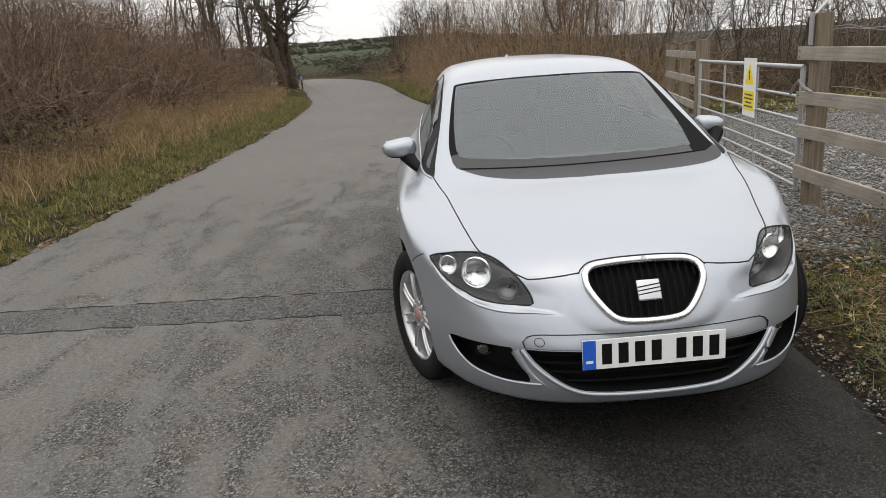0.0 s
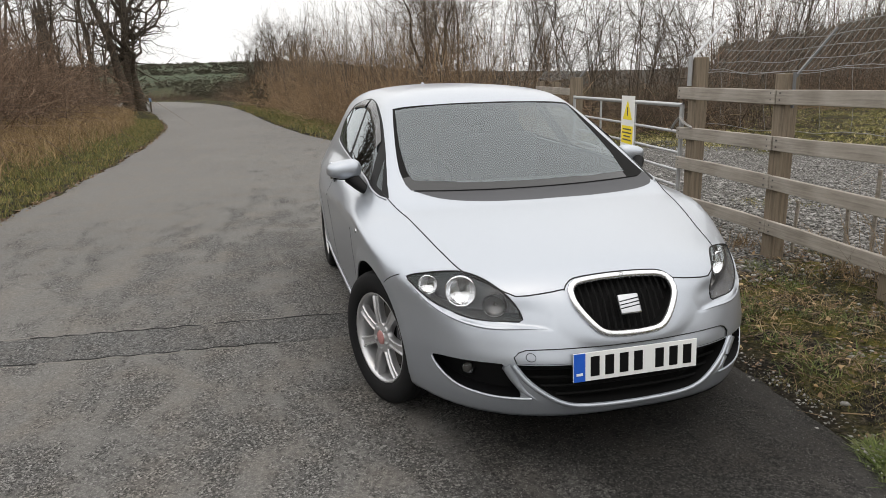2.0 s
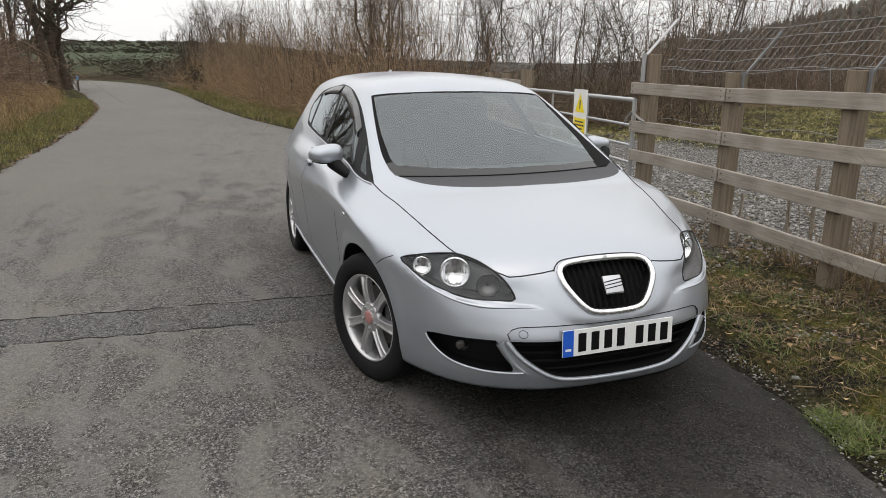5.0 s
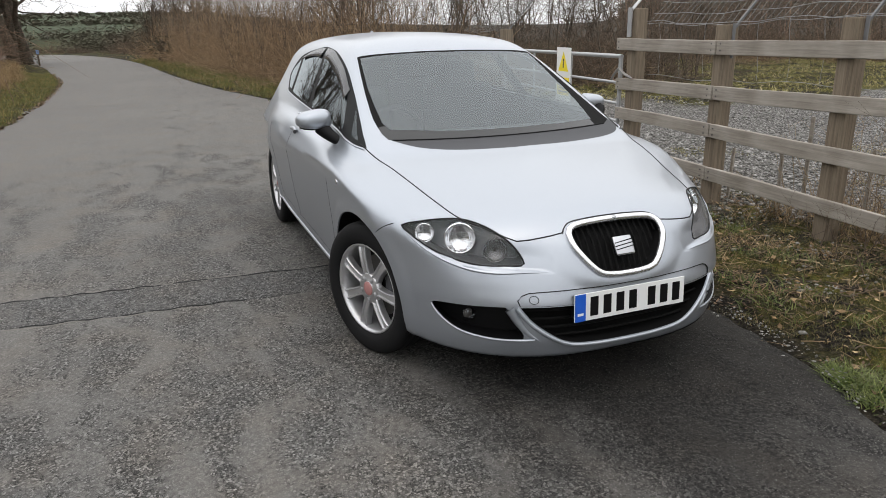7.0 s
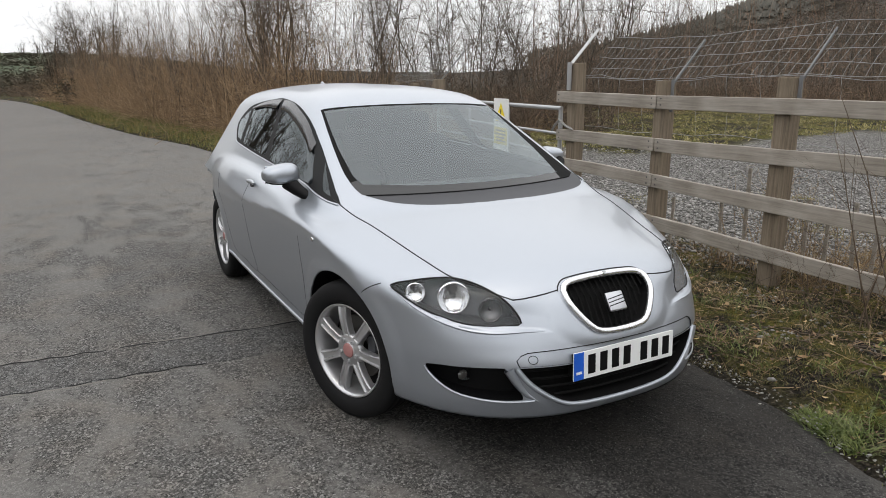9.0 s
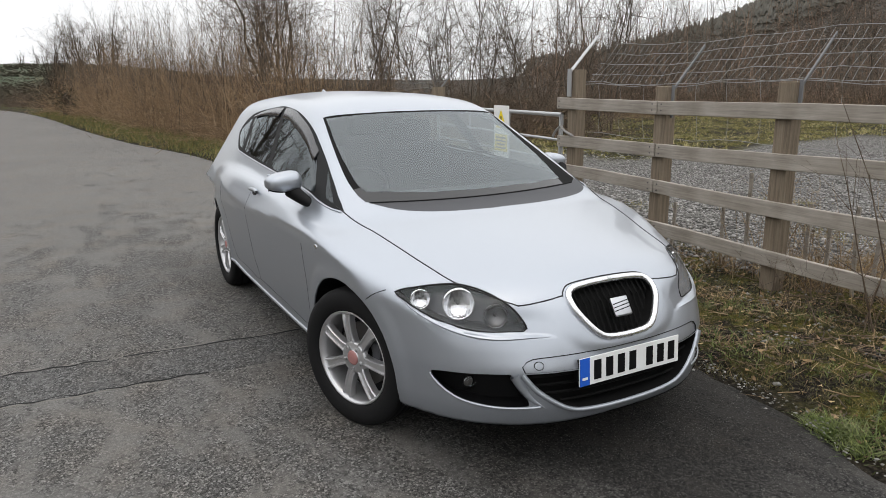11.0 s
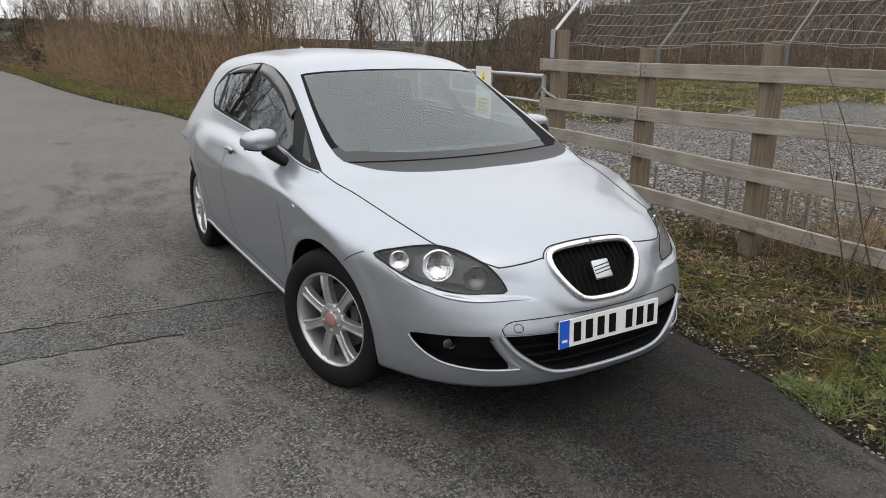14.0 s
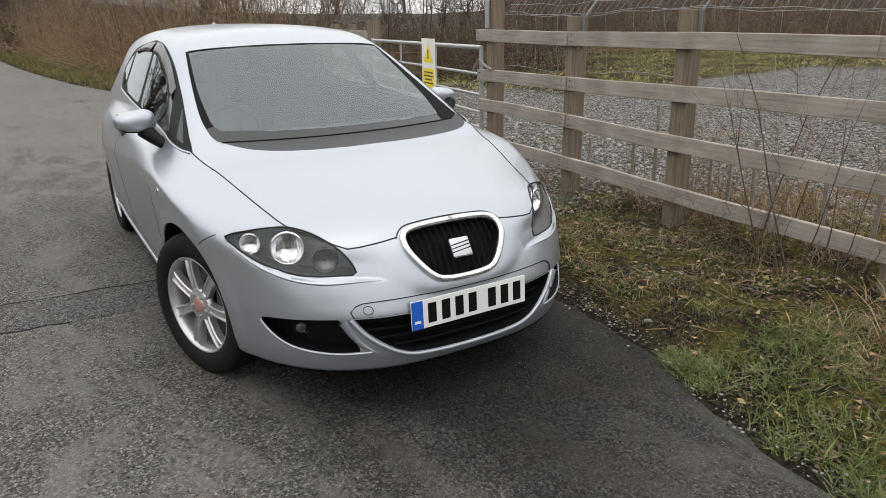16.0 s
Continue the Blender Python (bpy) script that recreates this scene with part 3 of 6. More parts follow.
part("yellow_panel", bm, M_YELLOW, sign, "yellow text panel")
for k, (z, w) in enumerate(((0.225, 0.28), (0.185, 0.31), (0.145, 0.22), (0.105, 0.28))):
    bm = bmesh.new()
    box(bm, (-0.0058, 0, z), (0.0012, w, 0.016))
    part("text_bar", bm, M_CHAIN, sign)

# beyond the gate
gate_post = fence_post(3.38, 6.80, 1.43, "thick square timber gate post with a pointed top", 0.19, True, -8)
for x, y in ((3.72, 8.3), (4.02, 9.7)):
    fence_post(x, y, 1.36, "square brown weathered timber fence post", 0.12)
for z in (1.22, 0.86, 0.50):
    bm = bmesh.new()
    box(bm, (0, 0, 0), (0.036, 3.1, 0.108), 0.004)
    rail = part("fence_rail", bm, M_WOOD)
    rail.matrix_world = pose(3.66, 8.28, z, 0, 0, -12)
    tagged(rail, "grey weathered timber rail nailed across fence posts", "fence rail", "fence rails")
bm = bmesh.new()
box(bm, (0, 0, 0.30), (0.012, 0.03, 0.62), 0.001)
arm = part("arm", bm, M_ARM, gate_post, "galvanised steel arm leaning inwards")
arm.matrix_local = pose(0.02, 0, 1.40, 0, 42, 0)
ob = netting("wire_netting", "slanting stock netting beyond the gate", (0.0, 1.40), (0.36, 1.80), 0.0, 3.2, 5, 0.1, 4)
ob.matrix_world = pose(3.42, 6.85, 0, 0, 0, -12)

# ---- the car's form ----
def smax(a, b, k):
    h = np.clip(0.5 + 0.5 * (a - b) / k, 0, 1)
    return b + (a - b) * h + k * h * (1 - h)


def smin(a, b, k):
    return -smax(-a, -b, k)


HUB_Z, WHEELBASE, TRACK = 0.312, 2.578, 0.765


def deck(ax, y):
    """Bonnet and waist height at the half-width ax."""
    mid = spline([-0.95, -0.78, -0.70, -0.6, -0.4, -0.2, 0, 0.15, 0.4, 1.0, 1.9, 2.7, 3.45], [0.52, 0.675, 0.725, 0.758, 0.802, 0.835, 0.862, 0.88, 0.905, 0.955, 0.985, 0.965, 0.92], y)
    drop = spline([-0.8, -0.5, -0.3, 0.0, 0.2, 0.7, 3.4], [0.10, 0.112, 0.098, 0.066, 0.052, 0.05, 0.05], y)
    return mid - drop * (ax / 0.75) ** 2.2


def ease(t):
    t = np.clip(t, 0, 1)
    return t * t * (3 - 2 * t)


def nose(ax, z):
    """How far the front lies behind its plain form: ledges under the lamps, a collar round the grille."""
    over = z - spline([0.30, 0.33, 0.427, 0.569, 0.702, 0.746, 0.772], [0.546, 0.551, 0.560, 0.570, 0.598, 0.642, 0.672], ax)
    deep = spline([0.305, 0.36, 0.42, 0.56, 0.70, 0.775], [0.0, 0.012, 0.020, 0.022, 0.016, 0.0], ax)
    ledge = deep * ease(over / 0.012) * (1 - ease((over - 0.05) / 0.07))
    collar = (ax / 0.285) ** 2.6 + (np.clip(0.635 - z, 0, None) / 0.155) ** 2.6
    return ledge - 0.008 * (1 - ease((collar - 0.6) / 0.75)) * (1 - ease((z - 0.64) / 0.07))


def body(x, y, z):
    """Below 0 inside the car's body, above 0 outside."""
    ax = np.abs(x)
    y = y - nose(ax, z) * np.clip((0.0 - y) / 0.3, 0, 1)
    wide = spline([0.1, 0.16, 0.22, 0.35, 0.5, 0.66, 0.76, 0.86, 1.0, 1.3], [0.78, 0.822, 0.846, 0.866, 0.879, 0.886, 0.882, 0.846, 0.79, 0.7], z)
    for hub in (0.0, WHEELBASE):
        r = np.hypot(y - hub, z - HUB_Z)
        wide = wide + 0.010 * (1 - ease((r - 0.39) / 0.06)) * np.clip((z - 0.1) / 0.2, 0, 1) * (1 - ease((z - 0.64) / 0.08))
    ridge = spline([-0.28, -0.11, 0.12, 0.345, 0.71, 1.235, 1.975, 3.0], [0.693, 0.75, 0.796, 0.816, 0.808, 0.776, 0.717, 0.68], y)
    wide = wide + spline([-0.4, 0.0, 1.0, 2.0, 2.8], [0.0, 0.024, 0.029, 0.021, 0.007], y) * np.exp(-np.sqrt((z - ridge) ** 2 + 0.004**2) / 0.115)
    wide = wide * (1 - 0.05 * ease((y - 1.7) / 1.5))
    recede = spline([0.1, 0.16, 0.22, 0.30, 0.42, 0.5, 0.6, 0.7, 0.8], [0.10, 0.05, 0.02, 0.0, 0.005, 0.03, 0.078, 0.125, 0.22], z)
    n = 2.8
    fy = np.clip(0.45 - y, 0, None) / (1.32 - recede)
    back = spline([0.2, 0.35, 0.6, 0.8, 1.0, 1.3], [0.06, 0.0, 0.0, 0.05, 0.10, 0.2], z)
    ry = np.clip(y - 2.1, 0, None) / (1.33 - back)
    plan = (((ax / wide) ** n + fy**n + ry**3.4) ** (1 / n) - 1) * 0.95
    low = smax(plan, z - deck(ax, y), spline([-0.6, -0.3, -0.1, 0.3, 1.4, 2.8], [0.10, 0.075, 0.05, 0.035, 0.05, 0.12], y))
    under = spline([-0.9, -0.5, 0.5, 2.2, 3.4], [0.205, 0.195, 0.235, 0.245, 0.27], y) - z
    low = smax(low, under, 0.03)
    # the cabin
    roof = z - (spline([0.2, 0.9, 1.2, 1.6, 2.1, 2.6, 3.2, 3.6], [1.10, 1.345, 1.405, 1.435, 1.44, 1.415, 1.33, 1.22], y) - 0.055 * (ax / 0.55) ** 2.4)
    screen = (0.46 * (0.30 - y + 0.34 * ax**2) + 0.89 * (z - 0.955)) * 0.98
    side = (ax - (0.80 - 0.50 * (z - 0.87) - 0.02 * (y - 1.3) ** 2)) * 0.9
    tail = (0.72 * (y - 3.27) + 0.6 * (z - 0.98)) * 0.95
    cabin = smax(smax(smax(smax(roof, screen, 0.06), side, 0.075), tail, 0.09), 0.74 - z, 0.02)
    return smin(low, cabin, 0.03)


def skin(origin, way, far=2.2, steps=60):
    """Where rays from inside first leave the body."""
    lo, hi = np.zeros(len(way)), np.full(len(way), far)
    for _ in range(steps):
        mid = (lo + hi) / 2
        p = origin + way * mid[:, None]
        inside = body(p[:, 0], p[:, 1], p[:, 2]) < 0
        lo, hi = np.where(inside, mid, lo), np.where(inside, hi, mid)
    return origin + way * lo[:, None]


def land(origin, way, far=2.2):
    """Where rays from outside meet the body."""
    origin, way = np.asarray(origin, float), np.asarray(way, float)
    steps = np.linspace(0, far, 260)
    p = origin[:, None] + way[:, None] * steps[:, None]
    within = body(p[..., 0], p[..., 1], p[..., 2]) < 0
    first = np.maximum(within.argmax(1), 1)
    lo, hi = steps[first - 1], steps[first]
    for _ in range(18):
        mid = (lo + hi) / 2
        q = origin + way * mid[:, None]
        hit = body(q[:, 0], q[:, 1], q[:, 2]) < 0
        lo, hi = np.where(hit, lo, mid), np.where(hit, mid, hi)
    return origin + way * hi[:, None]


def normals(p, e=0.002):
    g = np.stack([body(*(p + s).T) - body(*(p - s).T) for s in np.eye(3) * e], -1)
    return g / (np.linalg.norm(g, axis=1, keepdims=True) + 1e-12)


def on_front(pts):
    pts = np.asarray(pts, float)
    return land(np.stack([pts[:, 0], np.full(len(pts), -1.1), pts[:, 1]], -1), np.tile([0, 1.0, 0], (len(pts), 1)))


def on_side(pts, s):
    pts = np.asarray(pts, float)
    return land(np.stack([np.full(len(pts), 1.1 * s), pts[:, 0], pts[:, 1]], -1), np.tile([-1.0 * s, 0, 0], (len(pts), 1)))


def on_top(pts):
    pts = np.asarray(pts, float)
    return land(np.stack([pts[:, 0], pts[:, 1], np.full(len(pts), 1.6)], -1), np.tile([0, 0, -1.0], (len(pts), 1)))

# ---- car materials ----
flake = noise_tex(M_PAINT, coords(M_PAINT), 900.0, 2.0)
base(M_PAINT, ramp(M_PAINT, flake, [(0.3, (0.325, 0.35, 0.386)), (0.7, (0.42, 0.45, 0.492))]))
M_BLACK = material("black_plastic", 0.5, 0.0, (0.006, 0.006, 0.0065))
for m in (M_BLACK,):  # dull plastic
    m.node_tree.nodes["Principled BSDF"].inputs["Specular IOR Level"].default_value = 0.12
M_SEAL = material("black_rubber_seal", 0.8, 0.0, (0.006, 0.006, 0.006))
M_SEAL.node_tree.nodes["Principled BSDF"].inputs["Specular IOR Level"].default_value = 0.12
M_PILLAR = material("satin_black_pillar", 0.6, 0.0, (0.010, 0.0105, 0.011))
M_PILLAR.node_tree.nodes["Principled BSDF"].inputs["Specular IOR Level"].default_value = 0.13
M_FRIT = material("black_glass_border", 0.12, 0.0, (0.008, 0.009, 0.0095))
M_TRIM = material("dark_grey_trim", 0.6, 0.0, (0.040, 0.0415, 0.047))
M_VISOR = material("smoked_visor", 0.22, 0.0, (0.035, 0.036, 0.038))
M_RIM = material("satin_silver_trim", 0.26, 0.9, (0.74, 0.75, 0.77))
M_BADGE = material("brushed_badge_metal", 0.34, 1.0, (0.50, 0.51, 0.53))
# near-black for tubes that stand in for shade in panel gaps; also lens seals
M_GAP = material("gap_shade_and_seal", 0.8, 0.0, (0.01, 0.01, 0.01))
M_CHROME = material("chrome", 0.12, 1.0, (0.75, 0.76, 0.78))
M_ALLOY = material("alloy_wheel_paint", 0.32, 0.75, (0.52, 0.52, 0.53))
# smoked plastic, its base colour raised to stand in for reflected sky
M_LAMP = material("smoked_lamp_housing", 0.30, 0.4, (0.085, 0.084, 0.088))
M_BOWL = material("smoked_indicator_bowl", 0.25, 0.7, (0.17, 0.165, 0.165))
M_CABIN = material("cabin_cloth", 0.9, 0.0, (0.03, 0.03, 0.033))
M_PLATE = material("plate_white", 0.35, 0.0, (0.74, 0.75, 0.74))
M_BLUE = material("plate_blue", 0.35, 0.0, (0.015, 0.10, 0.52))
M_RED = material("faded_red_cap", 0.5, 0.0, (0.36, 0.17, 0.16))
M_TYRE = material("tyre_rubber", 0.8, 0.0, (0.009, 0.009, 0.0095))
M_TYRE.node_tree.nodes["Principled BSDF"].inputs["Specular IOR Level"].default_value = 0.18
M_DISC = material("brake_iron", 0.6, 0.6, (0.10, 0.095, 0.09))
M_REFLECT = material("lamp_reflector", 0.16, 0.95, (0.90, 0.91, 0.93))
v = node(M_REFLECT, "ShaderNodeTexVoronoi", Scale=60.0)
wire(M_REFLECT, coords(M_REFLECT, (1, 1, 0.35)), v.inputs["Vector"])
bump(M_REFLECT, v.outputs["Distance"], 0.35, 0.006)
bump(M_TYRE, noise_tex(M_TYRE, coords(M_TYRE), 60.0), 0.3, 0.002)


def glass_material(name, tint, f0=0.04):
    """Clear tinted glass with a gloss that grows towards grazing view."""
    m = bpy.data.materials.new(name)
    m.use_nodes = True
    nt = m.node_tree
    nt.nodes.remove(nt.nodes["Principled BSDF"])
    clear, gloss, mx, lw = (nt.nodes.new(k) for k in ("ShaderNodeBsdfTransparent", "ShaderNodeBsdfGlossy", "ShaderNodeMixShader", "ShaderNodeLayerWeight"))
    clear.inputs[0].default_value = (*tint, 1)
    gloss.inputs["Roughness"].default_value = 0.02
    gloss.inputs["Color"].default_value = (0.9, 0.97, 1.0, 1)
    lw.inputs[0].default_value = 0.5
    fac = sums(m, "ADD", sums(m, "MULTIPLY", sums(m, "POWER", lw.outputs["Facing"], 5.0), 1.0 - f0), f0)
    wire(m, fac, mx.inputs[0]), wire(m, clear.outputs[0], mx.inputs[1]), wire(m, gloss.outputs[0], mx.inputs[2])
    wire(m, mx.outputs[0], nt.nodes["Material Output"].inputs[0])
    return m


M_SCREEN = glass_material("windscreen_glass", (0.70, 0.76, 0.74), 0.12)
M_SIDE_GLASS = glass_material("tinted_side_glass", (0.45, 0.48, 0.48), 0.06)
M_LENS = glass_material("lamp_lens", (0.9, 0.9, 0.9), 0.035)

# ---- the car: skin, cut into panels ----
car = tagged(new("car"), "silver five-door hatchback with black grille, parked on the lane", "car")


def skin_mesh():
    angles = np.linspace(-np.pi, np.pi, 271)
    o, w = [], []
    rows = [("f", a) for a in np.linspace(0.0, np.pi / 2, 104)] + [("m", y) for y in np.linspace(0.35, 2.6, 120)[1:-1]] + [("r", a) for a in np.linspace(np.pi / 2, 0, 44)]
    for kind, a in rows:
        if kind == "m":
            o += [(0, a, 0.55)] * len(angles)
            w += [(np.sin(t), 0, np.cos(t)) for t in angles]
        else:
            s, y = (-1, 0.35) if kind == "f" else (1, 2.6)
            o += [(0, y, 0.55)] * len(angles)
            w += [(np.sin(t) * np.sin(a), s * np.cos(a), np.cos(t) * np.sin(a)) for t in angles]
    p = skin(np.array(o, float), np.array(w, float), steps=32)
    k, n = len(angles), len(rows)
    bm = bmesh.new()
    v = [bm.verts.new(q) for q in p]
    for i in range(n - 1):
        for j in range(k - 1):
            bm.faces.new((v[i * k + j], v[i * k + j + 1], v[(i + 1) * k + j + 1], v[(i + 1) * k + j]))
    bmesh.ops.remove_doubles(bm, verts=bm.verts, dist=1e-5)
    return bm


def inside(poly, x, y):
    hit, n = False, len(poly)
    for i in range(n):
        (ax, ay), (bx, by) = poly[i], poly[i - 1]
        if (ay > y) != (by > y) and x < (bx - ax) * (y - ay) / (by - ay) + ax:
            hit = not hit
    return hit


def carve(bm, outline, axes, region, where, only=(0,)):
    """Cut the outline, seen along the third axis, through the skin and give the faces inside it the region's number."""
    tag = bm.faces.layers.int["region"]
    i, j = axes
    outline = [tuple(p) for p in outline]
    lo = [min(p[k] for p in outline) - 0.04 for k in (0, 1)]
    hi = [max(p[k] for p in outline) + 0.04 for k in (0, 1)]
    found = set()
    for f in bm.faces:
        c = f.calc_center_median()
        if f[tag] in only and lo[0] < c[i] < hi[0] and lo[1] < c[j] < hi[1] and where(c):
            found.add(f)
    for a, b in zip(outline, outline[1:] + outline[:1]):
        size = math.hypot(b[0] - a[0], b[1] - a[1])
        if size < 1e-6:
            continue
        mx, my, reach = (a[0] + b[0]) / 2, (a[1] + b[1]) / 2, size / 2 + 0.035
        near = []
        for f in found:
            c = f.calc_center_median()
            if math.hypot(c[i] - mx, c[j] - my) < reach:
                near.append(f)
        co, no = [0.0, 0.0, 0.0], [0.0, 0.0, 0.0]
        co[i], co[j], no[i], no[j] = a[0], a[1], (b[1] - a[1]) / size, -(b[0] - a[0]) / size
        geom = near + list({e for f in near for e in f.edges}) + list({v for f in near for v in f.verts})
        got = bmesh.ops.bisect_plane(bm, geom=geom, dist=1e-5, plane_co=co, plane_no=no)["geom"]
        found = {f for f in found if f.is_valid} | {f for f in got if isinstance(f, bmesh.types.BMFace)}
    for f in found:
        c = f.calc_center_median()
        if inside(outline, c[i], c[j]):
            f[tag] = region


def mirrored(pts):
    return [(-p[0], p[1]) for p in pts]


def rounded(poly, cut=0.18):
    """A polygon with softly rounded corners."""
    p, out = np.array(poly, float), []
    for a, b, c in zip(np.roll(p, 1, 0), p, np.roll(p, -1, 0)):
        k, q = b + (a - b) * cut, b + (c - b) * cut
        out += [(1 - t) ** 2 * k + 2 * t * (1 - t) * b + t * t * q for t in np.linspace(0, 1, 5)]
    return out


HEADLAMP = smooth_line([(-0.766, 0.684), (-0.69, 0.709), (-0.605, 0.722), (-0.55, 0.722), (-0.50, 0.706), (-0.45, 0.667), (-0.417, 0.62), (-0.407, 0.585), (-0.42, 0.577), (-0.45, 0.576), (-0.535, 0.575), (-0.61, 0.584), (-0.677, 0.606), (-0.725, 0.636), (-0.752, 0.663)], 54, True)
GRILLE = smooth_line([(s * x, z) for s, x, z in [(1, 0, 0.7085), (1, 0.10, 0.7065), (1, 0.178, 0.699), (1, 0.212, 0.680), (1, 0.214, 0.645), (1, 0.19, 0.603), (1, 0.145, 0.552), (1, 0.10, 0.530), (1, 0, 0.524), (-1, 0.10, 0.530), (-1, 0.145, 0.552), (-1, 0.19, 0.603), (-1, 0.214, 0.645), (-1, 0.212, 0.680), (-1, 0.178, 0.699), (-1, 0.10, 0.7065)]], 56, True)
INTAKE = [(x, z) for x, z in smooth_line([(-0.452, 0.430), (-0.41, 0.375), (-0.345, 0.322), (-0.28, 0.286), (-0.2, 0.272), (0, 0.266), (0.2, 0.272), (0.28, 0.286), (0.345, 0.322), (0.41, 0.375), (0.452, 0.430)], 40)]
FOG = smooth_line([(-0.712, 0.411), (-0.62, 0.424), (-0.51, 0.430), (-0.492, 0.42), (-0.44, 0.315), (-0.45, 0.302), (-0.54, 0.300), (-0.624, 0.312), (-0.667, 0.335), (-0.697, 0.372)], 36, True)
SCREEN = smooth_line([(0, 1.03), (0.25, 1.045), (0.46, 1.08), (0.525, 1.088)], 14).tolist() + smooth_line([(0.558, 0.91), (0.588, 0.72), (0.608, 0.54), (0.602, 0.42)], 10).tolist() + smooth_line([(0.585, 0.365), (0.45, 0.315), (0.25, 0.265), (0, 0.245)], 12).tolist()
SCREEN_LEFT = [(-x, y) for x, y in SCREEN[::-1]]
SCREEN = smooth_line([(0, 1.03), (0.25, 1.045), (0.46, 1.08), (0.527, 1.088)], 14).tolist() + smooth_line([(0.566, 0.91), (0.607, 0.72), (0.650, 0.54), (0.676, 0.43)], 10).tolist() + smooth_line([(0.62, 0.372), (0.45, 0.315), (0.25, 0.265), (0, 0.245)], 12).tolist()
SCREEN = SCREEN[:-1] + SCREEN_LEFT[:-1]
COWL = smooth_line([(0, 0.13), (0.25, 0.15), (0.45, 0.205), (0.60, 0.275), (0.685, 0.345), (0.700, 0.40), (0.680, 0.45)], 22).tolist()
COWL = COWL + [(0.660, 0.46), (0.4, 0.46), (0, 0.46)]
COWL = COWL[:-1] + [(0, 0.46), (-0.4, 0.46), (-0.590, 0.46)] + smooth_line([(-0.600, 0.43), (-0.582, 0.372), (-0.52, 0.305), (-0.44, 0.245), (-0.321, 0.187), (-0.18, 0.148), (-0.02, 0.131)], 20).tolist()
BONNET_SIDE = smooth_line([(0.722, 0.41), (0.703, 0.343), (0.664, 0.179), (0.634, -0.06), (0.605, -0.277), (0.574, -0.46), (0.535, -0.545), (0.455, -0.655), (0.40, -0.692), (0.30, -0.712), (0.236, -0.716)], 30)
BONNET_RIGHT = smooth_line([(0.745, 0.41), (0.738, 0.343), (0.722, 0.179), (0.698, -0.06), (0.655, -0.277), (0.597, -0.46), (0.545, -0.545), (0.455, -0.655), (0.40, -0.692), (0.30, -0.712), (0.236, -0.716)], 30)
BONNET = BONNET_RIGHT.tolist() + [(0.20, -0.70), (0, -0.68), (-0.20, -0.70)] + mirrored(BONNET_SIDE.tolist()[::-1]) + [(-0.715, 0.40), (0, 0.46), (0.715, 0.40)]
WINDOWS = smooth_line([(0.36, 0.898), (0.55, 0.928), (0.78, 0.958), (1.33, 0.987), (2.36, 1.028), (2.50, 1.046), (2.66, 1.13), (2.655, 1.185), (2.43, 1.285), (1.90, 1.346), (1.68, 1.353), (1.36, 1.325), (1.08, 1.258), (0.826, 1.145), (0.56, 1.006), (0.43, 0.935)], 80, True)
PANES = (  # front quarter, front door, rear door, rear quarter
    [(0.440, 0.925), (0.515, 0.943), (0.672, 1.062), (0.585, 1.010)],
    [(0.628, 0.953), (1.475, 1.002), (1.655, 1.338), (1.52, 1.337), (1.36, 1.310), (1.09, 1.242), (0.87, 1.140), (0.795, 1.095)],
    [(1.565, 1.009), (2.26, 1.039), (2.345, 1.272), (1.90, 1.330), (1.725, 1.337)],
    [(2.35, 1.050), (2.48, 1.062), (2.61, 1.13), (2.615, 1.175), (2.42, 1.258)],
)
STRIP = smooth_line([(-0.452, 0.434), (-0.46, 0.455), (-0.435, 0.478), (-0.36, 0.487), (0, 0.489), (0.36, 0.487), (0.435, 0.478), (0.46, 0.455), (0.452, 0.434)], 40).tolist()
FRONT_DOOR = smooth_line([(0.50, 0.92), (0.44, 0.75), (0.425, 0.55), (0.44, 0.38), (0.47, 0.315)], 14).tolist() + [(1.40, 0.335), (1.47, 0.50), (1.50, 0.75), (1.51, 1.0), (1.3, 1.0), (0.8, 0.97)]
REAR_DOOR = [(1.51, 1.0), (1.50, 0.75), (1.47, 0.50), (1.40, 0.335)] + smooth_line([(1.98, 0.35), (2.08, 0.45), (2.17, 0.62), (2.30, 0.74), (2.42, 0.86), (2.44, 1.02)], 18).tolist()
BUMPER = [(-0.195, 0.0), (-0.195, 0.628), (-0.285, 0.687), (-0.40, 0.70), (-1.0, 0.70), (-1.0, 0.0)]

REGIONS = {"screen": 1, "cowl": 2, "windows": 3, "arch": 4, "lamp": 5, "grille": 7, "intake": 8, "fog": 9, "bonnet": 11, "front_door": 12, "rear_door": 14, "bumper": 16, "strip": 17, "clear": 18, "seal": 19, "panes": 20}
bm = skin_mesh()
bm.faces.layers.int.new("region")
for s in (-1, 1):
    arch = [[(h + 0.362 * math.cos(a), HUB_Z + 0.362 * math.sin(a)) for a in np.linspace(0, 2 * np.pi, 60)[:-1]] for h in (0.0, WHEELBASE)]
    for ring in arch:
        carve(bm, ring, (1, 2), REGIONS["arch"], lambda c: c.x * s > 0.5 and c.z < 0.75)
carve(bm, SCREEN, (0, 1), REGIONS["screen"], lambda c: c.z > 0.83)
CLEAR = smooth_line([(-0.514, 1.064), (-0.25, 1.030), (0, 1.014), (0.25, 1.030), (0.518, 1.064)], 24).tolist() + smooth_line([(0.545, 0.829), (0.566, 0.60), (0.560, 0.405)], 10).tolist()
CLEAR += smooth_line([(0.35, 0.335), (0.04, 0.299), (-0.276, 0.331), (-0.555, 0.432)], 16).tolist() + smooth_line([(-0.574, 0.50), (-0.564, 0.72), (-0.539, 0.91)], 8).tolist()
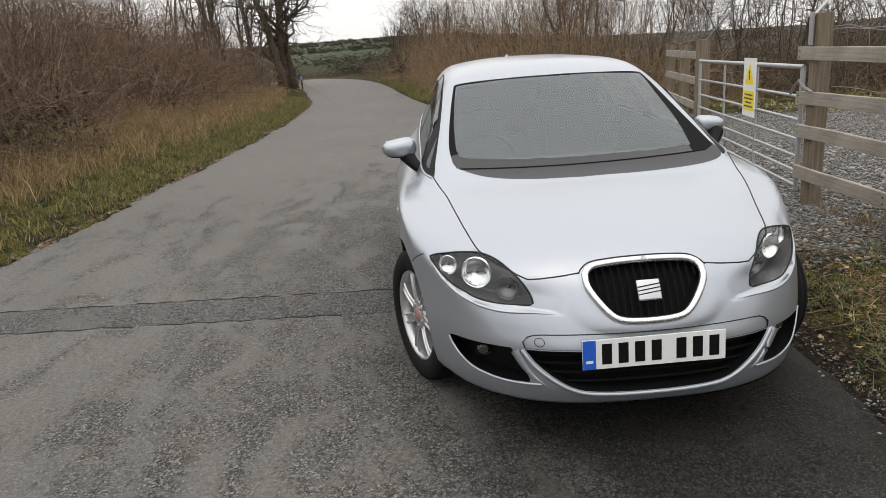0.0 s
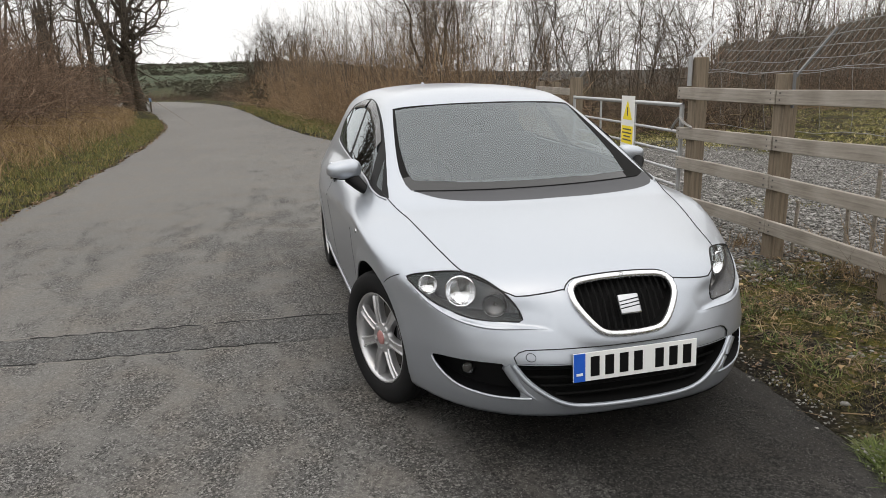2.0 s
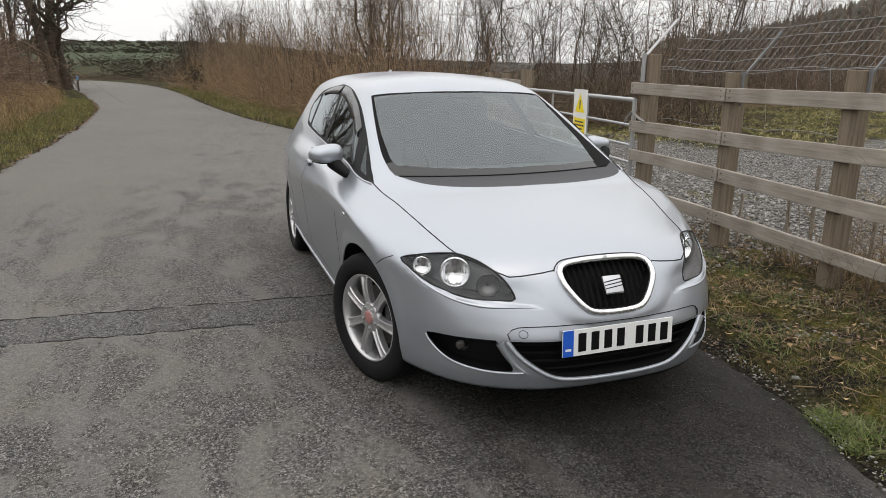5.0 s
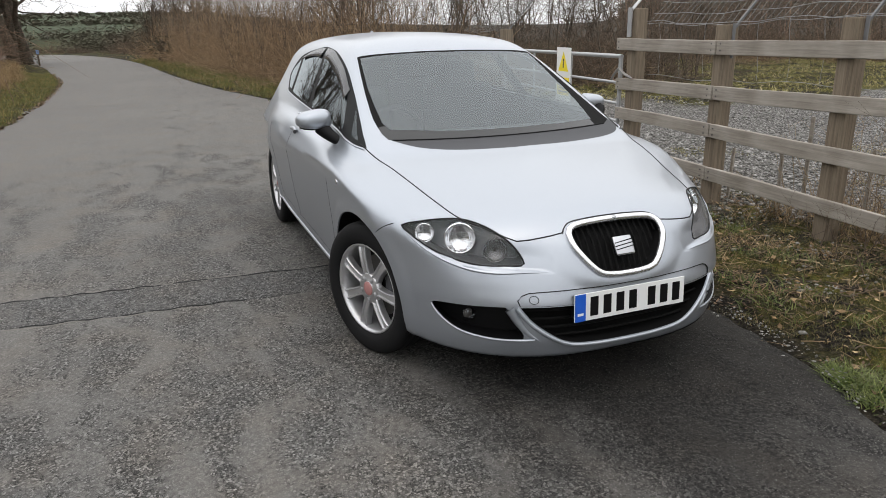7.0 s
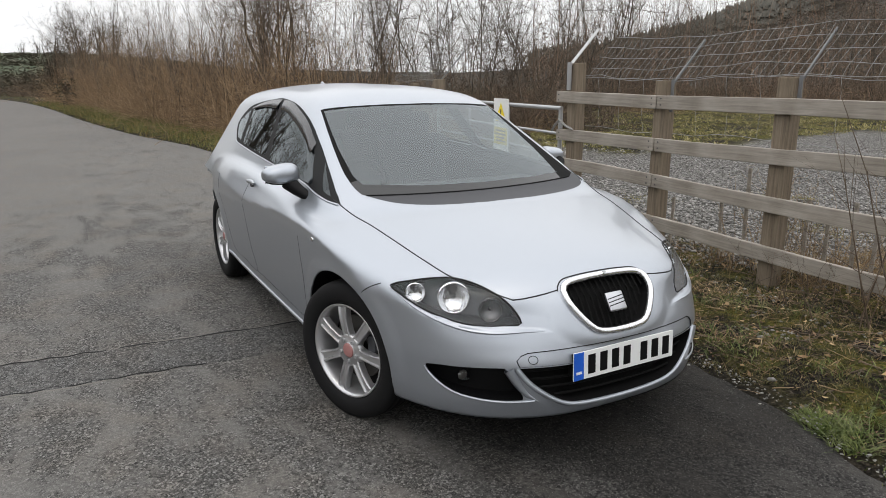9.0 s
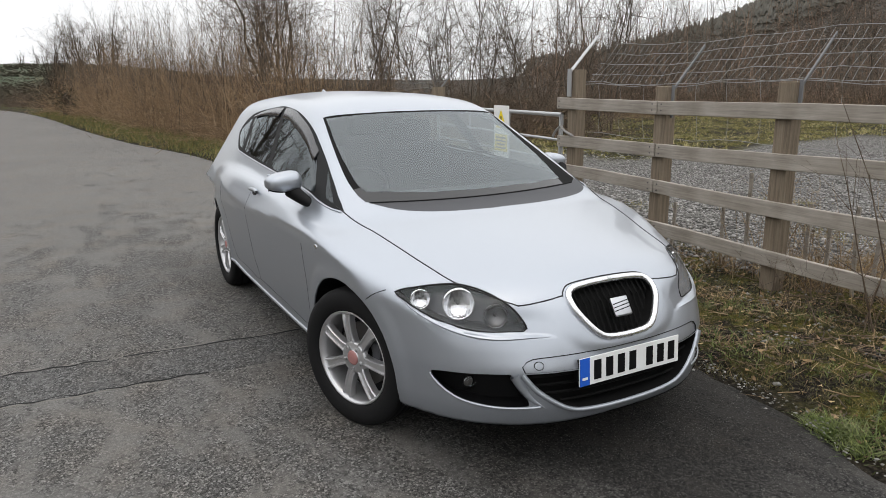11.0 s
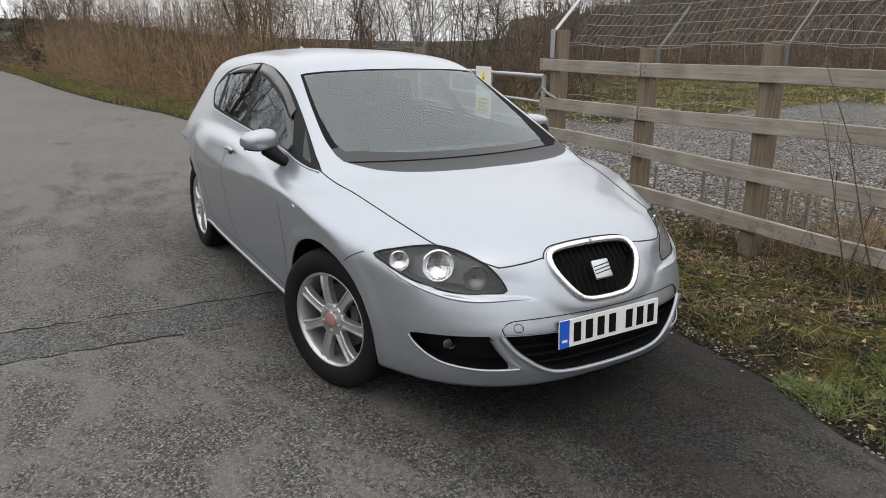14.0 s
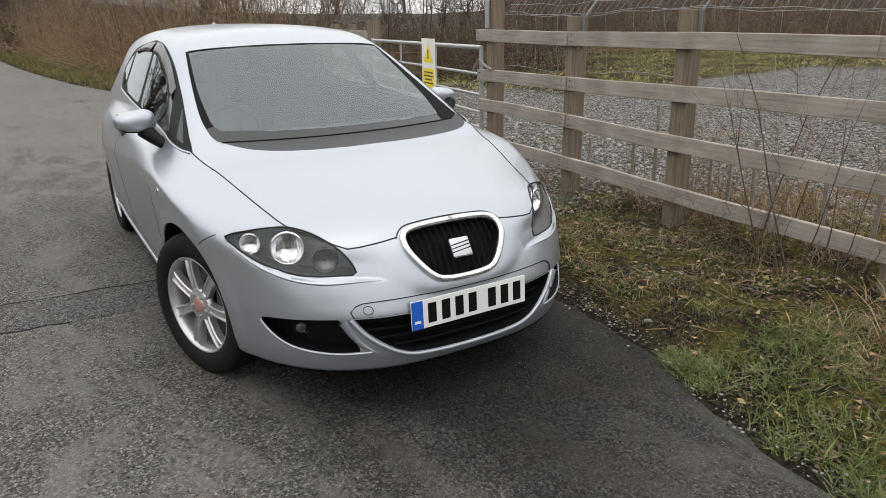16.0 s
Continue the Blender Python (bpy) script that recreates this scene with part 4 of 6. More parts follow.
carve(bm, CLEAR, (0, 1), REGIONS["clear"], lambda c: c.z > 0.83, (REGIONS["screen"],))
carve(bm, [(-0.8, 0.47), (0.548, 0.47), (0.556, 0.25), (0.8, 0.25), (0.8, 1.2), (-0.8, 1.2)], (0, 1), REGIONS["seal"], lambda c: c.z > 0.83, (REGIONS["screen"],))
carve(bm, COWL, (0, 1), REGIONS["cowl"], lambda c: c.z > 0.8)
for k, s in enumerate((-1, 1)):
    carve(bm, WINDOWS, (1, 2), REGIONS["windows"], lambda c: c.x * s > 0.4 and c.z > 0.8)
    for i, pane in enumerate(PANES):
        carve(bm, rounded(pane, 0.10), (1, 2), REGIONS["panes"] + 4 * k + i, lambda c: c.x * s > 0.4 and c.z > 0.8, (REGIONS["windows"],))
    lamp = HEADLAMP if s < 0 else mirrored(HEADLAMP)
    carve(bm, lamp, (0, 2), REGIONS["lamp"] + k, lambda c: c.y < 0.1)
    carve(bm, FOG if s < 0 else mirrored(FOG), (0, 2), REGIONS["fog"] + k, lambda c: c.y < -0.2)
carve(bm, GRILLE, (0, 2), REGIONS["grille"], lambda c: c.y < -0.2)
carve(bm, INTAKE, (0, 2), REGIONS["intake"], lambda c: c.y < -0.2)
carve(bm, STRIP, (0, 2), REGIONS["strip"], lambda c: c.y < -0.2)
carve(bm, BONNET, (0, 1), REGIONS["bonnet"], lambda c: c.z > 0.6)
for k, s in enumerate((-1, 1)):
    carve(bm, FRONT_DOOR, (1, 2), REGIONS["front_door"] + k, lambda c: c.x * s > 0.4)
    carve(bm, REAR_DOOR, (1, 2), REGIONS["rear_door"] + k, lambda c: c.x * s > 0.4)
carve(bm, BUMPER, (1, 2), REGIONS["bumper"], lambda c: True)
REGION = bm.faces.layers.int["region"]
FACES = collections.defaultdict(list)
for f in bm.faces:
    FACES[f[REGION]].append(f)
UNDER = [f for f in FACES[0] + FACES[REGIONS["bumper"]] if f.calc_center_median().z < 0.275 and abs(f.normal.z) > 0.75]
under_set = set(UNDER)


def panel(name, faces, mat, parent, label="", push=0.0):
    """Faces of the skin as a part of their own, with the skin's normals."""
    verts, order, polys = [], {}, []
    for f in faces:
        for v in f.verts:
            if v not in order:
                order[v] = len(verts)
                verts.append(tuple(v.co))
        polys.append([order[v] for v in f.verts])
    p = np.array(verts)
    n = normals(p)
    me = bpy.data.meshes.new(name)
    me.from_pydata((p + n * push).tolist(), [], polys)
    # faces look outwards
    first = me.polygons[len(polys) // 2]
    if first.normal.dot(Vector(n[first.vertices[0]])) < 0:
        me.flip_normals()
    me.polygons.foreach_set("use_smooth", [True] * len(polys))
    me.normals_split_custom_set_from_vertices(n.tolist())
    me.materials.append(mat)
    ob = new(name, me)
    ob.parent = parent
    return tagged(ob, label)


def recess(name, faces, shift, mat, parent, label=""):
    """A hollow behind an opening: its back wall, moved by shift, and the walls round it."""
    inner = set(faces)
    verts, order, polys = [], {}, []

    def at(v, moved):
        key = (v, moved)
        if key not in order:
            order[key] = len(verts)
            verts.append(tuple(v.co + Vector(shift) * moved))
        return order[key]

    for f in faces:
        polys.append([at(v, 1) for v in f.verts])
        for e in f.edges:
            if sum(g in inner for g in e.link_faces) == 1:
                a, b = e.verts
                polys.append([at(a, 0), at(b, 0), at(b, 1), at(a, 1)])
    me = mesh_of(name, verts, polys, mat)
    ob = new(name, me)
    ob.parent = parent
    return tagged(ob, label)


def tube_part(name, pts, radius, mat, parent, label="", closed=False, sides=8, flat=1.0):
    p = np.asarray(pts, float)
    if closed:
        p = np.concatenate([p, p[:2]])
    v, f = tubes(p[None], np.full((1, len(p)), radius), sides)
    ob = new(name, quick_mesh(name, v, f, mat, True))
    ob.parent = parent
    return tagged(ob, label)


def lift(p, d):
    return p + normals(p) * d


panel("roof_and_body_sides", FACES[0], M_PAINT, car)
bumper = panel("front_bumper", FACES[REGIONS["bumper"]], M_PAINT, car)
bonnet = panel("bonnet", FACES[REGIONS["bonnet"]], M_PAINT, car)
panel("underbody", UNDER, M_BLACK, car, push=0.004)
screen_pane = panel("windscreen", FACES[REGIONS["clear"]], M_SCREEN, car, "tinted windscreen reflecting pale sky")
panel("screen_border", FACES[REGIONS["screen"]], M_FRIT, screen_pane, "dark printed lower border of the windscreen")
panel("screen_seal", FACES[REGIONS["seal"]], M_SEAL, screen_pane, "black rubber windscreen seal")
panel("scuttle", FACES[REGIONS["cowl"]], M_TRIM, car, "dark grey plastic scuttle panel")
for k, s in enumerate((-1, 1)):
    door = panel("front_door", FACES[REGIONS["front_door"] + k], M_PAINT, car)
    rear_door = panel("rear_door", FACES[REGIONS["rear_door"] + k], M_PAINT, car)
    surround = [f for f in FACES[REGIONS["windows"]] if f.calc_center_median().x * s > 0]
    panel("window_surround", surround, M_PILLAR, car, "black rubber window surround")
    for i, name in enumerate(("front_quarter_light", "front_door_window", "rear_door_window", "rear_quarter_light")):
        panel(name, FACES[REGIONS["panes"] + 4 * k + i], M_SIDE_GLASS, car, "dark tinted side glass")
    for upper, lower in (([(1.668, 1.346), (1.52, 1.340), (1.36, 1.317), (1.09, 1.250), (0.845, 1.142)], [(1.618, 1.284), (1.46, 1.272), (1.308, 1.242), (1.02, 1.171), (0.815, 1.088)]), ([(1.712, 1.345), (1.90, 1.339), (2.15, 1.312), (2.36, 1.275)], [(1.725, 1.288), (1.90, 1.290), (2.15, 1.279), (2.335, 1.258)])):
        high, low = lift(on_side(smooth_line(upper, 24), s), 0.004), lift(on_side(smooth_line(lower, 24), s), 0.012)
        mid = (high + low) / 2 + normals(low) * 0.002
        v = np.concatenate([high, mid, low, low - normals(low) * 0.004])
        q = np.arange(23)
        f = np.concatenate([np.stack([q + 24 * k_, q + 1 + 24 * k_, q + 25 + 24 * k_, q + 24 + 24 * k_], -1) for k_ in range(3)])
        o = new("wind_deflector", quick_mesh("wind_deflector", v, f, M_VISOR, True))
        o.parent = car
        tagged(o, "smoked plastic wind deflector")
    # chrome strip at the window's foot
    foot = on_side(smooth_line([(0.36, 0.892), (0.55, 0.922), (0.78, 0.952), (1.33, 0.981), (2.36, 1.022), (2.48, 1.036)], 40), s)
    tube_part("waist_moulding", lift(foot, 0.002), 0.0042, M_PAINT, car)
    # lamps
    lamp_faces = FACES[REGIONS["lamp"] + k]
    headlight = recess("headlight", lamp_faces, (-0.03 * s, 0.10, 0.0), M_LAMP, car, "swept-back smoked headlight with clear lens")
    panel("lens", lamp_faces, M_LENS, headlight, "clear headlight lens")
    edge = on_front(HEADLAMP * ((1, 1) if s < 0 else (-1, 1)))
    tube_part("lens_seal", edge, 0.0035, M_GAP, headlight, closed=True, sides=6)
    brow = smooth_line([(0.772, 0.684), (0.753, 0.662), (0.726, 0.634), (0.678, 0.604), (0.61, 0.582), (0.535, 0.573), (0.45, 0.572), (0.40, 0.570), (0.33, 0.560)], 44)
    drop = (0.017 * np.sin(np.linspace(0.25, np.pi - 0.05, 44)) ** 0.6)[:, None]
    back_edge = lift(on_front(brow * (s, 1)), -0.001)
    lip_edge = lift(on_front((brow - drop * [0, 1]) * (s, 1)), 0.0) - np.array([0, 1, 0]) * drop * 0.35
    foot_edge = lift(on_front((brow - drop * [0, 1.45]) * (s, 1)), -0.001)
    v = np.concatenate([back_edge, lip_edge * 0.94 + back_edge * 0.06, lip_edge, lip_edge * 0.7 + foot_edge * 0.3, foot_edge])
    q = np.arange(43)
    f = np.concatenate([np.stack([q + 44 * k_, q + 1 + 44 * k_, q + 45 + 44 * k_, q + 44 + 44 * k_], -1) for k_ in range(4)])
    ob = new("headlight_ledge", quick_mesh("headlight_ledge", v, f, M_PAINT, True))
    ob.parent = bumper
    for (x, z, r, back, finish, said) in ((0.604, 0.660, 0.060, 0.030, M_REFLECT, "round chrome reflector"), (0.708, 0.664, 0.038, 0.020, M_REFLECT, "small round chrome reflector"), (0.498, 0.622, 0.046, 0.030, M_BOWL, "smoked indicator bowl")):
        r *= 1.0 if s < 0 else 0.8
        at = on_front([(x * s, z)])[0] + (-0.012 * s, back if s < 0 else back + 0.03, 0)
        bmr = bmesh.new()
        rings = []
        n = 40
        for rr, d in ((1.05, 0.004), (1.05, -0.008), (1.0, -0.010), (0.97, -0.002), (0.84, 0.009), (0.64, 0.019), (0.40, 0.026), (0.16, 0.030), (0.02, 0.030)):
            rings.append([bmr.verts.new((rr * r * math.cos(a), d * r / 0.06, rr * r * math.sin(a))) for a in np.linspace(0, 2 * np.pi, n + 1)[:-1]])
        for a, b in zip(rings, rings[1:]):
            for i in range(n):
                bmr.faces.new((a[i], a[(i + 1) % n], b[(i + 1) % n], b[i]))
        ob = part("reflector", bmr, finish, headlight, said, True)
        ob.matrix_local = Matrix.Translation(at) @ Matrix.Rotation(radians(24 * s), 4, "Z")
        bmr = bmesh.new()
        bmesh.ops.create_uvsphere(bmr, u_segments=12, v_segments=8, radius=r * 0.2, matrix=Matrix.Translation((0, r * 0.3, 0)) @ Matrix.Diagonal((0.8, 1.3, 0.8, 1)))
        part("bulb", bmr, M_DISC, ob, "small dark bulb cap", True)
    # fog lamps
    hole = recess("fog_lamp_opening", FACES[REGIONS["fog"] + k], (-0.02 * s, 0.09, 0.0), M_BLACK, car, "black recess with a small round fog lamp")
    at = on_front([(0.60 * s, 0.365)])[0] + (-0.01 * s, 0.065, 0)
    bmr = bmesh.new()
    bmesh.ops.create_uvsphere(bmr, u_segments=20, v_segments=12, radius=0.033, matrix=Matrix.Diagonal((1, 0.5, 1, 1)))
    ob = part("fog_lamp", bmr, M_LENS, hole, "small round fog lamp", True)
    ob.matrix_local = Matrix.Translation(at)
    bmr = bmesh.new()
    bmesh.ops.create_uvsphere(bmr, u_segments=16, v_segments=10, radius=0.02, matrix=Matrix.Diagonal((1, 0.35, 1, 1)))
    ob = part("bulb_shield", bmr, M_DISC, hole, "", True)
    ob.matrix_local = Matrix.Translation(at + np.array((0, 0.012, 0)))
    ring = smooth_line([(0.716, 0.40), (0.70, 0.366), (0.668, 0.33), (0.624, 0.306), (0.54, 0.2935), (0.45, 0.294), (0.40, 0.297)], 30)
    tube_part("fog_lamp_trim", lift(on_front(ring * (s, 1)), 0.0), 0.0055, M_PAINT, bumper)
    blade = smooth_line([(0.487, 0.424), (0.462, 0.372), (0.428, 0.325), (0.38, 0.288)], 16)
    v, f = tubes(lift(on_front(blade * (s, 1)), -0.006)[None], np.linspace(0.021, 0.006, 16)[None], 12)
    ob = new("intake_blade", quick_mesh("intake_blade", v, f, M_PAINT, True))
    ob.parent = bumper
    # shut lines
    seam = on_side(smooth_line([(-0.21, 0.632), (-0.25, 0.664), (-0.292, 0.686)], 10), s)
    tube_part("bumper_seam", seam, 0.002, M_GAP, bumper, sides=5)
    tube_part("bonnet_gap", lift(on_top(BONNET_RIGHT if s > 0 else BONNET_SIDE * (-1, 1)), -0.0005), 0.0032, M_GAP, bonnet, sides=6)
    tube_part("door_gap", on_side(smooth_line([(0.44, 0.75), (0.432, 0.65), (0.425, 0.55), (0.44, 0.38), (0.47, 0.315), (0.9, 0.325), (1.40, 0.335)], 50), s), 0.0011, M_GAP, door, sides=6)
    tube_part("door_gap", on_side(smooth_line([(1.505, 0.88), (1.50, 0.75), (1.47, 0.50), (1.40, 0.335), (1.7, 0.342), (1.98, 0.35), (2.08, 0.45), (2.17, 0.62), (2.30, 0.74), (2.38, 0.82)], 60), s), 0.0011, M_GAP, rear_door, sides=6)
    # sill
    sill = on_side(smooth_line([(0.37, 0.262), (0.8, 0.262), (1.5, 0.27), (2.2, 0.285)], 30), s)
    tube_part("sill_moulding", lift(sill, 0.0), 0.011, M_PAINT, car)
    # wheel arch lip and liner
    for h in (0.0, WHEELBASE):
        ring = np.array([(h + 0.362 * math.cos(a), HUB_Z + 0.362 * math.sin(a)) for a in np.linspace(-0.14, np.pi + 0.14, 50)])
        lipline = on_side(ring, s)
        tube_part("arch_lip", lift(lipline, -0.0045), 0.005, M_PAINT, car)
        lin = lipline.copy()
        inner = lipline.copy()
        inner[:, 0] = 0.50 * s
        v = np.concatenate([lin - [0.012 * s, 0, 0], inner])
        q = np.arange(49)
        f = np.stack([q, q + 1, q + 51, q + 50], -1)
        v = np.concatenate([v, [[0.50 * s, h, HUB_Z]]])
        me = mesh_of("arch_liner", v, [tuple(r) for r in f] + [(50 + i, 51 + i, 100) for i in range(49)], M_BLACK)
        ob = new("arch_liner", me)
        ob.parent = car

# bonnet's rear and front edges
front_edge = on_front(smooth_line([(-0.236, 0.680), (-0.226, 0.692), (-0.186, 0.712), (-0.1, 0.7195), (0, 0.7215), (0.1, 0.7195), (0.186, 0.712), (0.226, 0.692), (0.236, 0.680)], 30))
tube_part("bonnet_gap", front_edge, 0.003, M_GAP, bonnet, sides=6)

# grille
grille = recess("grille", FACES[REGIONS["grille"]], (0, 0.055, 0), M_SEAL, car, "black shield-shaped grille in a bright surround")
ringline = on_front(GRILLE)
tube_part("grille_surround", lift(ringline, 0.004), 0.0135, M_RIM, grille, "bright silver grille surround", True, 12)
for i in range(15):
    x = -0.196 + 0.028 * i
    top, low = 0.704 - 0.25 * max(0, abs(x) - 0.17), 0.525 + max(0, abs(x) - 0.09) * 1.15
    zs = np.linspace(low, top, 8)
    line = on_front(np.stack([np.full(8, x), zs], -1)) + (0, 0.028, 0)
    tube_part("grille_slat", line, 0.0055, M_SEAL, grille, sides=4)
badge_at = on_front([(0.004, 0.622)])[0]
tilt = Matrix.Rotation(radians(-33), 4, "X")
bmr = bmesh.new()
box(bmr, (0, 0, 0), (0.086, 0.014, 0.078), 0.006)
badge = part("badge", bmr, M_BADGE, grille, "plain chrome badge plate", True)
badge.matrix_local = Matrix.Translation(badge_at + np.array((0, -0.006, 0))) @ tilt
for dz in (-0.012, 0.002, 0.016):
    bmr = bmesh.new()
    box(bmr, (0, -0.0075, dz), (0.084, 0.003, 0.004), 0.0, Matrix.Rotation(radians(-7), 3, "Y"))
    part("groove", bmr, M_BLACK, badge)

# lower intake, its lip, the plate strip and the number plate
intake = recess("lower_intake", FACES[REGIONS["intake"]], (0, 0.09, 0), M_SEAL, car, "black lower air intake")
for z in (0.30, 0.335, 0.37, 0.405):
    half = spline([0.27, 0.29, 0.325, 0.375, 0.43], [0.2, 0.28, 0.345, 0.41, 0.45], z)
    tube_part("intake_bar", on_front(np.stack([np.linspace(-half, half, 24), np.full(24, z)], -1)) + (0, 0.04, 0), 0.006, M_SEAL, intake, sides=4)
lip = on_front([(x, z - 0.004) for x, z in smooth_line([(-0.465, 0.432), (-0.418, 0.370), (-0.35, 0.316), (-0.28, 0.280), (-0.2, 0.266), (0, 0.260), (0.2, 0.266), (0.28, 0.280), (0.35, 0.316), (0.418, 0.370), (0.465, 0.432)], 60)])
tube_part("intake_lip", lift(lip, 0.002), 0.0095, M_PAINT, bumper)
strip = panel("plate_mount_strip", FACES[REGIONS["strip"]], M_PAINT, bumper, "silver strip behind the number plate", push=-0.004)
tube_part("strip_seam", on_front(np.array(STRIP)), 0.0022, M_GAP, bumper, sides=5)
tow = on_front([(-0.402 + 0.017 * math.cos(a), 0.459 + 0.015 * math.sin(a)) for a in np.linspace(0, 2 * np.pi, 24)])
tube_part("towing_eye_cover", tow, 0.0013, M_GAP, bumper, sides=4)
bmr = bmesh.new()
box(bmr, (0, 0, 0), (0.52, 0.006, 0.111), 0.002)
plate = part("number_plate", bmr, M_PLATE, car, "white number plate with dark bars")
plate.matrix_local = Matrix.Translation((0, -0.862, 0.421)) @ Matrix.Rotation(radians(-3), 4, "X")
bmr = bmesh.new()
box(bmr, (-0.2355, -0.0035, 0), (0.047, 0.002, 0.109))
part("blue_band", bmr, M_BLUE, plate, "blue band")
bmr = bmesh.new()
box(bmr, (-0.2355, -0.005, -0.026), (0.026, 0.0015, 0.010))
part("band_mark", bmr, M_PLATE, plate)
for i, x in enumerate((-0.172, -0.112, -0.052, 0.008, 0.098, 0.158, 0.218)):
    bmr = bmesh.new()
    box(bmr, (x, -0.0035, 0), (0.036, 0.0016, 0.077))
    part("plate_bar", bmr, M_BLACK, plate)
bmr = bmesh.new()
box(bmr, (0, 0.022, 0), (0.50, 0.04, 0.09), 0.004)
part("plate_backing", bmr, M_BLACK, plate)

# mirrors, handles, repeaters
for s in (-1, 1):
    bmr = bmesh.new()
    bmesh.ops.create_uvsphere(bmr, u_segments=32, v_segments=20, radius=1)
    for v in bmr.verts:
        x, y, z = v.co
        sq = lambda c, p: math.copysign(abs(c) ** p, c)
        x, y, z = sq(x, 0.66), sq(y, 0.8), sq(z, 0.7)
        if y > 0.25:
            y = 0.25 + (y - 0.25) * 0.15
        z = z * 0.8 if z < 0 else z
        v.co = (x * 0.095, y * 0.070, z * 0.056 * (1 - 0.22 * x))
    mirror = part("door_mirror", bmr, M_PAINT, car, "silver door mirror on a black foot", True)
    mirror.matrix_local = Matrix.Translation((0.872 * s, 0.765 if s < 0 else 0.80, 1.0)) @ Matrix.Rotation(radians(-6 * s), 4, "Z") @ Matrix.Diagonal((s, 1, 1, 1) if s < 0 else (0.86, 0.86, 0.92, 1))
    bmr = bmesh.new()
    bmesh.ops.create_uvsphere(bmr, u_segments=24, v_segments=12, radius=1, matrix=Matrix.Translation((-0.012, 0.010, -0.038)) @ Matrix.Diagonal((0.074, 0.050, 0.014, 1)))
    part("mirror_underside", bmr, M_BLACK, mirror, "black plastic underside", True)
    foot = smooth_line([(0.835 * s, 0.755, 0.962), (0.80 * s, 0.70, 0.925), (0.762 * s, 0.640, 0.892)], 10)
    v, f = tubes(foot[None], np.linspace(0.042, 0.024, 10)[None], 10)
    ob = new("mirror_foot", quick_mesh("mirror_foot", v, f, M_BLACK, True))
    ob.parent = car
    bmr = bmesh.new()
    box(bmr, (0, 0, 0), (0.14, 0.004, 0.09), 0.001)
    bmr2 = part("mirror_glass", bmr, M_CHROME, mirror)
    bmr2.matrix_local = Matrix.Translation((0, 0.031, 0))
    grip = lift(on_side(smooth_line([(1.34, 0.868), (1.40, 0.873), (1.50, 0.868)], 14), s), 0.016)
    v, f = tubes(grip[None], (0.013 * np.sin(np.linspace(0.3, np.pi - 0.3, 14)) ** 0.4)[None], 10)
    ob = new("door_handle", quick_mesh("door_handle", v, f, M_PAINT, True))
    ob.parent = car
    # dark oval on the skin in place of the shaded hollow behind the grip
    bmr = bmesh.new()
    bmesh.ops.create_uvsphere(bmr, u_segments=14, v_segments=8, radius=1, matrix=Matrix.Diagonal((0.004, 0.045, 0.026, 1)))
    ob = part("handle_recess", bmr, M_TRIM, car, "", True)
    ob.matrix_local = Matrix.Translation(on_side([(1.42, 0.856)], s)[0])
    bmr = bmesh.new()
    bmesh.ops.create_uvsphere(bmr, u_segments=14, v_segments=8, radius=1, matrix=Matrix.Diagonal((0.004, 0.019, 0.011, 1)))
    ob = part("side_repeater", bmr, M_CHROME, car, "small clear side indicator", True)
    ob.matrix_local = Matrix.Translation(on_side([(0.232, 0.772)], s)[0])

# screen foot, aerial
xs = np.linspace(-0.57, 0.62, 40)
tube_part("screen_foot_seal", lift(on_top(np.stack([xs, 0.243 + 0.345 * xs**2], -1)), 0.001), 0.0036, M_SEAL, screen_pane, "thin black rubber at the windscreen's foot", sides=6)
bmr = bmesh.new()
for z, a, b, back in ((0, 0.018, 0.045, 0), (0.012, 0.015, 0.035, 0.006), (0.026, 0.008, 0.018, 0.014), (0.032, 0.002, 0.006, 0.018)):
    ring = [bmr.verts.new((a * math.cos(t), back + b * math.sin(t), z)) for t in np.linspace(0, 2 * np.pi, 17)[:-1]]
    if z:
        for i in range(16):
            bmr.faces.new((prev[i], prev[(i + 1) % 16], ring[(i + 1) % 16], ring[i]))
    prev = ring
bmr.faces.new(prev)
aerial = part("roof_aerial", bmr, M_PAINT, car, "small pale roof aerial", True)
aerial.matrix_local = Matrix.Translation(on_top([(0, 2.50)])[0] - np.array((0, 0, 0.003)))

# cabin: lining, dash, seats, wheel
lining = [f for f in FACES[0] + FACES[REGIONS["windows"]] + FACES[REGIONS["front_door"]] + FACES[REGIONS["front_door"] + 1] + FACES[REGIONS["rear_door"]] + FACES[REGIONS["rear_door"] + 1] if f.calc_center_median().y > 0.3 and f not in under_set]
panel("cabin_lining", lining, M_CABIN, car, "dark cabin lining", push=-0.03)
bm.free()
bmr = bmesh.new()
box(bmr, (0, 0.62, 0.74), (1.36, 0.56, 0.30), 0.06)
part("dashboard", bmr, M_CABIN, car, "dark dashboard", True)
bmr = bmesh.new()
box(bmr, (0, 1.7, 0.33), (1.5, 2.9, 0.06))
part("cabin_floor", bmr, M_CABIN, car)
for x, y in ((-0.37, 1.45), (0.37, 1.45), (-0.37, 2.25), (0.37, 2.25)):
    bmr = bmesh.new()
    box(bmr, (x, y, 0.47), (0.50, 0.50, 0.18), 0.06)
    box(bmr, (x, y + 0.30, 0.80), (0.48, 0.14, 0.58), 0.06, Matrix.Rotation(radians(-14), 3, "X"))
    box(bmr, (x, y + 0.40, 1.16), (0.26, 0.10, 0.16), 0.04)
    part("seat", bmr, M_CABIN, car, "dark cloth seat", True)
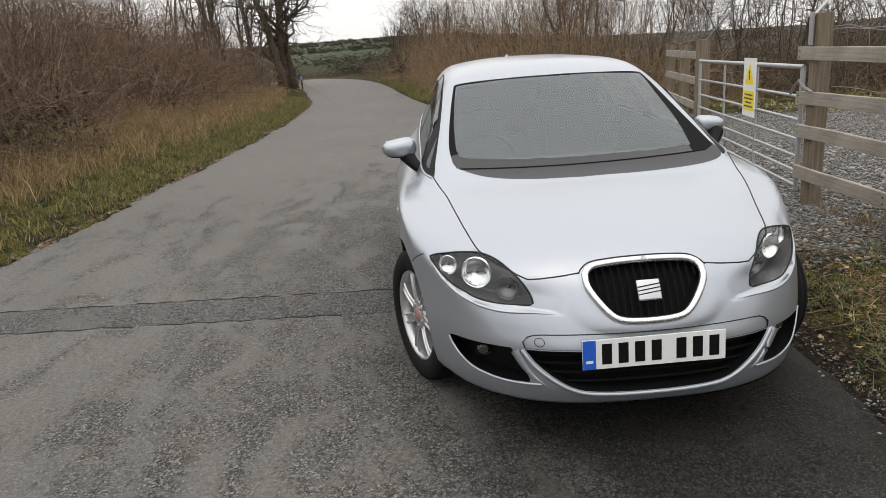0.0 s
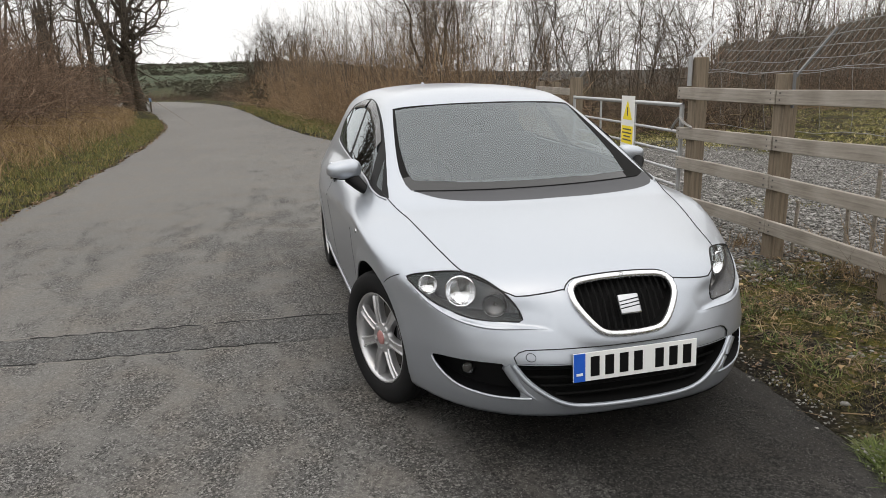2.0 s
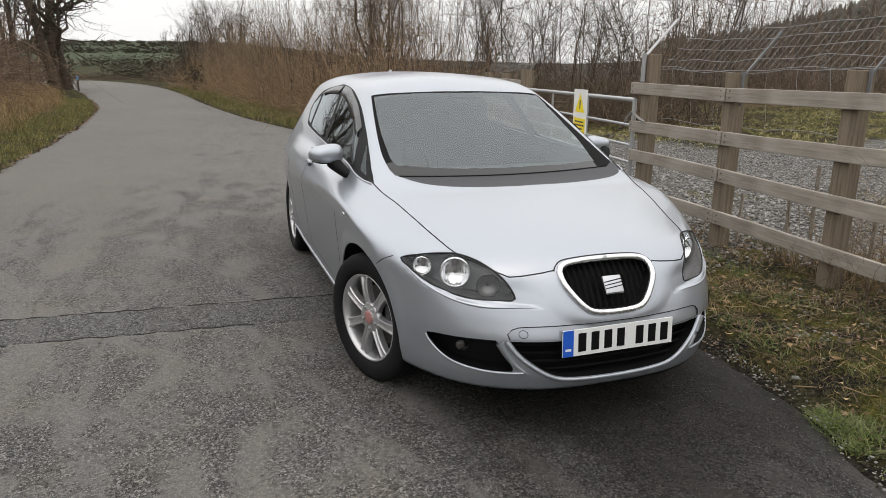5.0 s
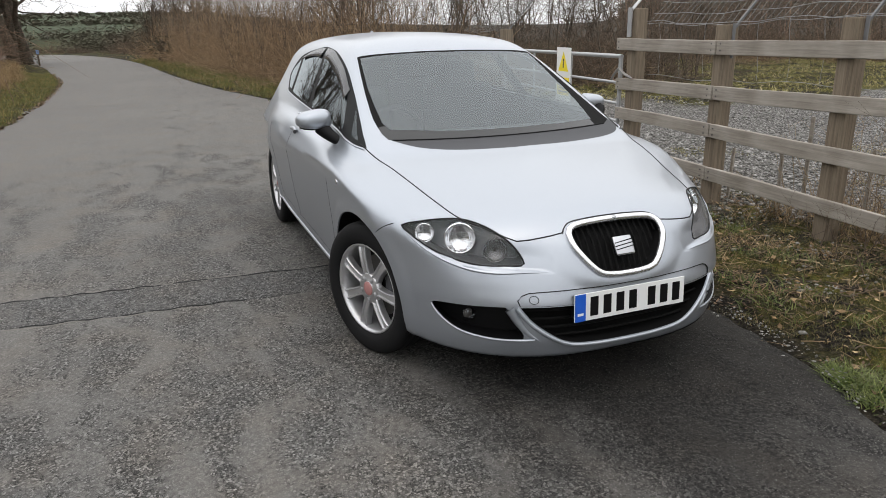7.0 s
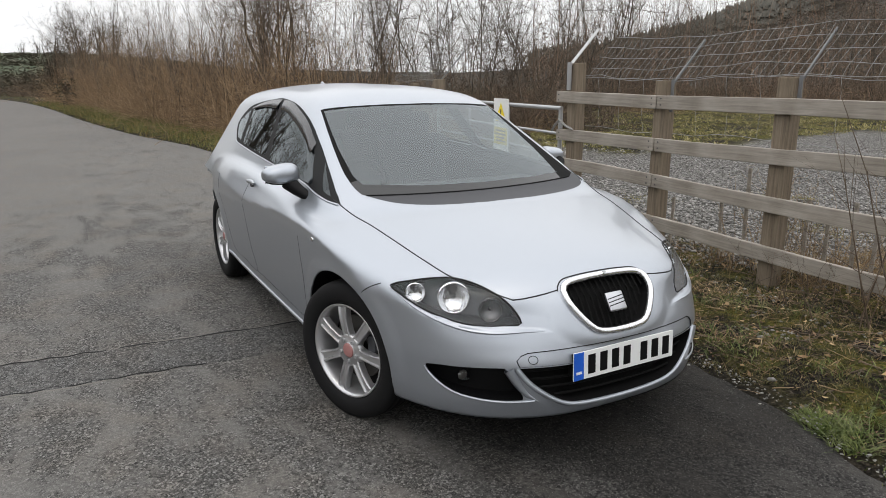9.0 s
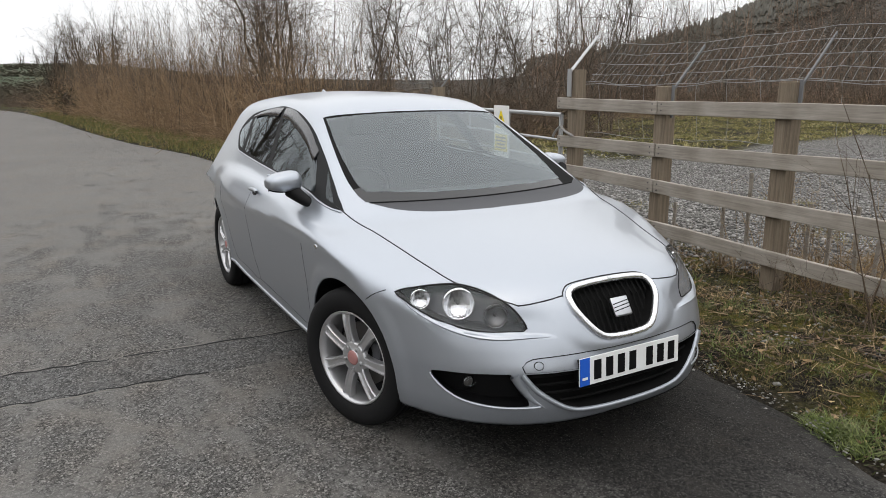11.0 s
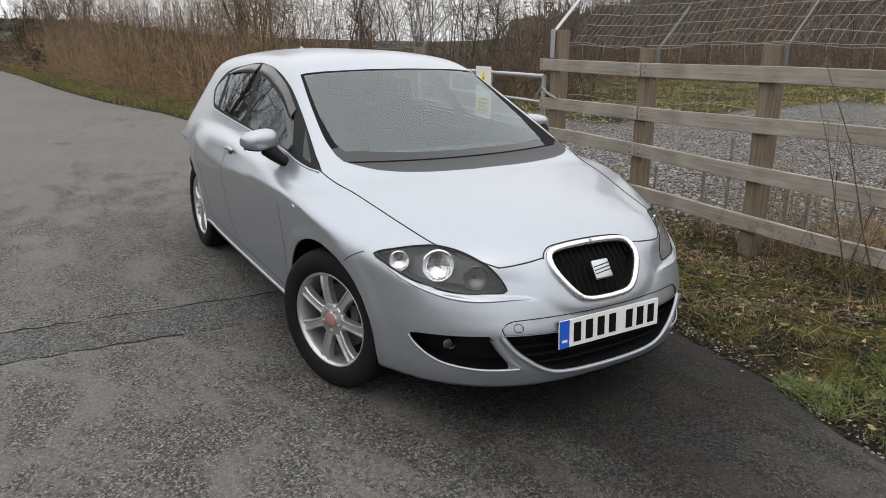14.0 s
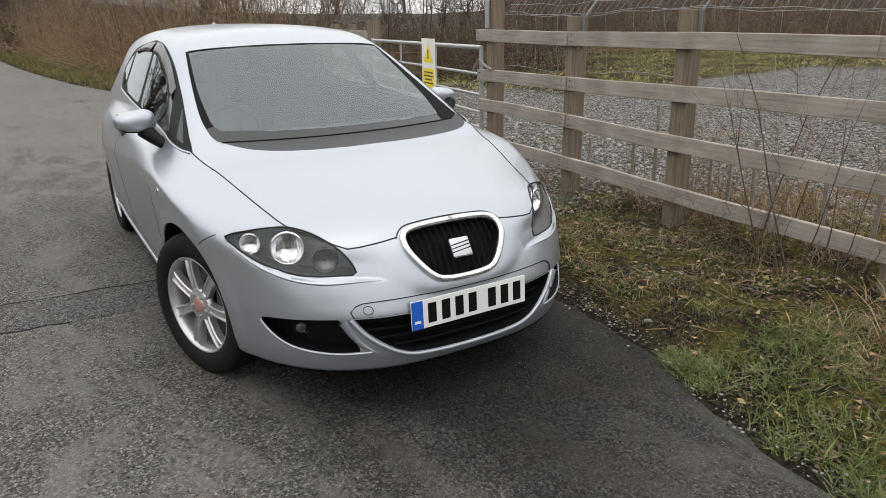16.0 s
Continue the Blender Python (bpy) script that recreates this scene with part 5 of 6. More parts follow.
ring = [(-0.37 + 0.18 * math.cos(a), 0.98 - 0.07 * math.sin(a), 0.86 + 0.17 * math.sin(a)) for a in np.linspace(0, 2 * np.pi, 33)[:-1]]
tube_part("steering_wheel", ring, 0.016, M_BLACK, car, closed=True)


# the nearside of the cabin and bonnet stands a little further out
for ob in car.children_recursive:
    here, up = ob.matrix_basis.copy(), ob.parent
    while up != car:
        here, up = up.matrix_basis @ here, up.parent
    at = here.translation
    if at.length < 1e-6:
        p = np.zeros(len(ob.data.vertices) * 3, np.float32)
        ob.data.vertices.foreach_get("co", p)
        p = p.reshape(-1, 3)
        facing = normals(p.astype(float)) if ob.data.has_custom_normals else None
        h, d = np.clip((p[:, 2] - 0.52) / 0.34, 0, 1), np.clip((p[:, 1] + 0.35) / 0.75, 0, 1)
        p[:, 0] += 0.074 * h * h * (3 - 2 * h) * d * d * (3 - 2 * d) * np.clip(p[:, 0] / 0.6, 0, 1.1)
        ob.data.vertices.foreach_set("co", p.ravel())
        ob.data.update()
        if facing is not None:
            ob.data.normals_split_custom_set_from_vertices(facing.tolist())
    elif at.x > 0.7 and at.z > 0.85 and ob.parent == car:
        ob.matrix_basis = Matrix.Translation((0.02, 0, 0)) @ ob.matrix_basis


# ---- wheels ----
def lathe(bmr, profile, steps=56):
    """A ring turned round the x axis from (x, radius) pairs."""
    rings = []
    for x, r in profile:
        rings.append([bmr.verts.new((x, r * math.cos(a), r * math.sin(a))) for a in np.linspace(0, 2 * np.pi, steps + 1)[:-1]])
    for a, b in zip(rings, rings[1:]):
        for i in range(steps):
            bmr.faces.new((a[i], a[(i + 1) % steps], b[(i + 1) % steps], b[i]))


def wheel(at, turn):
    """A wheel whose outer face looks along its own x axis."""
    hub = new("wheel")
    hub.parent = car
    hub.matrix_local = Matrix.Translation(at) @ Matrix.Rotation(radians(turn), 4, "Z")
    tagged(hub, "black tyre on a silver seven-spoke alloy")
    b = bmesh.new()
    lathe(b, [(0.082, 0.214), (0.096, 0.222), (0.103, 0.245), (0.105, 0.268), (0.1, 0.290), (0.09, 0.305), (0.072, 0.313), (0.066, 0.3085), (0.06, 0.314), (0.032, 0.316), (0.027, 0.310), (0.022, 0.316), (-0.022, 0.316), (-0.027, 0.310), (-0.032, 0.316), (-0.06, 0.314), (-0.09, 0.305), (-0.105, 0.268), (-0.096, 0.222), (-0.08, 0.205)], 72)
    part("tyre", b, M_TYRE, hub, "black rubber tyre", True)
    b = bmesh.new()
    lathe(b, [(0.078, 0.207), (0.088, 0.2155), (0.091, 0.214), (0.090, 0.208), (0.076, 0.200), (0.05, 0.194), (0.0, 0.188), (-0.07, 0.19)], 72)
    rim = part("rim", b, M_ALLOY, hub, "silver seven-spoke alloy rim", True)
    for k in range(7):
        b = bmesh.new()
        rows = []
        for r, half, face in ((0.030, 0.024, 0.072), (0.060, 0.024, 0.075), (0.085, 0.0205, 0.080), (0.13, 0.0205, 0.084), (0.17, 0.023, 0.084), (0.196, 0.027, 0.081), (0.205, 0.031, 0.073)):
            rows.append([b.verts.new((face + h, t * half, r)) for t, h in ((-1, -0.035), (-1, -0.006), (-0.86, 0.0), (-0.62, 0.0), (-0.45, -0.008), (0.45, -0.008), (0.62, 0.0), (0.86, 0.0), (1, -0.006), (1, -0.035))])
        for p, q in zip(rows, rows[1:]):
            for i in range(9):
                b.faces.new((p[i], p[i + 1], q[i + 1], q[i]))
        bmesh.ops.rotate(b, verts=b.verts, cent=(0, 0, 0), matrix=Matrix.Rotation(2 * math.pi * (k + 0.2) / 7, 3, "X"))
        part("spoke", b, M_ALLOY, rim, "", False)
    b = bmesh.new()
    lathe(b, [(0.05, 0.075), (0.073, 0.072), (0.076, 0.066), (0.076, 0.036), (0.079, 0.034)], 40)
    part("hub_plate", b, M_ALLOY, rim, "", True)
    b = bmesh.new()
    lathe(b, [(0.074, 0.0345), (0.080, 0.033), (0.083, 0.026), (0.084, 0.001)], 32)
    part("centre_cap", b, M_RED, hub, "faded red centre cap", True)
    for k in range(5):
        b = bmesh.new()
        a = 2 * math.pi * (k + 0.5) / 5
        bmesh.ops.create_cone(b, segments=10, radius1=0.010, radius2=0.008, depth=0.014, cap_ends=True, matrix=Matrix.Translation((0.079, 0.052 * math.sin(a), 0.052 * math.cos(a))) @ Matrix.Rotation(radians(90), 4, "Y"))
        part("wheel_bolt", b, M_STEEL, hub)
    b = bmesh.new()
    lathe(b, [(0.012, 0.06), (0.012, 0.145), (-0.012, 0.145), (-0.012, 0.06)], 48)
    part("brake_disc", b, M_DISC, hub, "grey brake disc")
    b = bmesh.new()
    lathe(b, [(-0.02, 0.001), (-0.02, 0.186)], 48)
    part("brake_backplate", b, M_BLACK, hub)
    b = bmesh.new()
    box(b, (0.012, 0.115, 0.03), (0.07, 0.05, 0.11), 0.01)
    part("brake_caliper", b, M_TRIM, hub)


STEER = 20
wheel((-TRACK, 0, HUB_Z), 180 + STEER)
wheel((TRACK - 0.02, 0, HUB_Z), STEER - 6)
wheel((-TRACK + 0.03, WHEELBASE, HUB_Z), 180)
wheel((TRACK - 0.03, WHEELBASE, HUB_Z), 0)

# ---- hedges, trees, grass, stones ----
def stems(rng, roots, height, spread, radius, points=5, wobble=0.06, lean=(0, 0)):
    """Bent, tapered stems from their roots: points (S, N, 3) and radii (S, N)."""
    s = len(roots)
    t = np.linspace(0, 1, points)
    off = rng.normal(0, spread, (s, 2)) + np.array(lean)
    h = height if np.ndim(height) else np.full(s, height)
    p = np.zeros((s, points, 3))
    p[..., :2] = roots[:, None, :2] + off[:, None] * (t[None, :, None] ** 1.3) * h[:, None, None]
    p[..., 2] = roots[:, None, 2] + h[:, None] * t
    p[:, 1:] += np.cumsum(rng.normal(0, wobble, (s, points - 1, 3)), 1) * h[:, None, None] * 0.4
    r = radius * (0.6 + 0.8 * rng.random((s, 1))) * (1 - 0.85 * t)
    return p, r


def side_twigs(rng, p, r, count, length, points=3, lo=0.25, rise=0.15, wild=0.75, thick=0.55, thin=0.0012):
    """Crooked twigs that leave stems part of the way up."""
    s, n = r.shape
    which = rng.integers(0, s, count)
    f = (lo + (1 - lo) * rng.random(count)) * (n - 1)
    i = np.minimum(f.astype(int), n - 2)
    w = (f - i)[:, None]
    start = p[which, i] * (1 - w) + p[which, i + 1] * w
    along = p[which, i + 1] - p[which, i]
    along /= np.linalg.norm(along, axis=1, keepdims=True) + 1e-9
    out = along * 0.8 + rng.normal(0, wild, (count, 3))
    out /= np.linalg.norm(out, axis=1, keepdims=True)
    ln = length * (0.4 + 0.9 * rng.random(count))
    t = np.linspace(0, 1, points)
    q = start[:, None] + out[:, None] * (ln[:, None] * t)[..., None]
    q[..., 2] += (rise * ln[:, None]) * t**2
    q[:, 1:] += np.cumsum(rng.normal(0, 0.085, (count, points - 1, 3)), 1) * ln[:, None, None]
    rr = np.maximum((r[which, i] * thick)[:, None], thin) * (1 - 0.8 * t)
    return q, rr


def shrubs(name, seed, centres, size, per, radius, mat, label, category="hedge", fine=70, droop=0.3, thin=0.0016):
    """Rounded bushes of arching twigs that spring from each centre, with finer twigs on them."""
    rng = np.random.default_rng(seed)
    c = np.repeat(centres, per, 0)
    n = len(c)
    big = np.repeat(size * (0.65 + 0.7 * rng.random(len(centres))), per)
    a, up = rng.random(n) * 2 * np.pi, 0.12 + 0.88 * rng.random(n) ** 0.8
    flat = np.sqrt(1 - np.minimum(up, 0.999) ** 2)
    way = np.stack([np.cos(a) * flat, np.sin(a) * flat, up], -1)
    ln = big * (0.6 + 0.5 * rng.random(n))
    t = np.linspace(0, 1, 5)
    root = c + rng.normal(0, 0.16, (n, 3)) * big[:, None] * [1, 1, 0]
    p = root[:, None] + way[:, None] * (ln[:, None] * t)[..., None]
    p[..., 2] -= droop * ln[:, None] * t**2.4 * flat[:, None]
    p[:, 1:] += np.cumsum(rng.normal(0, 0.05, (n, 4, 3)), 1) * ln[:, None, None]
    r = radius * (0.6 + 0.8 * rng.random((n, 1))) * (1 - 0.8 * t)
    q, rr = side_twigs(rng, p, r, len(centres) * fine, size * 0.42, 3, 0.2, 0.0, 1.1, 0.6, thin)
    return tagged(new(name, joined(name, [tubes(p, r), tubes(q, rr)], mat)), label, category, kind="stuff")


def leafy(name, seed, centres, size, per, leaf, mat, label, category="bushes"):
    """Bushes as clouds of small leaf clumps, with uneven outlines."""
    rng = np.random.default_rng(seed)
    c = np.repeat(centres, per, 0)
    n = len(c)
    big = np.repeat(size * (0.5 + 0.9 * rng.random(len(centres))), per)[:, None]
    q = rng.normal(0, 1, (n, 3))
    q /= np.linalg.norm(q, axis=1, keepdims=True)
    q *= (0.35 + 0.65 * rng.random((n, 1)) ** 0.5) * (1 + 0.25 * rng.normal(0, 1, (n, 1)))
    q = c + q * big * [1, 1, 0.8] + [0, 0, 0.55] * big
    quad = rng.normal(0, 1, (n, 4, 3)) * 0.35 + np.array([(-1, 0, 0), (0, -0.8, 0.2), (1, 0, 0), (0, 0.8, -0.2)])
    v = q[:, None] + quad * leaf * (0.5 + rng.random((n, 1, 1)))
    return tagged(new(name, quick_mesh(name, v.reshape(-1, 3), np.arange(n * 4).reshape(n, 4), mat)), label, category, kind="stuff")


def joined(name, sets, mat, smooth=False):
    verts, faces, k = [], [], 0
    for a, b in sets:
        verts.append(a), faces.append(b + k)
        k += len(a)
    return quick_mesh(name, np.concatenate(verts), np.concatenate(faces), mat, smooth)


def thicket(name, seed, roots, height, spread, radius, twigs, length, mat, label, category="hedge", fine=0, lean=(0, 0), vary=0.6):
    rng = np.random.default_rng(seed)
    h = height * (1 - vary / 2 + vary * rng.random(len(roots)))
    p, r = stems(rng, roots, h, spread, radius, lean=lean)
    q, rr = side_twigs(rng, p, r, int(len(roots) * twigs), length)
    sets = [tubes(p, r), tubes(q, rr)]
    if fine:
        sets.append(tubes(*side_twigs(rng, q, rr, int(len(roots) * fine), length * 0.5, 2)))
    return tagged(new(name, joined(name, sets, mat)), label, category, kind="stuff")


def scatter(rng, n, y0, y1, x_of, depth):
    y = y0 + (y1 - y0) * rng.random(n)
    x = x_of(y) + depth[0] + (depth[1] - depth[0]) * rng.random(n)
    return np.stack([x, y, ground_height(x, y) - 0.03], -1)


def sprinkle(rng, n, x0, x1, y0, y1, keep=None):
    x, y = x0 + (x1 - x0) * rng.random(n), y0 + (y1 - y0) * rng.random(n)
    if keep is not None:
        k = keep(x, y)
        x, y = x[k], y[k]
    return np.stack([x, y, ground_height(x, y)], -1)


def blades(name, seed, roots, height, width, mat, label, category="grass", lean=0.5):
    """Bent grass blades, three triangles each."""
    rng = np.random.default_rng(seed)
    n = len(roots)
    a = rng.random(n) * 2 * np.pi
    h = height * (0.4 + 0.9 * rng.random(n))
    side = np.stack([np.cos(a), np.sin(a), np.zeros(n)], -1) * (width * (0.6 + 0.8 * rng.random(n)))[:, None]
    b = rng.random(n) * 2 * np.pi
    tip = np.stack([np.cos(b), np.sin(b), np.zeros(n)], -1) * (h * lean * rng.random(n) * 1.6)[:, None]
    up = np.stack([np.zeros(n), np.zeros(n), h], -1)
    root = roots - [0, 0, 0.01]
    v = np.stack([root - side, root + side, root + 0.55 * up + 0.35 * tip - side * 0.7, root + 0.55 * up + 0.35 * tip + side * 0.7, root + up * 0.92 + tip], 1).reshape(-1, 3)
    k = np.arange(n)[:, None] * 5
    f = np.concatenate([k + [0, 1, 3], k + [0, 3, 2], k + [2, 3, 4]])
    return tagged(new(name, quick_mesh(name, v, f, mat)), label, category, kind="stuff")


def tufts(rng, centres, per, radius):
    c = np.repeat(centres, per, 0)
    c[:, :2] += rng.normal(0, radius, (len(c), 2))
    c[:, 2] = ground_height(c[:, 0], c[:, 1])
    return c


ICO = np.array([(1, 0.1, 0), (0.2, 1, 0.1), (-1, 0, 0.1), (0, -1, 0), (0.45, 0.3, 0.9), (-0.4, -0.2, 0.95), (0.1, 0.5, -0.8)])
ICO_F = np.array([(0, 1, 4), (1, 5, 4), (1, 2, 5), (2, 3, 5), (3, 4, 5), (3, 0, 4), (1, 0, 6), (2, 1, 6), (3, 2, 6), (0, 3, 6)])


def stones(name, seed, places, size, mat, label):
    rng = np.random.default_rng(seed)
    n = len(places)
    shape = ICO[None] * (0.7 + 0.6 * rng.random((n, 7, 1))) * (size * (0.45 + 1.1 * rng.random((n, 1, 1)) ** 2)) * np.array([1, 0.85, 0.55])
    a = rng.random(n) * 2 * np.pi
    c, s = np.cos(a)[:, None], np.sin(a)[:, None]
    v = np.stack([shape[..., 0] * c - shape[..., 1] * s, shape[..., 0] * s + shape[..., 1] * c, shape[..., 2]], -1) + places[:, None] + [0, 0, size * 0.2]
    f = (np.arange(n)[:, None, None] * 7 + ICO_F[None]).reshape(-1, 3)
    return tagged(new(name, quick_mesh(name, v.reshape(-1, 3), f, mat)), label, "stones", kind="stuff")


def leaves(name, seed, places, size, mat, label):
    rng = np.random.default_rng(seed)
    n = len(places)
    on_road = (places[:, 0] > road_left(places[:, 1])) & (places[:, 0] < road_right(places[:, 1]))
    places = np.where(on_road[:, None], places * [1, 1, 0] - [0, 0, 0.008], places)
    q = rng.normal(0, 1, (n, 4, 3)) * [0.12, 0.12, 0.28] + np.array([(-1, 0, 0), (0, -0.55, 0), (1, 0, 0.1), (0, 0.55, 0)])
    q = q * (size * (0.5 + rng.random((n, 1, 1))))
    a = rng.random(n) * 2 * np.pi
    c, s = np.cos(a)[:, None], np.sin(a)[:, None]
    v = np.stack([q[..., 0] * c - q[..., 1] * s, q[..., 0] * s + q[..., 1] * c, q[..., 2]], -1) + places[:, None] + [0, 0, 0.015]
    f = np.arange(n * 4).reshape(n, 4)
    return tagged(new(name, quick_mesh(name, v.reshape(-1, 3), f, mat)), label, "leaf litter", kind="stuff")


rng = np.random.default_rng(11)
# lane's far right: brown tangle with whips and saplings above
shrubs("roadside_hedge", 1, scatter(rng, 190, 12.5, 47, road_right, (1.8, 4.8)), 2.15, 30, 0.008, M_TANGLE, "tangled hedge of warm brown dead stems beside the lane", fine=74, thin=0.0048)
shrubs("roadside_hedge", 24, scatter(rng, 95, 12.5, 47, road_right, (3.0, 5.4)), 2.6, 28, 0.008, M_BRUSH, "red-brown leafless shrubs at the hedge's back", fine=74, thin=0.004)
thicket("roadside_whips", 23, scatter(rng, 300, 12.5, 47, road_right, (1.5, 4.8)), 2.3, 0.32, 0.008, 7, 0.6, M_TWIG, "dark crooked stems in the hedge", fine=6)
thicket("roadside_whips", 22, scatter(rng, 900, 12.5, 47, road_right, (1.6, 4.8)), 2.9, 0.20, 0.006, 6, 0.55, M_TANGLE, "thin upright brown whips standing in the hedge", fine=4)
thicket("sapling_row", 2, scatter(rng, 330, 13, 47, road_right, (2.0, 6)), 3.9, 0.16, 0.013, 18, 0.9, M_SAPLING, "bare grey saplings standing above the hedge", fine=22, vary=0.9)
# left bank
shrubs("bank_brush", 3, scatter(rng, 165, 2, 43, road_left, (-8.5, -3.6)), 3.1, 30, 0.010, M_BRUSH, "dense red-brown leafless brush on the bank", "brush", fine=96, thin=0.008)
shrubs("bank_brush", 42, scatter(rng, 60, 6, 44, road_left, (-11, -6.5)), 4.8, 34, 0.010, M_BRUSH, "tall red-brown thicket behind the brush", "brush", fine=120, thin=0.010)
thicket("bank_whips", 36, scatter(rng, 800, 1, 40, road_left, (-7.5, -3.2)), 2.6, 0.25, 0.008, 6, 0.7, M_BRUSH, "upright thin brown stems in the brush", "brush", fine=6)
shrubs("bank_bramble", 31, scatter(rng, 95, -1, 38, road_left, (-3.6, -2.1)), 0.8, 22, 0.004, M_RUST, "dead bracken and bramble stems on the bank", "bramble", fine=40, droop=0.6)
shrubs("bank_bramble", 37, scatter(rng, 75, -3, 10, road_left, (-6.0, -2.2)), 1.25, 28, 0.006, M_TWIG, "arching grey bramble canes on the bank", "bramble", fine=50, droop=0.7)
leafy("bank_ivy", 38, scatter(rng, 110, -3, 10, road_left, (-6.5, -2.6)), 0.6, 150, 0.035, M_IVY, "dark evergreen undergrowth beneath the brush", "undergrowth")
thicket("bank_trees", 39, scatter(rng, 22, 30, 42, lambda y: 0 * y, (-12.0, -8.6)), 7.2, 0.12, 0.07, 16, 1.7, M_ALDER, "bare leaning trees overhanging the bank", "trees", fine=60)
shrubs("bank_brush", 41, scatter(rng, 70, 3, 36, road_left, (-14, -7.5)), 4.1, 34, 0.012, M_TWIG, "tall dark thicket behind the brush", "brush", fine=110, thin=0.007)
shrubs("bank_brush", 40, scatter(rng, 34, 29, 46, lambda y: 0 * y, (-15.5, -9.0)), 3.1, 36, 0.012, M_BRUSH, "tall dark brush round the roadside trees", "brush", fine=150, thin=0.005)
thicket("bank_trees", 32, scatter(rng, 190, 2, 42, road_left, (-17, -9)), 6.8, 0.10, 0.05, 18, 1.5, M_ALDER, "row of bare young trees behind the bank", "trees", fine=46)
# behind the camera: unseen hedges and bare trees, added for reflections and light
thicket("lane_hedge", 33, scatter(rng, 300, -34, 0, road_left, (-7.5, -2.6)), 2.6, 0.22, 0.018, 5, 0.9, M_TWIG, "unseen brown leafless hedge added down the lane, out of view", fine=3)
thicket("lane_hedge", 34, scatter(rng, 300, -34, -5.5, road_right, (2.2, 7)), 2.6, 0.22, 0.018, 5, 0.9, M_TWIG, "unseen brown leafless hedge added down the lane, out of view", fine=3)
thicket("lane_trees", 35, np.concatenate([scatter(rng, 30, -40, -8, road_right, (3, 12)), scatter(rng, 40, -40, 3, road_left, (-16, -6))]), 8.0, 0.1, 0.08, 16, 2.0, M_TWIG, "unseen bare trees added down the lane, out of view", "trees", fine=40)
# thicket behind the yard
def yard_back(rng, n, r0, r1, a0, a1):
    a, r = np.radians(a0 + (a1 - a0) * rng.random(n)), r0 + (r1 - r0) * rng.random(n)
    x, y = -1.6 + r * np.sin(a), -2.8 + r * np.cos(a)
    return np.stack([x, y, ground_height(x, y) - 0.05], -1)


shrubs("yard_scrub", 4, np.concatenate([yard_back(rng, 60, 17.5, 28, 22, 40), yard_back(rng, 135, 26, 36, 40, 70)]), 1.9, 22, 0.012, M_TWIG, "dark leafless scrub behind the gravel yard", "scrub", fine=66, thin=0.006)
shrubs("yard_scrub", 44, np.concatenate([yard_back(rng, 16, 17, 24, 22, 39), yard_back(rng, 90, 25, 31, 41, 74)]), 1.45, 26, 0.008, M_BRUSH, "red-brown dead stems in front of the scrub", "scrub", fine=60, thin=0.005)
shrubs("yard_scrub", 45, np.concatenate([yard_back(rng, 12, 16.5, 18.5, 25, 39), yard_back(rng, 60, 24, 27, 42, 74)]), 0.8, 22, 0.005, M_STRAW, "pale dead stems along the scrub's foot", "scrub", fine=40, thin=0.004)
thicket("yard_trees", 41, np.concatenate([yard_back(rng, 62, 18, 32, 20, 42), yard_back(rng, 55, 27, 42, 40, 62)]), 5.0, 0.20, 0.022, 28, 1.2, M_ALDER, "bare dark alder saplings behind the yard", "trees", fine=150, vary=0.9)


# ---- trees ----
def tree(name, seed, at, height, trunks, label, ivy=True, girth=0.16, lean=(0, 0)):
    """A bare tree: several trunks, limbs, branches and twigs, with ivy round the foot."""
    r = np.random.default_rng(seed)
    thing = tagged(new(name), label, "tree")
    x, y = at
    z = float(ground_height(x, y))
    thing.matrix_world = pose(x, y, z)
    roots = np.concatenate([r.normal(0, 0.35, (trunks, 2)), np.full((trunks, 1), -0.2)], 1)
    p, rad = stems(r, roots, height * (0.75 + 0.35 * r.random(trunks)), 0.10, girth, 9, 0.035, lean)
    o = new("trunk", joined("trunk", [tubes(p, rad, 9)], M_BARK, True))
    o.parent = thing
    a, ra = side_twigs(r, p, rad, trunks * 9, height * 0.34, 7, 0.22, 0.25, 0.5, 0.5)
    full = 1.0 if ivy or at[1] < 60 else 0.3
    b, rb = side_twigs(r, a, ra, int(trunks * 90 * full), height * 0.16, 5, 0.2, 0.1, 0.6, 0.5)
    c, rc = side_twigs(r, b, rb, int(trunks * 300 * full), height * 0.07, 3, 0.15, 0.05, 0.7, 0.6)
    o = tagged(new("branchwork", joined("branchwork", [tubes(a, ra, 6)], M_BARK, True)), kind="stuff")
    o.parent = thing
    o = tagged(new("crown", joined("crown", [tubes(b, rb, 4), tubes(c, np.maximum(rc, 0.004), 3)], M_BARK if ivy or girth > 0.1 else M_SAPLING)), kind="stuff")
    o.parent = thing
    if ivy:
        n = 2600
        k = r.integers(0, trunks, n)
        f = r.random(n) * 1.5
        q = p[k, np.minimum(f.astype(int), 7)] + (p[k, np.minimum(f.astype(int) + 1, 8)] - p[k, np.minimum(f.astype(int), 7)]) * (f % 1)[:, None]
        q = q + r.normal(0, 0.2, (n, 3)) * np.array([1.5, 1.3, 1]) * (1.15 - f / 4)[:, None]
        size = 0.055
        quad = r.normal(0, 1, (n, 4, 3)) * 0.35 + np.array([(-1, 0, 0), (0, -0.8, 0.2), (1, 0, 0), (0, 0.8, -0.2)])
        v = q[:, None] + quad * size * (0.5 + r.random((n, 1, 1)))
        o = new("ivy", quick_mesh("ivy", v.reshape(-1, 3), np.arange(n * 4).reshape(n, 4), M_IVY))
        o.parent = thing
    return thing


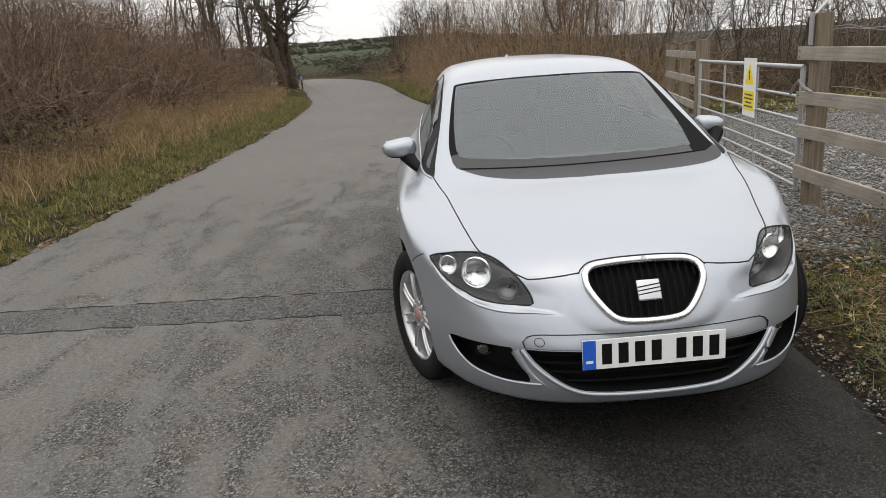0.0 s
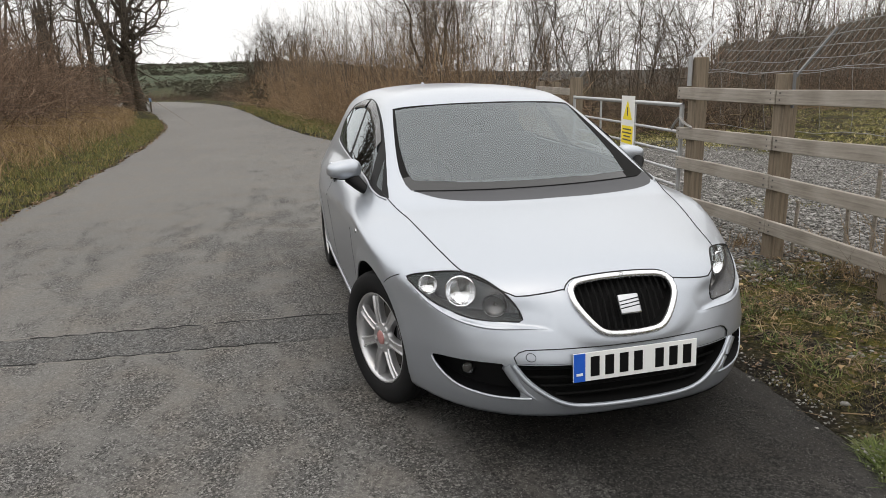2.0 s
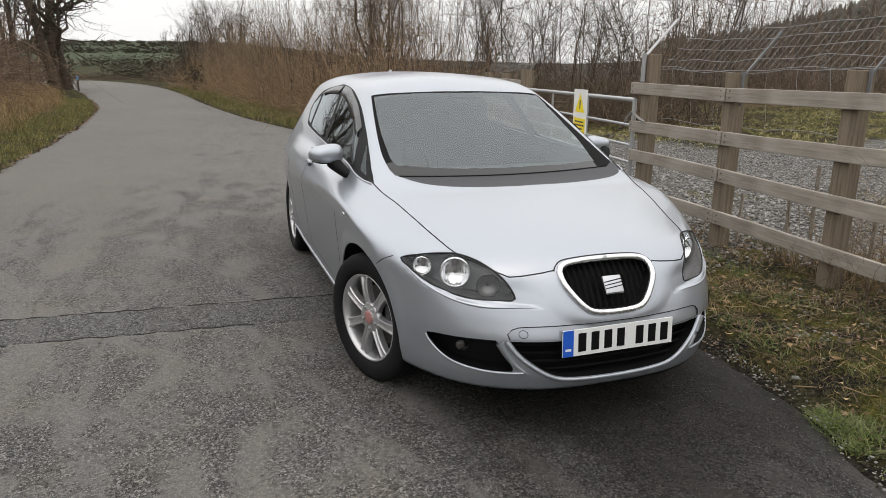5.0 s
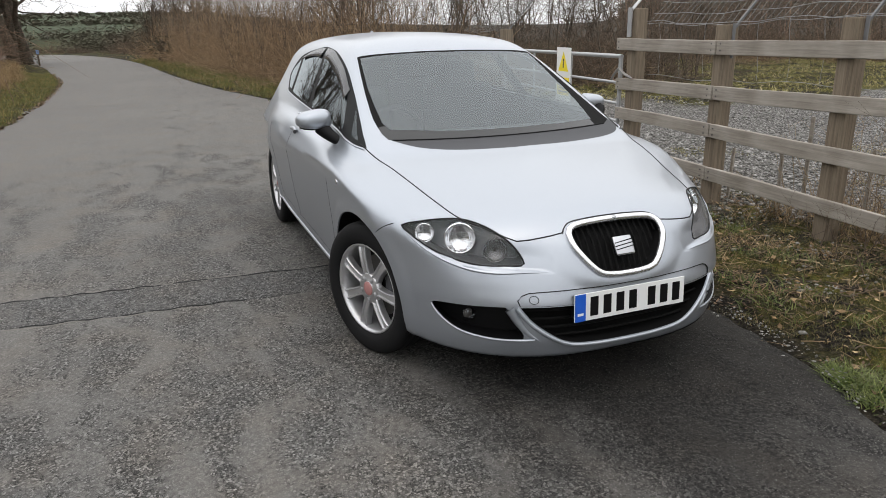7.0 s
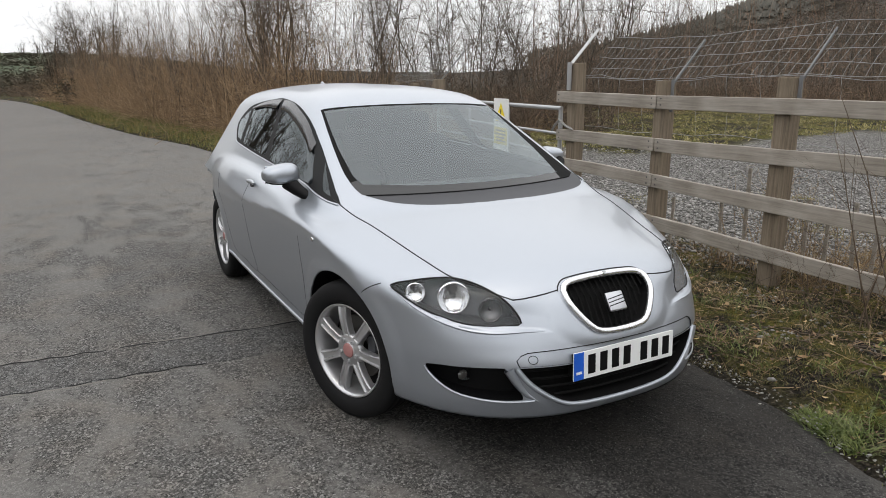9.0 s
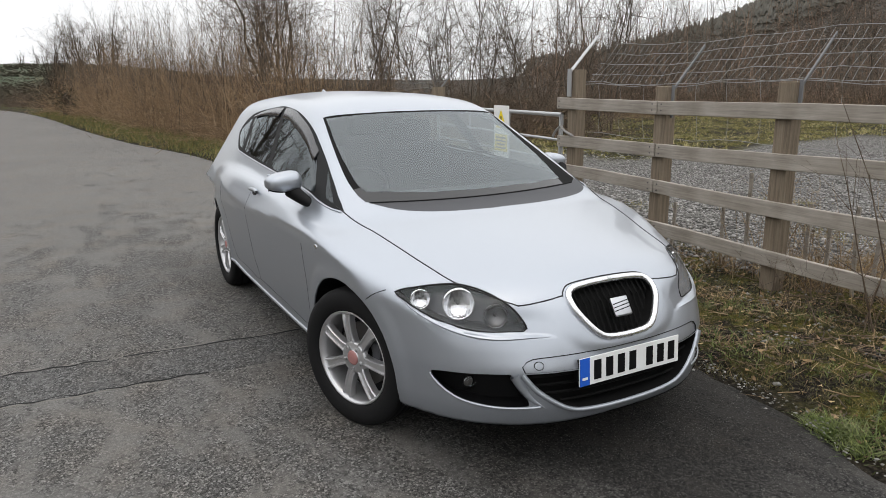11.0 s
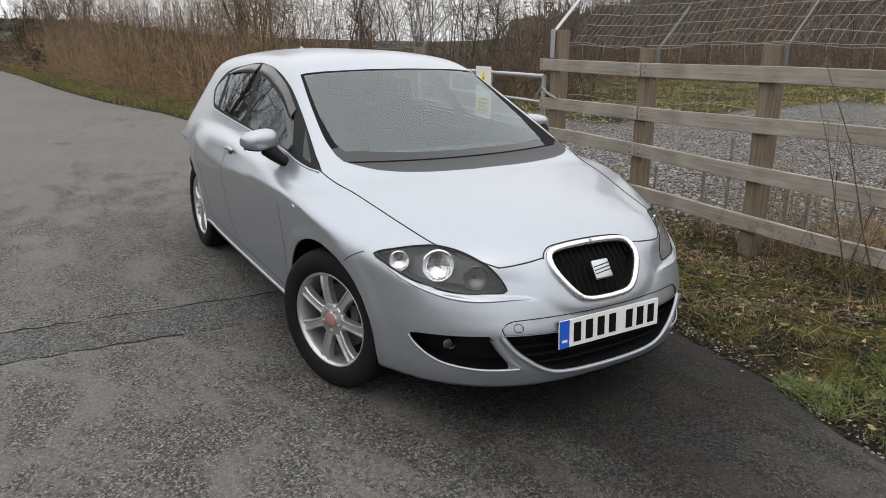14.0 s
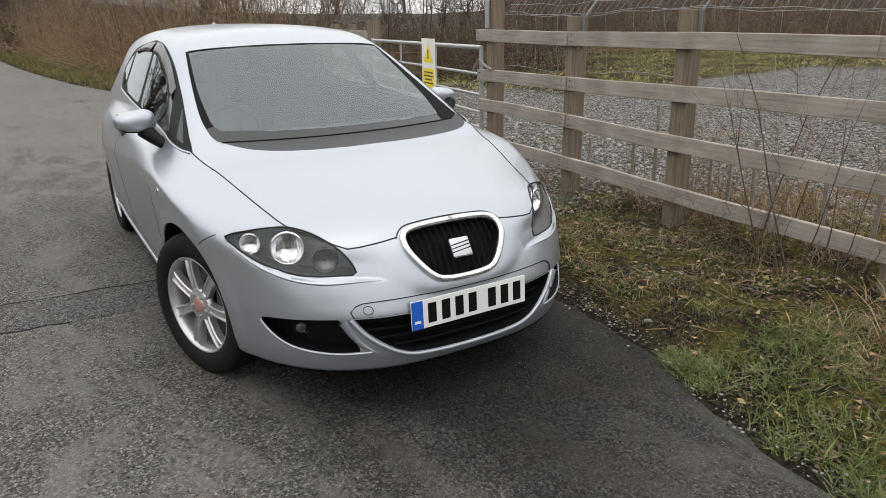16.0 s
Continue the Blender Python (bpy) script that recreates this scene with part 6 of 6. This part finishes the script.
tree("roadside_tree", 5, (-8.2, 43.0), 11.5, 5, "tall bare many-stemmed tree with ivy at its foot", girth=0.26, lean=(0.04, 0))
tree("roadside_tree", 6, (-10.6, 40.5), 10.0, 3, "tall bare tree standing in brush beside the lane", ivy=False, girth=0.13)
for k, (x, y, h) in enumerate(((-1.2, 55.0, 4.6), (0.6, 52.0, 5.0), (2.2, 50.0, 5.2))):
    tree("hedge_tree", 70 + k, (x, y), h, 6, "rounded bare hedgerow tree above the bend", ivy=False, girth=0.101)
tree("hedge_tree", 9, (6.2, 24.0), 6.2, 7, "dense bare multi-stemmed tree rising from the hedge", ivy=False, girth=0.05)
tree("hedge_tree", 10, (4.6, 19.5), 5.6, 7, "dense bare multi-stemmed tree rising from the hedge", ivy=False, girth=0.045)

# ivy stump at the lane's edge
r = np.random.default_rng(77)
stump = tagged(new("ivy_stump"), "old stump smothered in dark ivy at the lane's edge", "stump")
stump.matrix_world = pose(-0.9, 38.2, float(ground_height(-0.9, 38.2)))
v, f = tubes(np.array([[(0, 0, -0.1), (0.05, 0, 0.4), (0.0, 0.05, 0.8), (0.15, 0, 1.05)]]), np.array([[0.26, 0.2, 0.19, 0.12]]), 9)
o = new("trunk", quick_mesh("trunk", v, f, M_BARK, True))
o.parent = stump
q = r.normal(0, 1, (900, 3)) * [0.30, 0.26, 0.34] + [0.05, 0, 0.66]
quad = r.normal(0, 1, (900, 4, 3)) * 0.35 + np.array([(-1, 0, 0), (0, -0.8, 0.2), (1, 0, 0), (0, 0.8, -0.2)])
o = new("ivy", quick_mesh("ivy", (q[:, None] + quad * 0.045).reshape(-1, 3), np.arange(3600).reshape(-1, 4), M_IVY))
o.parent = stump

# blue-white marker by the tree
marker = tagged(new("lane_marker"), "small dark marker post with a pale blue top beside the tree", "marker post")
marker.matrix_world = pose(-6.9, 40.0, float(ground_height(-6.9, 40.0)))
b = bmesh.new()
box(b, (0, 0, 0.4), (0.09, 0.06, 0.9), 0.01)
part("post", b, M_BARK, marker)
b = bmesh.new()
box(b, (0, -0.036, 0.72), (0.13, 0.012, 0.2), 0.004)
part("disc", b, material("marker_blue", 0.5, 0, (0.18, 0.30, 0.52)), marker, "pale blue plate")

# ---- far off: hedge at the bend, field hedges, woods ----
def strip(rng, n, pts, width):
    pts = np.asarray(pts, float)
    s = np.concatenate([[0], np.cumsum(np.linalg.norm(np.diff(pts, axis=0), axis=1))])
    q = rng.random(n) * s[-1]
    x = np.interp(q, s, pts[:, 0]) + rng.normal(0, width, n)
    y = np.interp(q, s, pts[:, 1]) + rng.normal(0, width, n)
    return np.stack([x, y, ground_height(x, y) - 0.05], -1)


shrubs("bend_hedge", 51, strip(rng, 120, [(1.0, 49), (-2.0, 58), (-5.5, 66), (-12, 74), (-22, 80), (-40, 84)], 0.7), 0.95, 22, 0.012, M_TWIG, "low trimmed brown hedge round the bend", fine=26, thin=0.009)
shrubs("bend_hedge", 52, strip(rng, 70, [(3.5, 50), (1.0, 62), (-3, 74)], 1.6), 2.0, 26, 0.014, M_TWIG, "bushy dark hedge behind the bend", fine=44, thin=0.009)
leafy("bend_bushes", 53, strip(rng, 70, [(4.5, 52), (1.5, 60), (-1, 72), (-8, 82)], 1.8), 1.6, 260, 0.07, M_COPSE, "dark green-brown bushes where the lane bends")
for k, (a0, a1, d, size, seed, n) in enumerate(((-20, 9, 120, 1.7, 61, 110), (-20, 6, 190, 2.0, 62, 130), (-24, 12, 300, 2.2, 63, 120), (-26, 14, 430, 1.6, 65, 90), (19, 29, 130, 2.6, 64, 30))):
    a = np.radians(np.linspace(a0, a1, 12))
    line = np.stack([d * np.sin(a), d * np.cos(a) * (1 + 0.05 * np.sin(a * 40))], -1)
    leafy("field_hedge", seed, strip(rng, int(n * 2.2), line, d * 0.03), size * 0.62, 46, 0.001 * d, M_COPSE, "distant dark field hedge with bushes")
for k, (a, d) in enumerate(((-1.4, 330), (-0.4, 335), (-8.5, 260), (25.0, 150), (24.2, 165), (26.6, 120), (23.4, 128), (28.2, 135))):
    x, y = d * math.sin(radians(a)), d * math.cos(radians(a))
    tree("field_tree", 170 + k, (x, y), 5.5 if k < 5 else 8.0, 3, "small bare tree on the far ridge", ivy=False, girth=0.2 if k < 3 else 0.099)


def far_wood(name, seed, n, d0, d1, a0, a1, h, label):
    """Conifers as stacked skirts of drooping branches, far off."""
    r = np.random.default_rng(seed)
    a, d = np.radians(a0 + (a1 - a0) * r.random(n)), d0 + (d1 - d0) * r.random(n)
    x, y = d * np.sin(a), d * np.cos(a)
    z = ground_height(x, y)
    hh = h * (0.6 + 0.7 * r.random(n))
    verts, faces, k = [], [], 0
    m = 7
    for tier in range(3):
        lo, hi, rad = 0.1 + 0.25 * tier, 0.5 + 0.25 * tier, 0.24 * (1 - tier * 0.27)
        t = np.linspace(0, 2 * np.pi, m + 1)[:-1]
        jag = 0.65 + 0.6 * r.random((n, m))
        ring = np.stack([x[:, None] + np.cos(t) * rad * hh[:, None] * jag, y[:, None] + np.sin(t) * rad * hh[:, None] * jag, z[:, None] + hh[:, None] * (lo + 0.08 * r.random((n, m)))], -1)
        top = np.stack([x, y, z + hh * min(hi, 1.0)], -1)
        verts.append(np.concatenate([ring, top[:, None]], 1).reshape(-1, 3))
        i = np.arange(n)[:, None] * (m + 1)
        j = np.arange(m)
        faces.append((np.stack([i + j, i + (j + 1) % m, np.broadcast_to(i + m, (n, m))], -1) + k).reshape(-1, 3))
        k += n * (m + 1)
    return tagged(new(name, quick_mesh(name, np.concatenate(verts), np.concatenate(faces), M_FIR)), label, "woodland", kind="stuff")


# distance haze is mixed into the needles' colour: lighter and bluer
M_FIR = twig_material("hazed_conifers", [(0.0, (0.042, 0.052, 0.052)), (1.0, (0.075, 0.088, 0.084))], 0.9)
far_wood("hillside_conifers", 71, 4600, 260, 800, 36, 82, 9.0, "dark conifer plantation on the hillside")
M_FARWOOD = twig_material("far_bare_wood", [(0.0, (0.085, 0.072, 0.064)), (0.6, (0.17, 0.138, 0.118)), (1.0, (0.27, 0.225, 0.19))], 0.95)
thicket("hillside_wood", 72, yard_back(rng, 420, 33, 62, 36, 78), 5.2, 0.14, 0.028, 9, 1.3, M_BRUSH, "red-brown bare saplings at the hill's foot", "woodland", fine=12, vary=0.8)
leafy("hillside_wood", 73, yard_back(rng, 700, 95, 300, 36, 80), 4.2, 70, 0.20, M_FARWOOD, "grey-brown bare wood on the upper hillside", "woodland")
thicket("hillside_wood", 74, yard_back(rng, 320, 40, 110, 30, 78), 4.2, 0.2, 0.045, 6, 1.6, M_TWIG, "thin bare trunks standing out of the hillside wood", "woodland", vary=0.9)

# ---- verge: grass, litter, stones ----
def verge_r(x, y):
    return (x > road_right(y) + 0.08 + 0.1 * np.sin(y * 5)) & ((y < 1.3 + 0.4 * np.sin(x * 4)) | (y > 8.5)) & (np.sin(x * 3.3 + 1.0) * np.sin(y * 2.9 + 0.6 * x) > -0.55)


def patchy(x, y, k=0.0):
    return np.sin(x * 4.1 + 1.3 * np.sin(y * 3.0)) * np.sin(y * 3.7 + 1.1 * x) + 0.45 * np.sin(x * 11 + y * 7) > k


near_r = tufts(rng, sprinkle(rng, 6500, 0.7, 2.7, -2.8, 2.0, lambda x, y: verge_r(x, y) & patchy(x, y, 0.05)), 14, 0.03)
blades("verge_grass", 81, near_r, 0.028, 0.0026, M_MOSS, "short mossy winter grass on the verge", lean=0.9)
lush = tufts(rng, sprinkle(rng, 620, 0.85, 2.4, -4.0, 1.4, lambda x, y: (x > road_right(y) + 0.14) & patchy(x + 1, y, 0.15)), 26, 0.05)
lush = np.concatenate([lush, tufts(rng, sprinkle(rng, 620, 0.75, 2.6, -3.4, -1.25, lambda x, y: (x > road_right(y) + 0.10) & patchy(x, y + 0.5, -0.35)), 40, 0.06)])
edge_y = rng.uniform(-3.6, -0.9, 420)
edge_x = road_right(edge_y) + 0.02 + np.abs(rng.normal(0, 0.07, 420))
edge = np.stack([edge_x, edge_y, ground_height(edge_x, edge_y)], -1)[patchy(edge_x * 0.6, edge_y * 1.4, -0.35)]
lush = np.concatenate([lush, tufts(rng, edge, 24, 0.03)])
blades("lush_grass", 82, lush, 0.052, 0.0034, M_LUSH, "green grass tufts near the tarmac's edge", lean=1.5)
dry = tufts(rng, np.concatenate([sprinkle(rng, 90, 1.7, 3.0, -3.2, -1.25), sprinkle(rng, 40, 2.45, 3.2, -2.2, 2.6)]), 34, 0.07)
blades("dead_grass", 83, dry, 0.17, 0.0028, M_STRAW, "pale dead grass tussocks by the fence", lean=1.2)
flat = tufts(rng, np.concatenate([sprinkle(rng, 32, 1.40, 1.95, -2.1, -1.15), sprinkle(rng, 30, 1.1, 2.3, -1.2, 0.6), sprinkle(rng, 20, 1.5, 2.3, -0.2, 1.3)]), 30, 0.06)
blades("flattened_grass", 107, flat, 0.045, 0.0028, M_STRAW, "flattened golden dead grass on the verge", lean=3.2)
left = tufts(rng, scatter(rng, 2900, 0, 30, road_left, (-1.9, -0.05)), 14, 0.09)
blades("bank_grass", 84, left, 0.095, 0.005, M_GRASS, "rough grass along the lane's bank", lean=0.7)
left2 = tufts(rng, np.concatenate([scatter(rng, 250, 0, 9, road_left, (-2.6, -1.2)), scatter(rng, 1150, 9, 40, road_left, (-3.6, -1.1))]), 22, 0.12)
blades("bank_dead_grass", 85, left2, 0.30, 0.0042, M_RUST, "pale dead grass on the bank", lean=0.9)
far_r = tufts(rng, scatter(rng, 1700, 10.5, 44, road_right, (0.05, 2.2)), 16, 0.10)
blades("verge_grass", 86, far_r, 0.15, 0.006, M_GRASS, "rough green grass under the roadside hedge", lean=0.7)
yardg = tufts(rng, sprinkle(rng, 10500, 5, 28, 2, 24, lambda x, y: (gravel_reach(x, y) < 0.4) & (np.hypot(x + 1.6, y + 2.8) < 31) & patchy(x * 0.45, y * 0.45, -0.35)), 10, 0.2)
blades("yard_grass", 87, yardg, 0.06, 0.011, M_FIELD, "yellow-green rough grass round the gravel yard", lean=2.2)
moss = tufts(rng, np.concatenate([sprinkle(rng, 30, x - r_, x + r_, y - r_, y + r_) for x, y, r_ in ((4.6, 1.2, 0.35), (5.6, 2.6, 0.4), (4.2, 3.4, 0.3), (3.6, -0.4, 0.3), (6.5, 0.6, 0.5))]), 22, 0.08)
blades("yard_moss", 88, moss, 0.03, 0.004, M_FIELD, "yellow-green moss patches in the yard's gravel", "moss", lean=0.9)
leaves("verge_litter", 91, sprinkle(rng, 8000, 0.75, 2.9, -2.8, 2.0, lambda x, y: (x > road_right(y) + 0.03) & ~patchy(x, y, 0.35)), 0.010, M_LITTER, "curled brown dead leaves on the verge")
leaves("edge_litter", 90, scatter(rng, 4200, -1, 30, road_left, (-0.45, 0.12)), 0.028, M_LITTER, "drift of rusty dead leaves at the lane's edge")
leaves("bank_litter", 92, scatter(rng, 3200, 0, 26, road_left, (-3.5, 0.05)), 0.035, M_LITTER, "curled brown dead leaves along the bank")
leaves("verge_leaves", 103, sprinkle(rng, 520, 0.8, 2.9, -2.9, 1.8, lambda x, y: x > road_right(y) + 0.10), 0.018, M_RUST, "pale tan fallen leaves on the verge")
def lying(name, seed, places, length, radius, mat, label, category):
    """Thin sticks and stalks lying on the ground."""
    r = np.random.default_rng(seed)
    n = len(places)
    a, ln = r.random(n) * 2 * np.pi, length * (0.4 + r.random(n))
    t = np.linspace(-0.5, 0.5, 4)
    p = places[:, None] + np.stack([np.cos(a)[:, None] * ln[:, None] * t, np.sin(a)[:, None] * ln[:, None] * t, np.full((n, 4), 0.012)], -1)
    p += r.normal(0, 0.05, (n, 4, 3)) * ln[:, None, None] * [1, 1, 0.5]
    return tagged(new(name, quick_mesh(name, *tubes(p, radius * (0.5 + r.random((n, 1))) * np.ones((1, 4)), 4), mat)), label, category, kind="stuff")


lying("fallen_twigs", 104, sprinkle(rng, 150, 0.85, 2.9, -2.9, 1.8, lambda x, y: x > road_right(y) + 0.12), 0.11, 0.0024, M_STRAW, "pale dead stalks lying on the verge", "twigs")
lying("fallen_twigs", 105, sprinkle(rng, 380, 0.85, 2.9, -2.9, 1.8, lambda x, y: x > road_right(y) + 0.12), 0.14, 0.003, M_TWIG, "dark bare twigs lying on the verge", "twigs")
stones("fence_foot_stones", 106, sprinkle(rng, 420, 1.7, 2.9, -1.0, 1.7, lambda x, y: (x > 1.9 + 0.3 * np.sin(y * 2.3)) & patchy(x * 1.1, y * 1.1, 0.1)), 0.016, M_STONE, "pale broken stones along the fence's foot")
edge_y = rng.uniform(-3.6, 2.4, 900)
edge_x = road_right(edge_y) + rng.normal(0.02, 0.045, 900)
stones("edge_chippings", 108, np.stack([edge_x, edge_y, np.maximum(ground_height(edge_x, edge_y), -0.004)], -1), 0.007, M_STONE, "loose grey chippings along the tarmac's edge")
stones("verge_stones", 93, sprinkle(rng, 600, 0.75, 2.8, -3.0, 2.2, lambda x, y: (x > road_right(y) + 0.02) & patchy(x + 2, y, 0.3)), 0.008, M_STONE, "pale loose chippings on the verge")
stones("fence_foot_gravel", 101, sprinkle(rng, 2200, 1.6, 2.9, -0.9, 1.6, lambda x, y: (x > 1.75 + 0.5 * np.sin(y * 2.3)) & patchy(x * 1.3, y * 1.3, 0.45)), 0.011, M_STONE, "grey gravel spilling under the fence")
stones("drive_gravel", 94, sprinkle(rng, 6500, 1.0, 3.4, 0.9, 8.5, lambda x, y: x > road_right(y) + 0.05), 0.018, M_STONE, "grey loose gravel in front of the gate")
stones("yard_gravel", 95, np.concatenate([sprinkle(rng, 6500, 2.7, 5.0, -1.5, 6.0, lambda x, y: y > 0.3 - np.clip(x - 3.0, 0, 9) * 0.9 + 0.3 * np.sin(x * 5)), sprinkle(rng, 4500, 5.0, 10.0, -1.5, 10.0, lambda x, y: np.hypot(x - 1, (y - 2) * 0.75) < 8.6)]), 0.023, M_STONE, "grey loose gravel in the fenced yard")
stones("edge_grit", 96, scatter(rng, 2600, -2.8, 3, road_right, (-0.10, 0.32)), 0.0055, M_STONE, "loose grit along the tarmac's broken edge")
for x, y, size in ((1.165, -0.71, 0.032), (1.55, -0.35, 0.02), (2.0, -1.5, 0.035), (1.75, 0.35, 0.05)):
    o = stones("verge_stone", int(x * 100), np.array([(x, y, float(ground_height(x, y)))]), size, M_STONE, "pale angular stone lying on the verge")
    del o["kind"]
    o["category"] = "stone"

# dead stalks along the fence's foot and a bare bramble beside it
for k, (y, h) in enumerate(((1.50, 0.46), (0.96, 0.52), (0.745, 0.80), (0.26, 0.62), (0.10, 0.55), (-0.117, 0.66), (-0.24, 0.5), (-0.62, 0.6), (-0.9, 0.52))):
    bm = bmesh.new()
    box(bm, (0, 0, h / 2 - 0.08), (0.016, 0.026, h + 0.16), 0.002)
    stake = part("wooden_stake", bm, M_WOOD)
    stake.matrix_world = pose(2.78 + 0.02 * math.sin(k * 5), y, 0, 2.0 * math.sin(k * 3.3), 2.5 * math.cos(k * 2.1), 8 * math.sin(k))
    tagged(stake, "thin grey wooden stake standing in gravel behind the fence", "stake", "stakes behind the fence")
shrubs("fence_bracken", 102, sprinkle(rng, 95, 2.65, 5.2, -2.4, 0.9, lambda x, y: y < 0.75 - (x - 2.6) * 0.35), 0.42, 22, 0.003, M_RUST, "rusty dead bracken behind the fence", "bracken", fine=30, droop=0.7)
thicket("bare_bramble", 98, sprinkle(rng, 9, 2.2, 2.38, -0.95, -0.45), 1.35, 0.34, 0.006, 8, 0.5, M_TWIG, "bare dark bramble growing against the fence", "bramble", fine=8, vary=0.8)
thicket("fence_weeds", 107, sprinkle(rng, 110, 2.6, 3.2, -1.6, 0.9), 0.55, 0.3, 0.003, 6, 0.16, M_STRAW, "dead weed stalks behind the fence", "weeds", fine=4, vary=0.9)
thicket("verge_weeds", 99, sprinkle(rng, 26, 2.1, 2.5, -1.2, 0.3), 0.3, 0.45, 0.004, 5, 0.16, M_TWIG, "brown dead weed stems under the fence", "weeds")
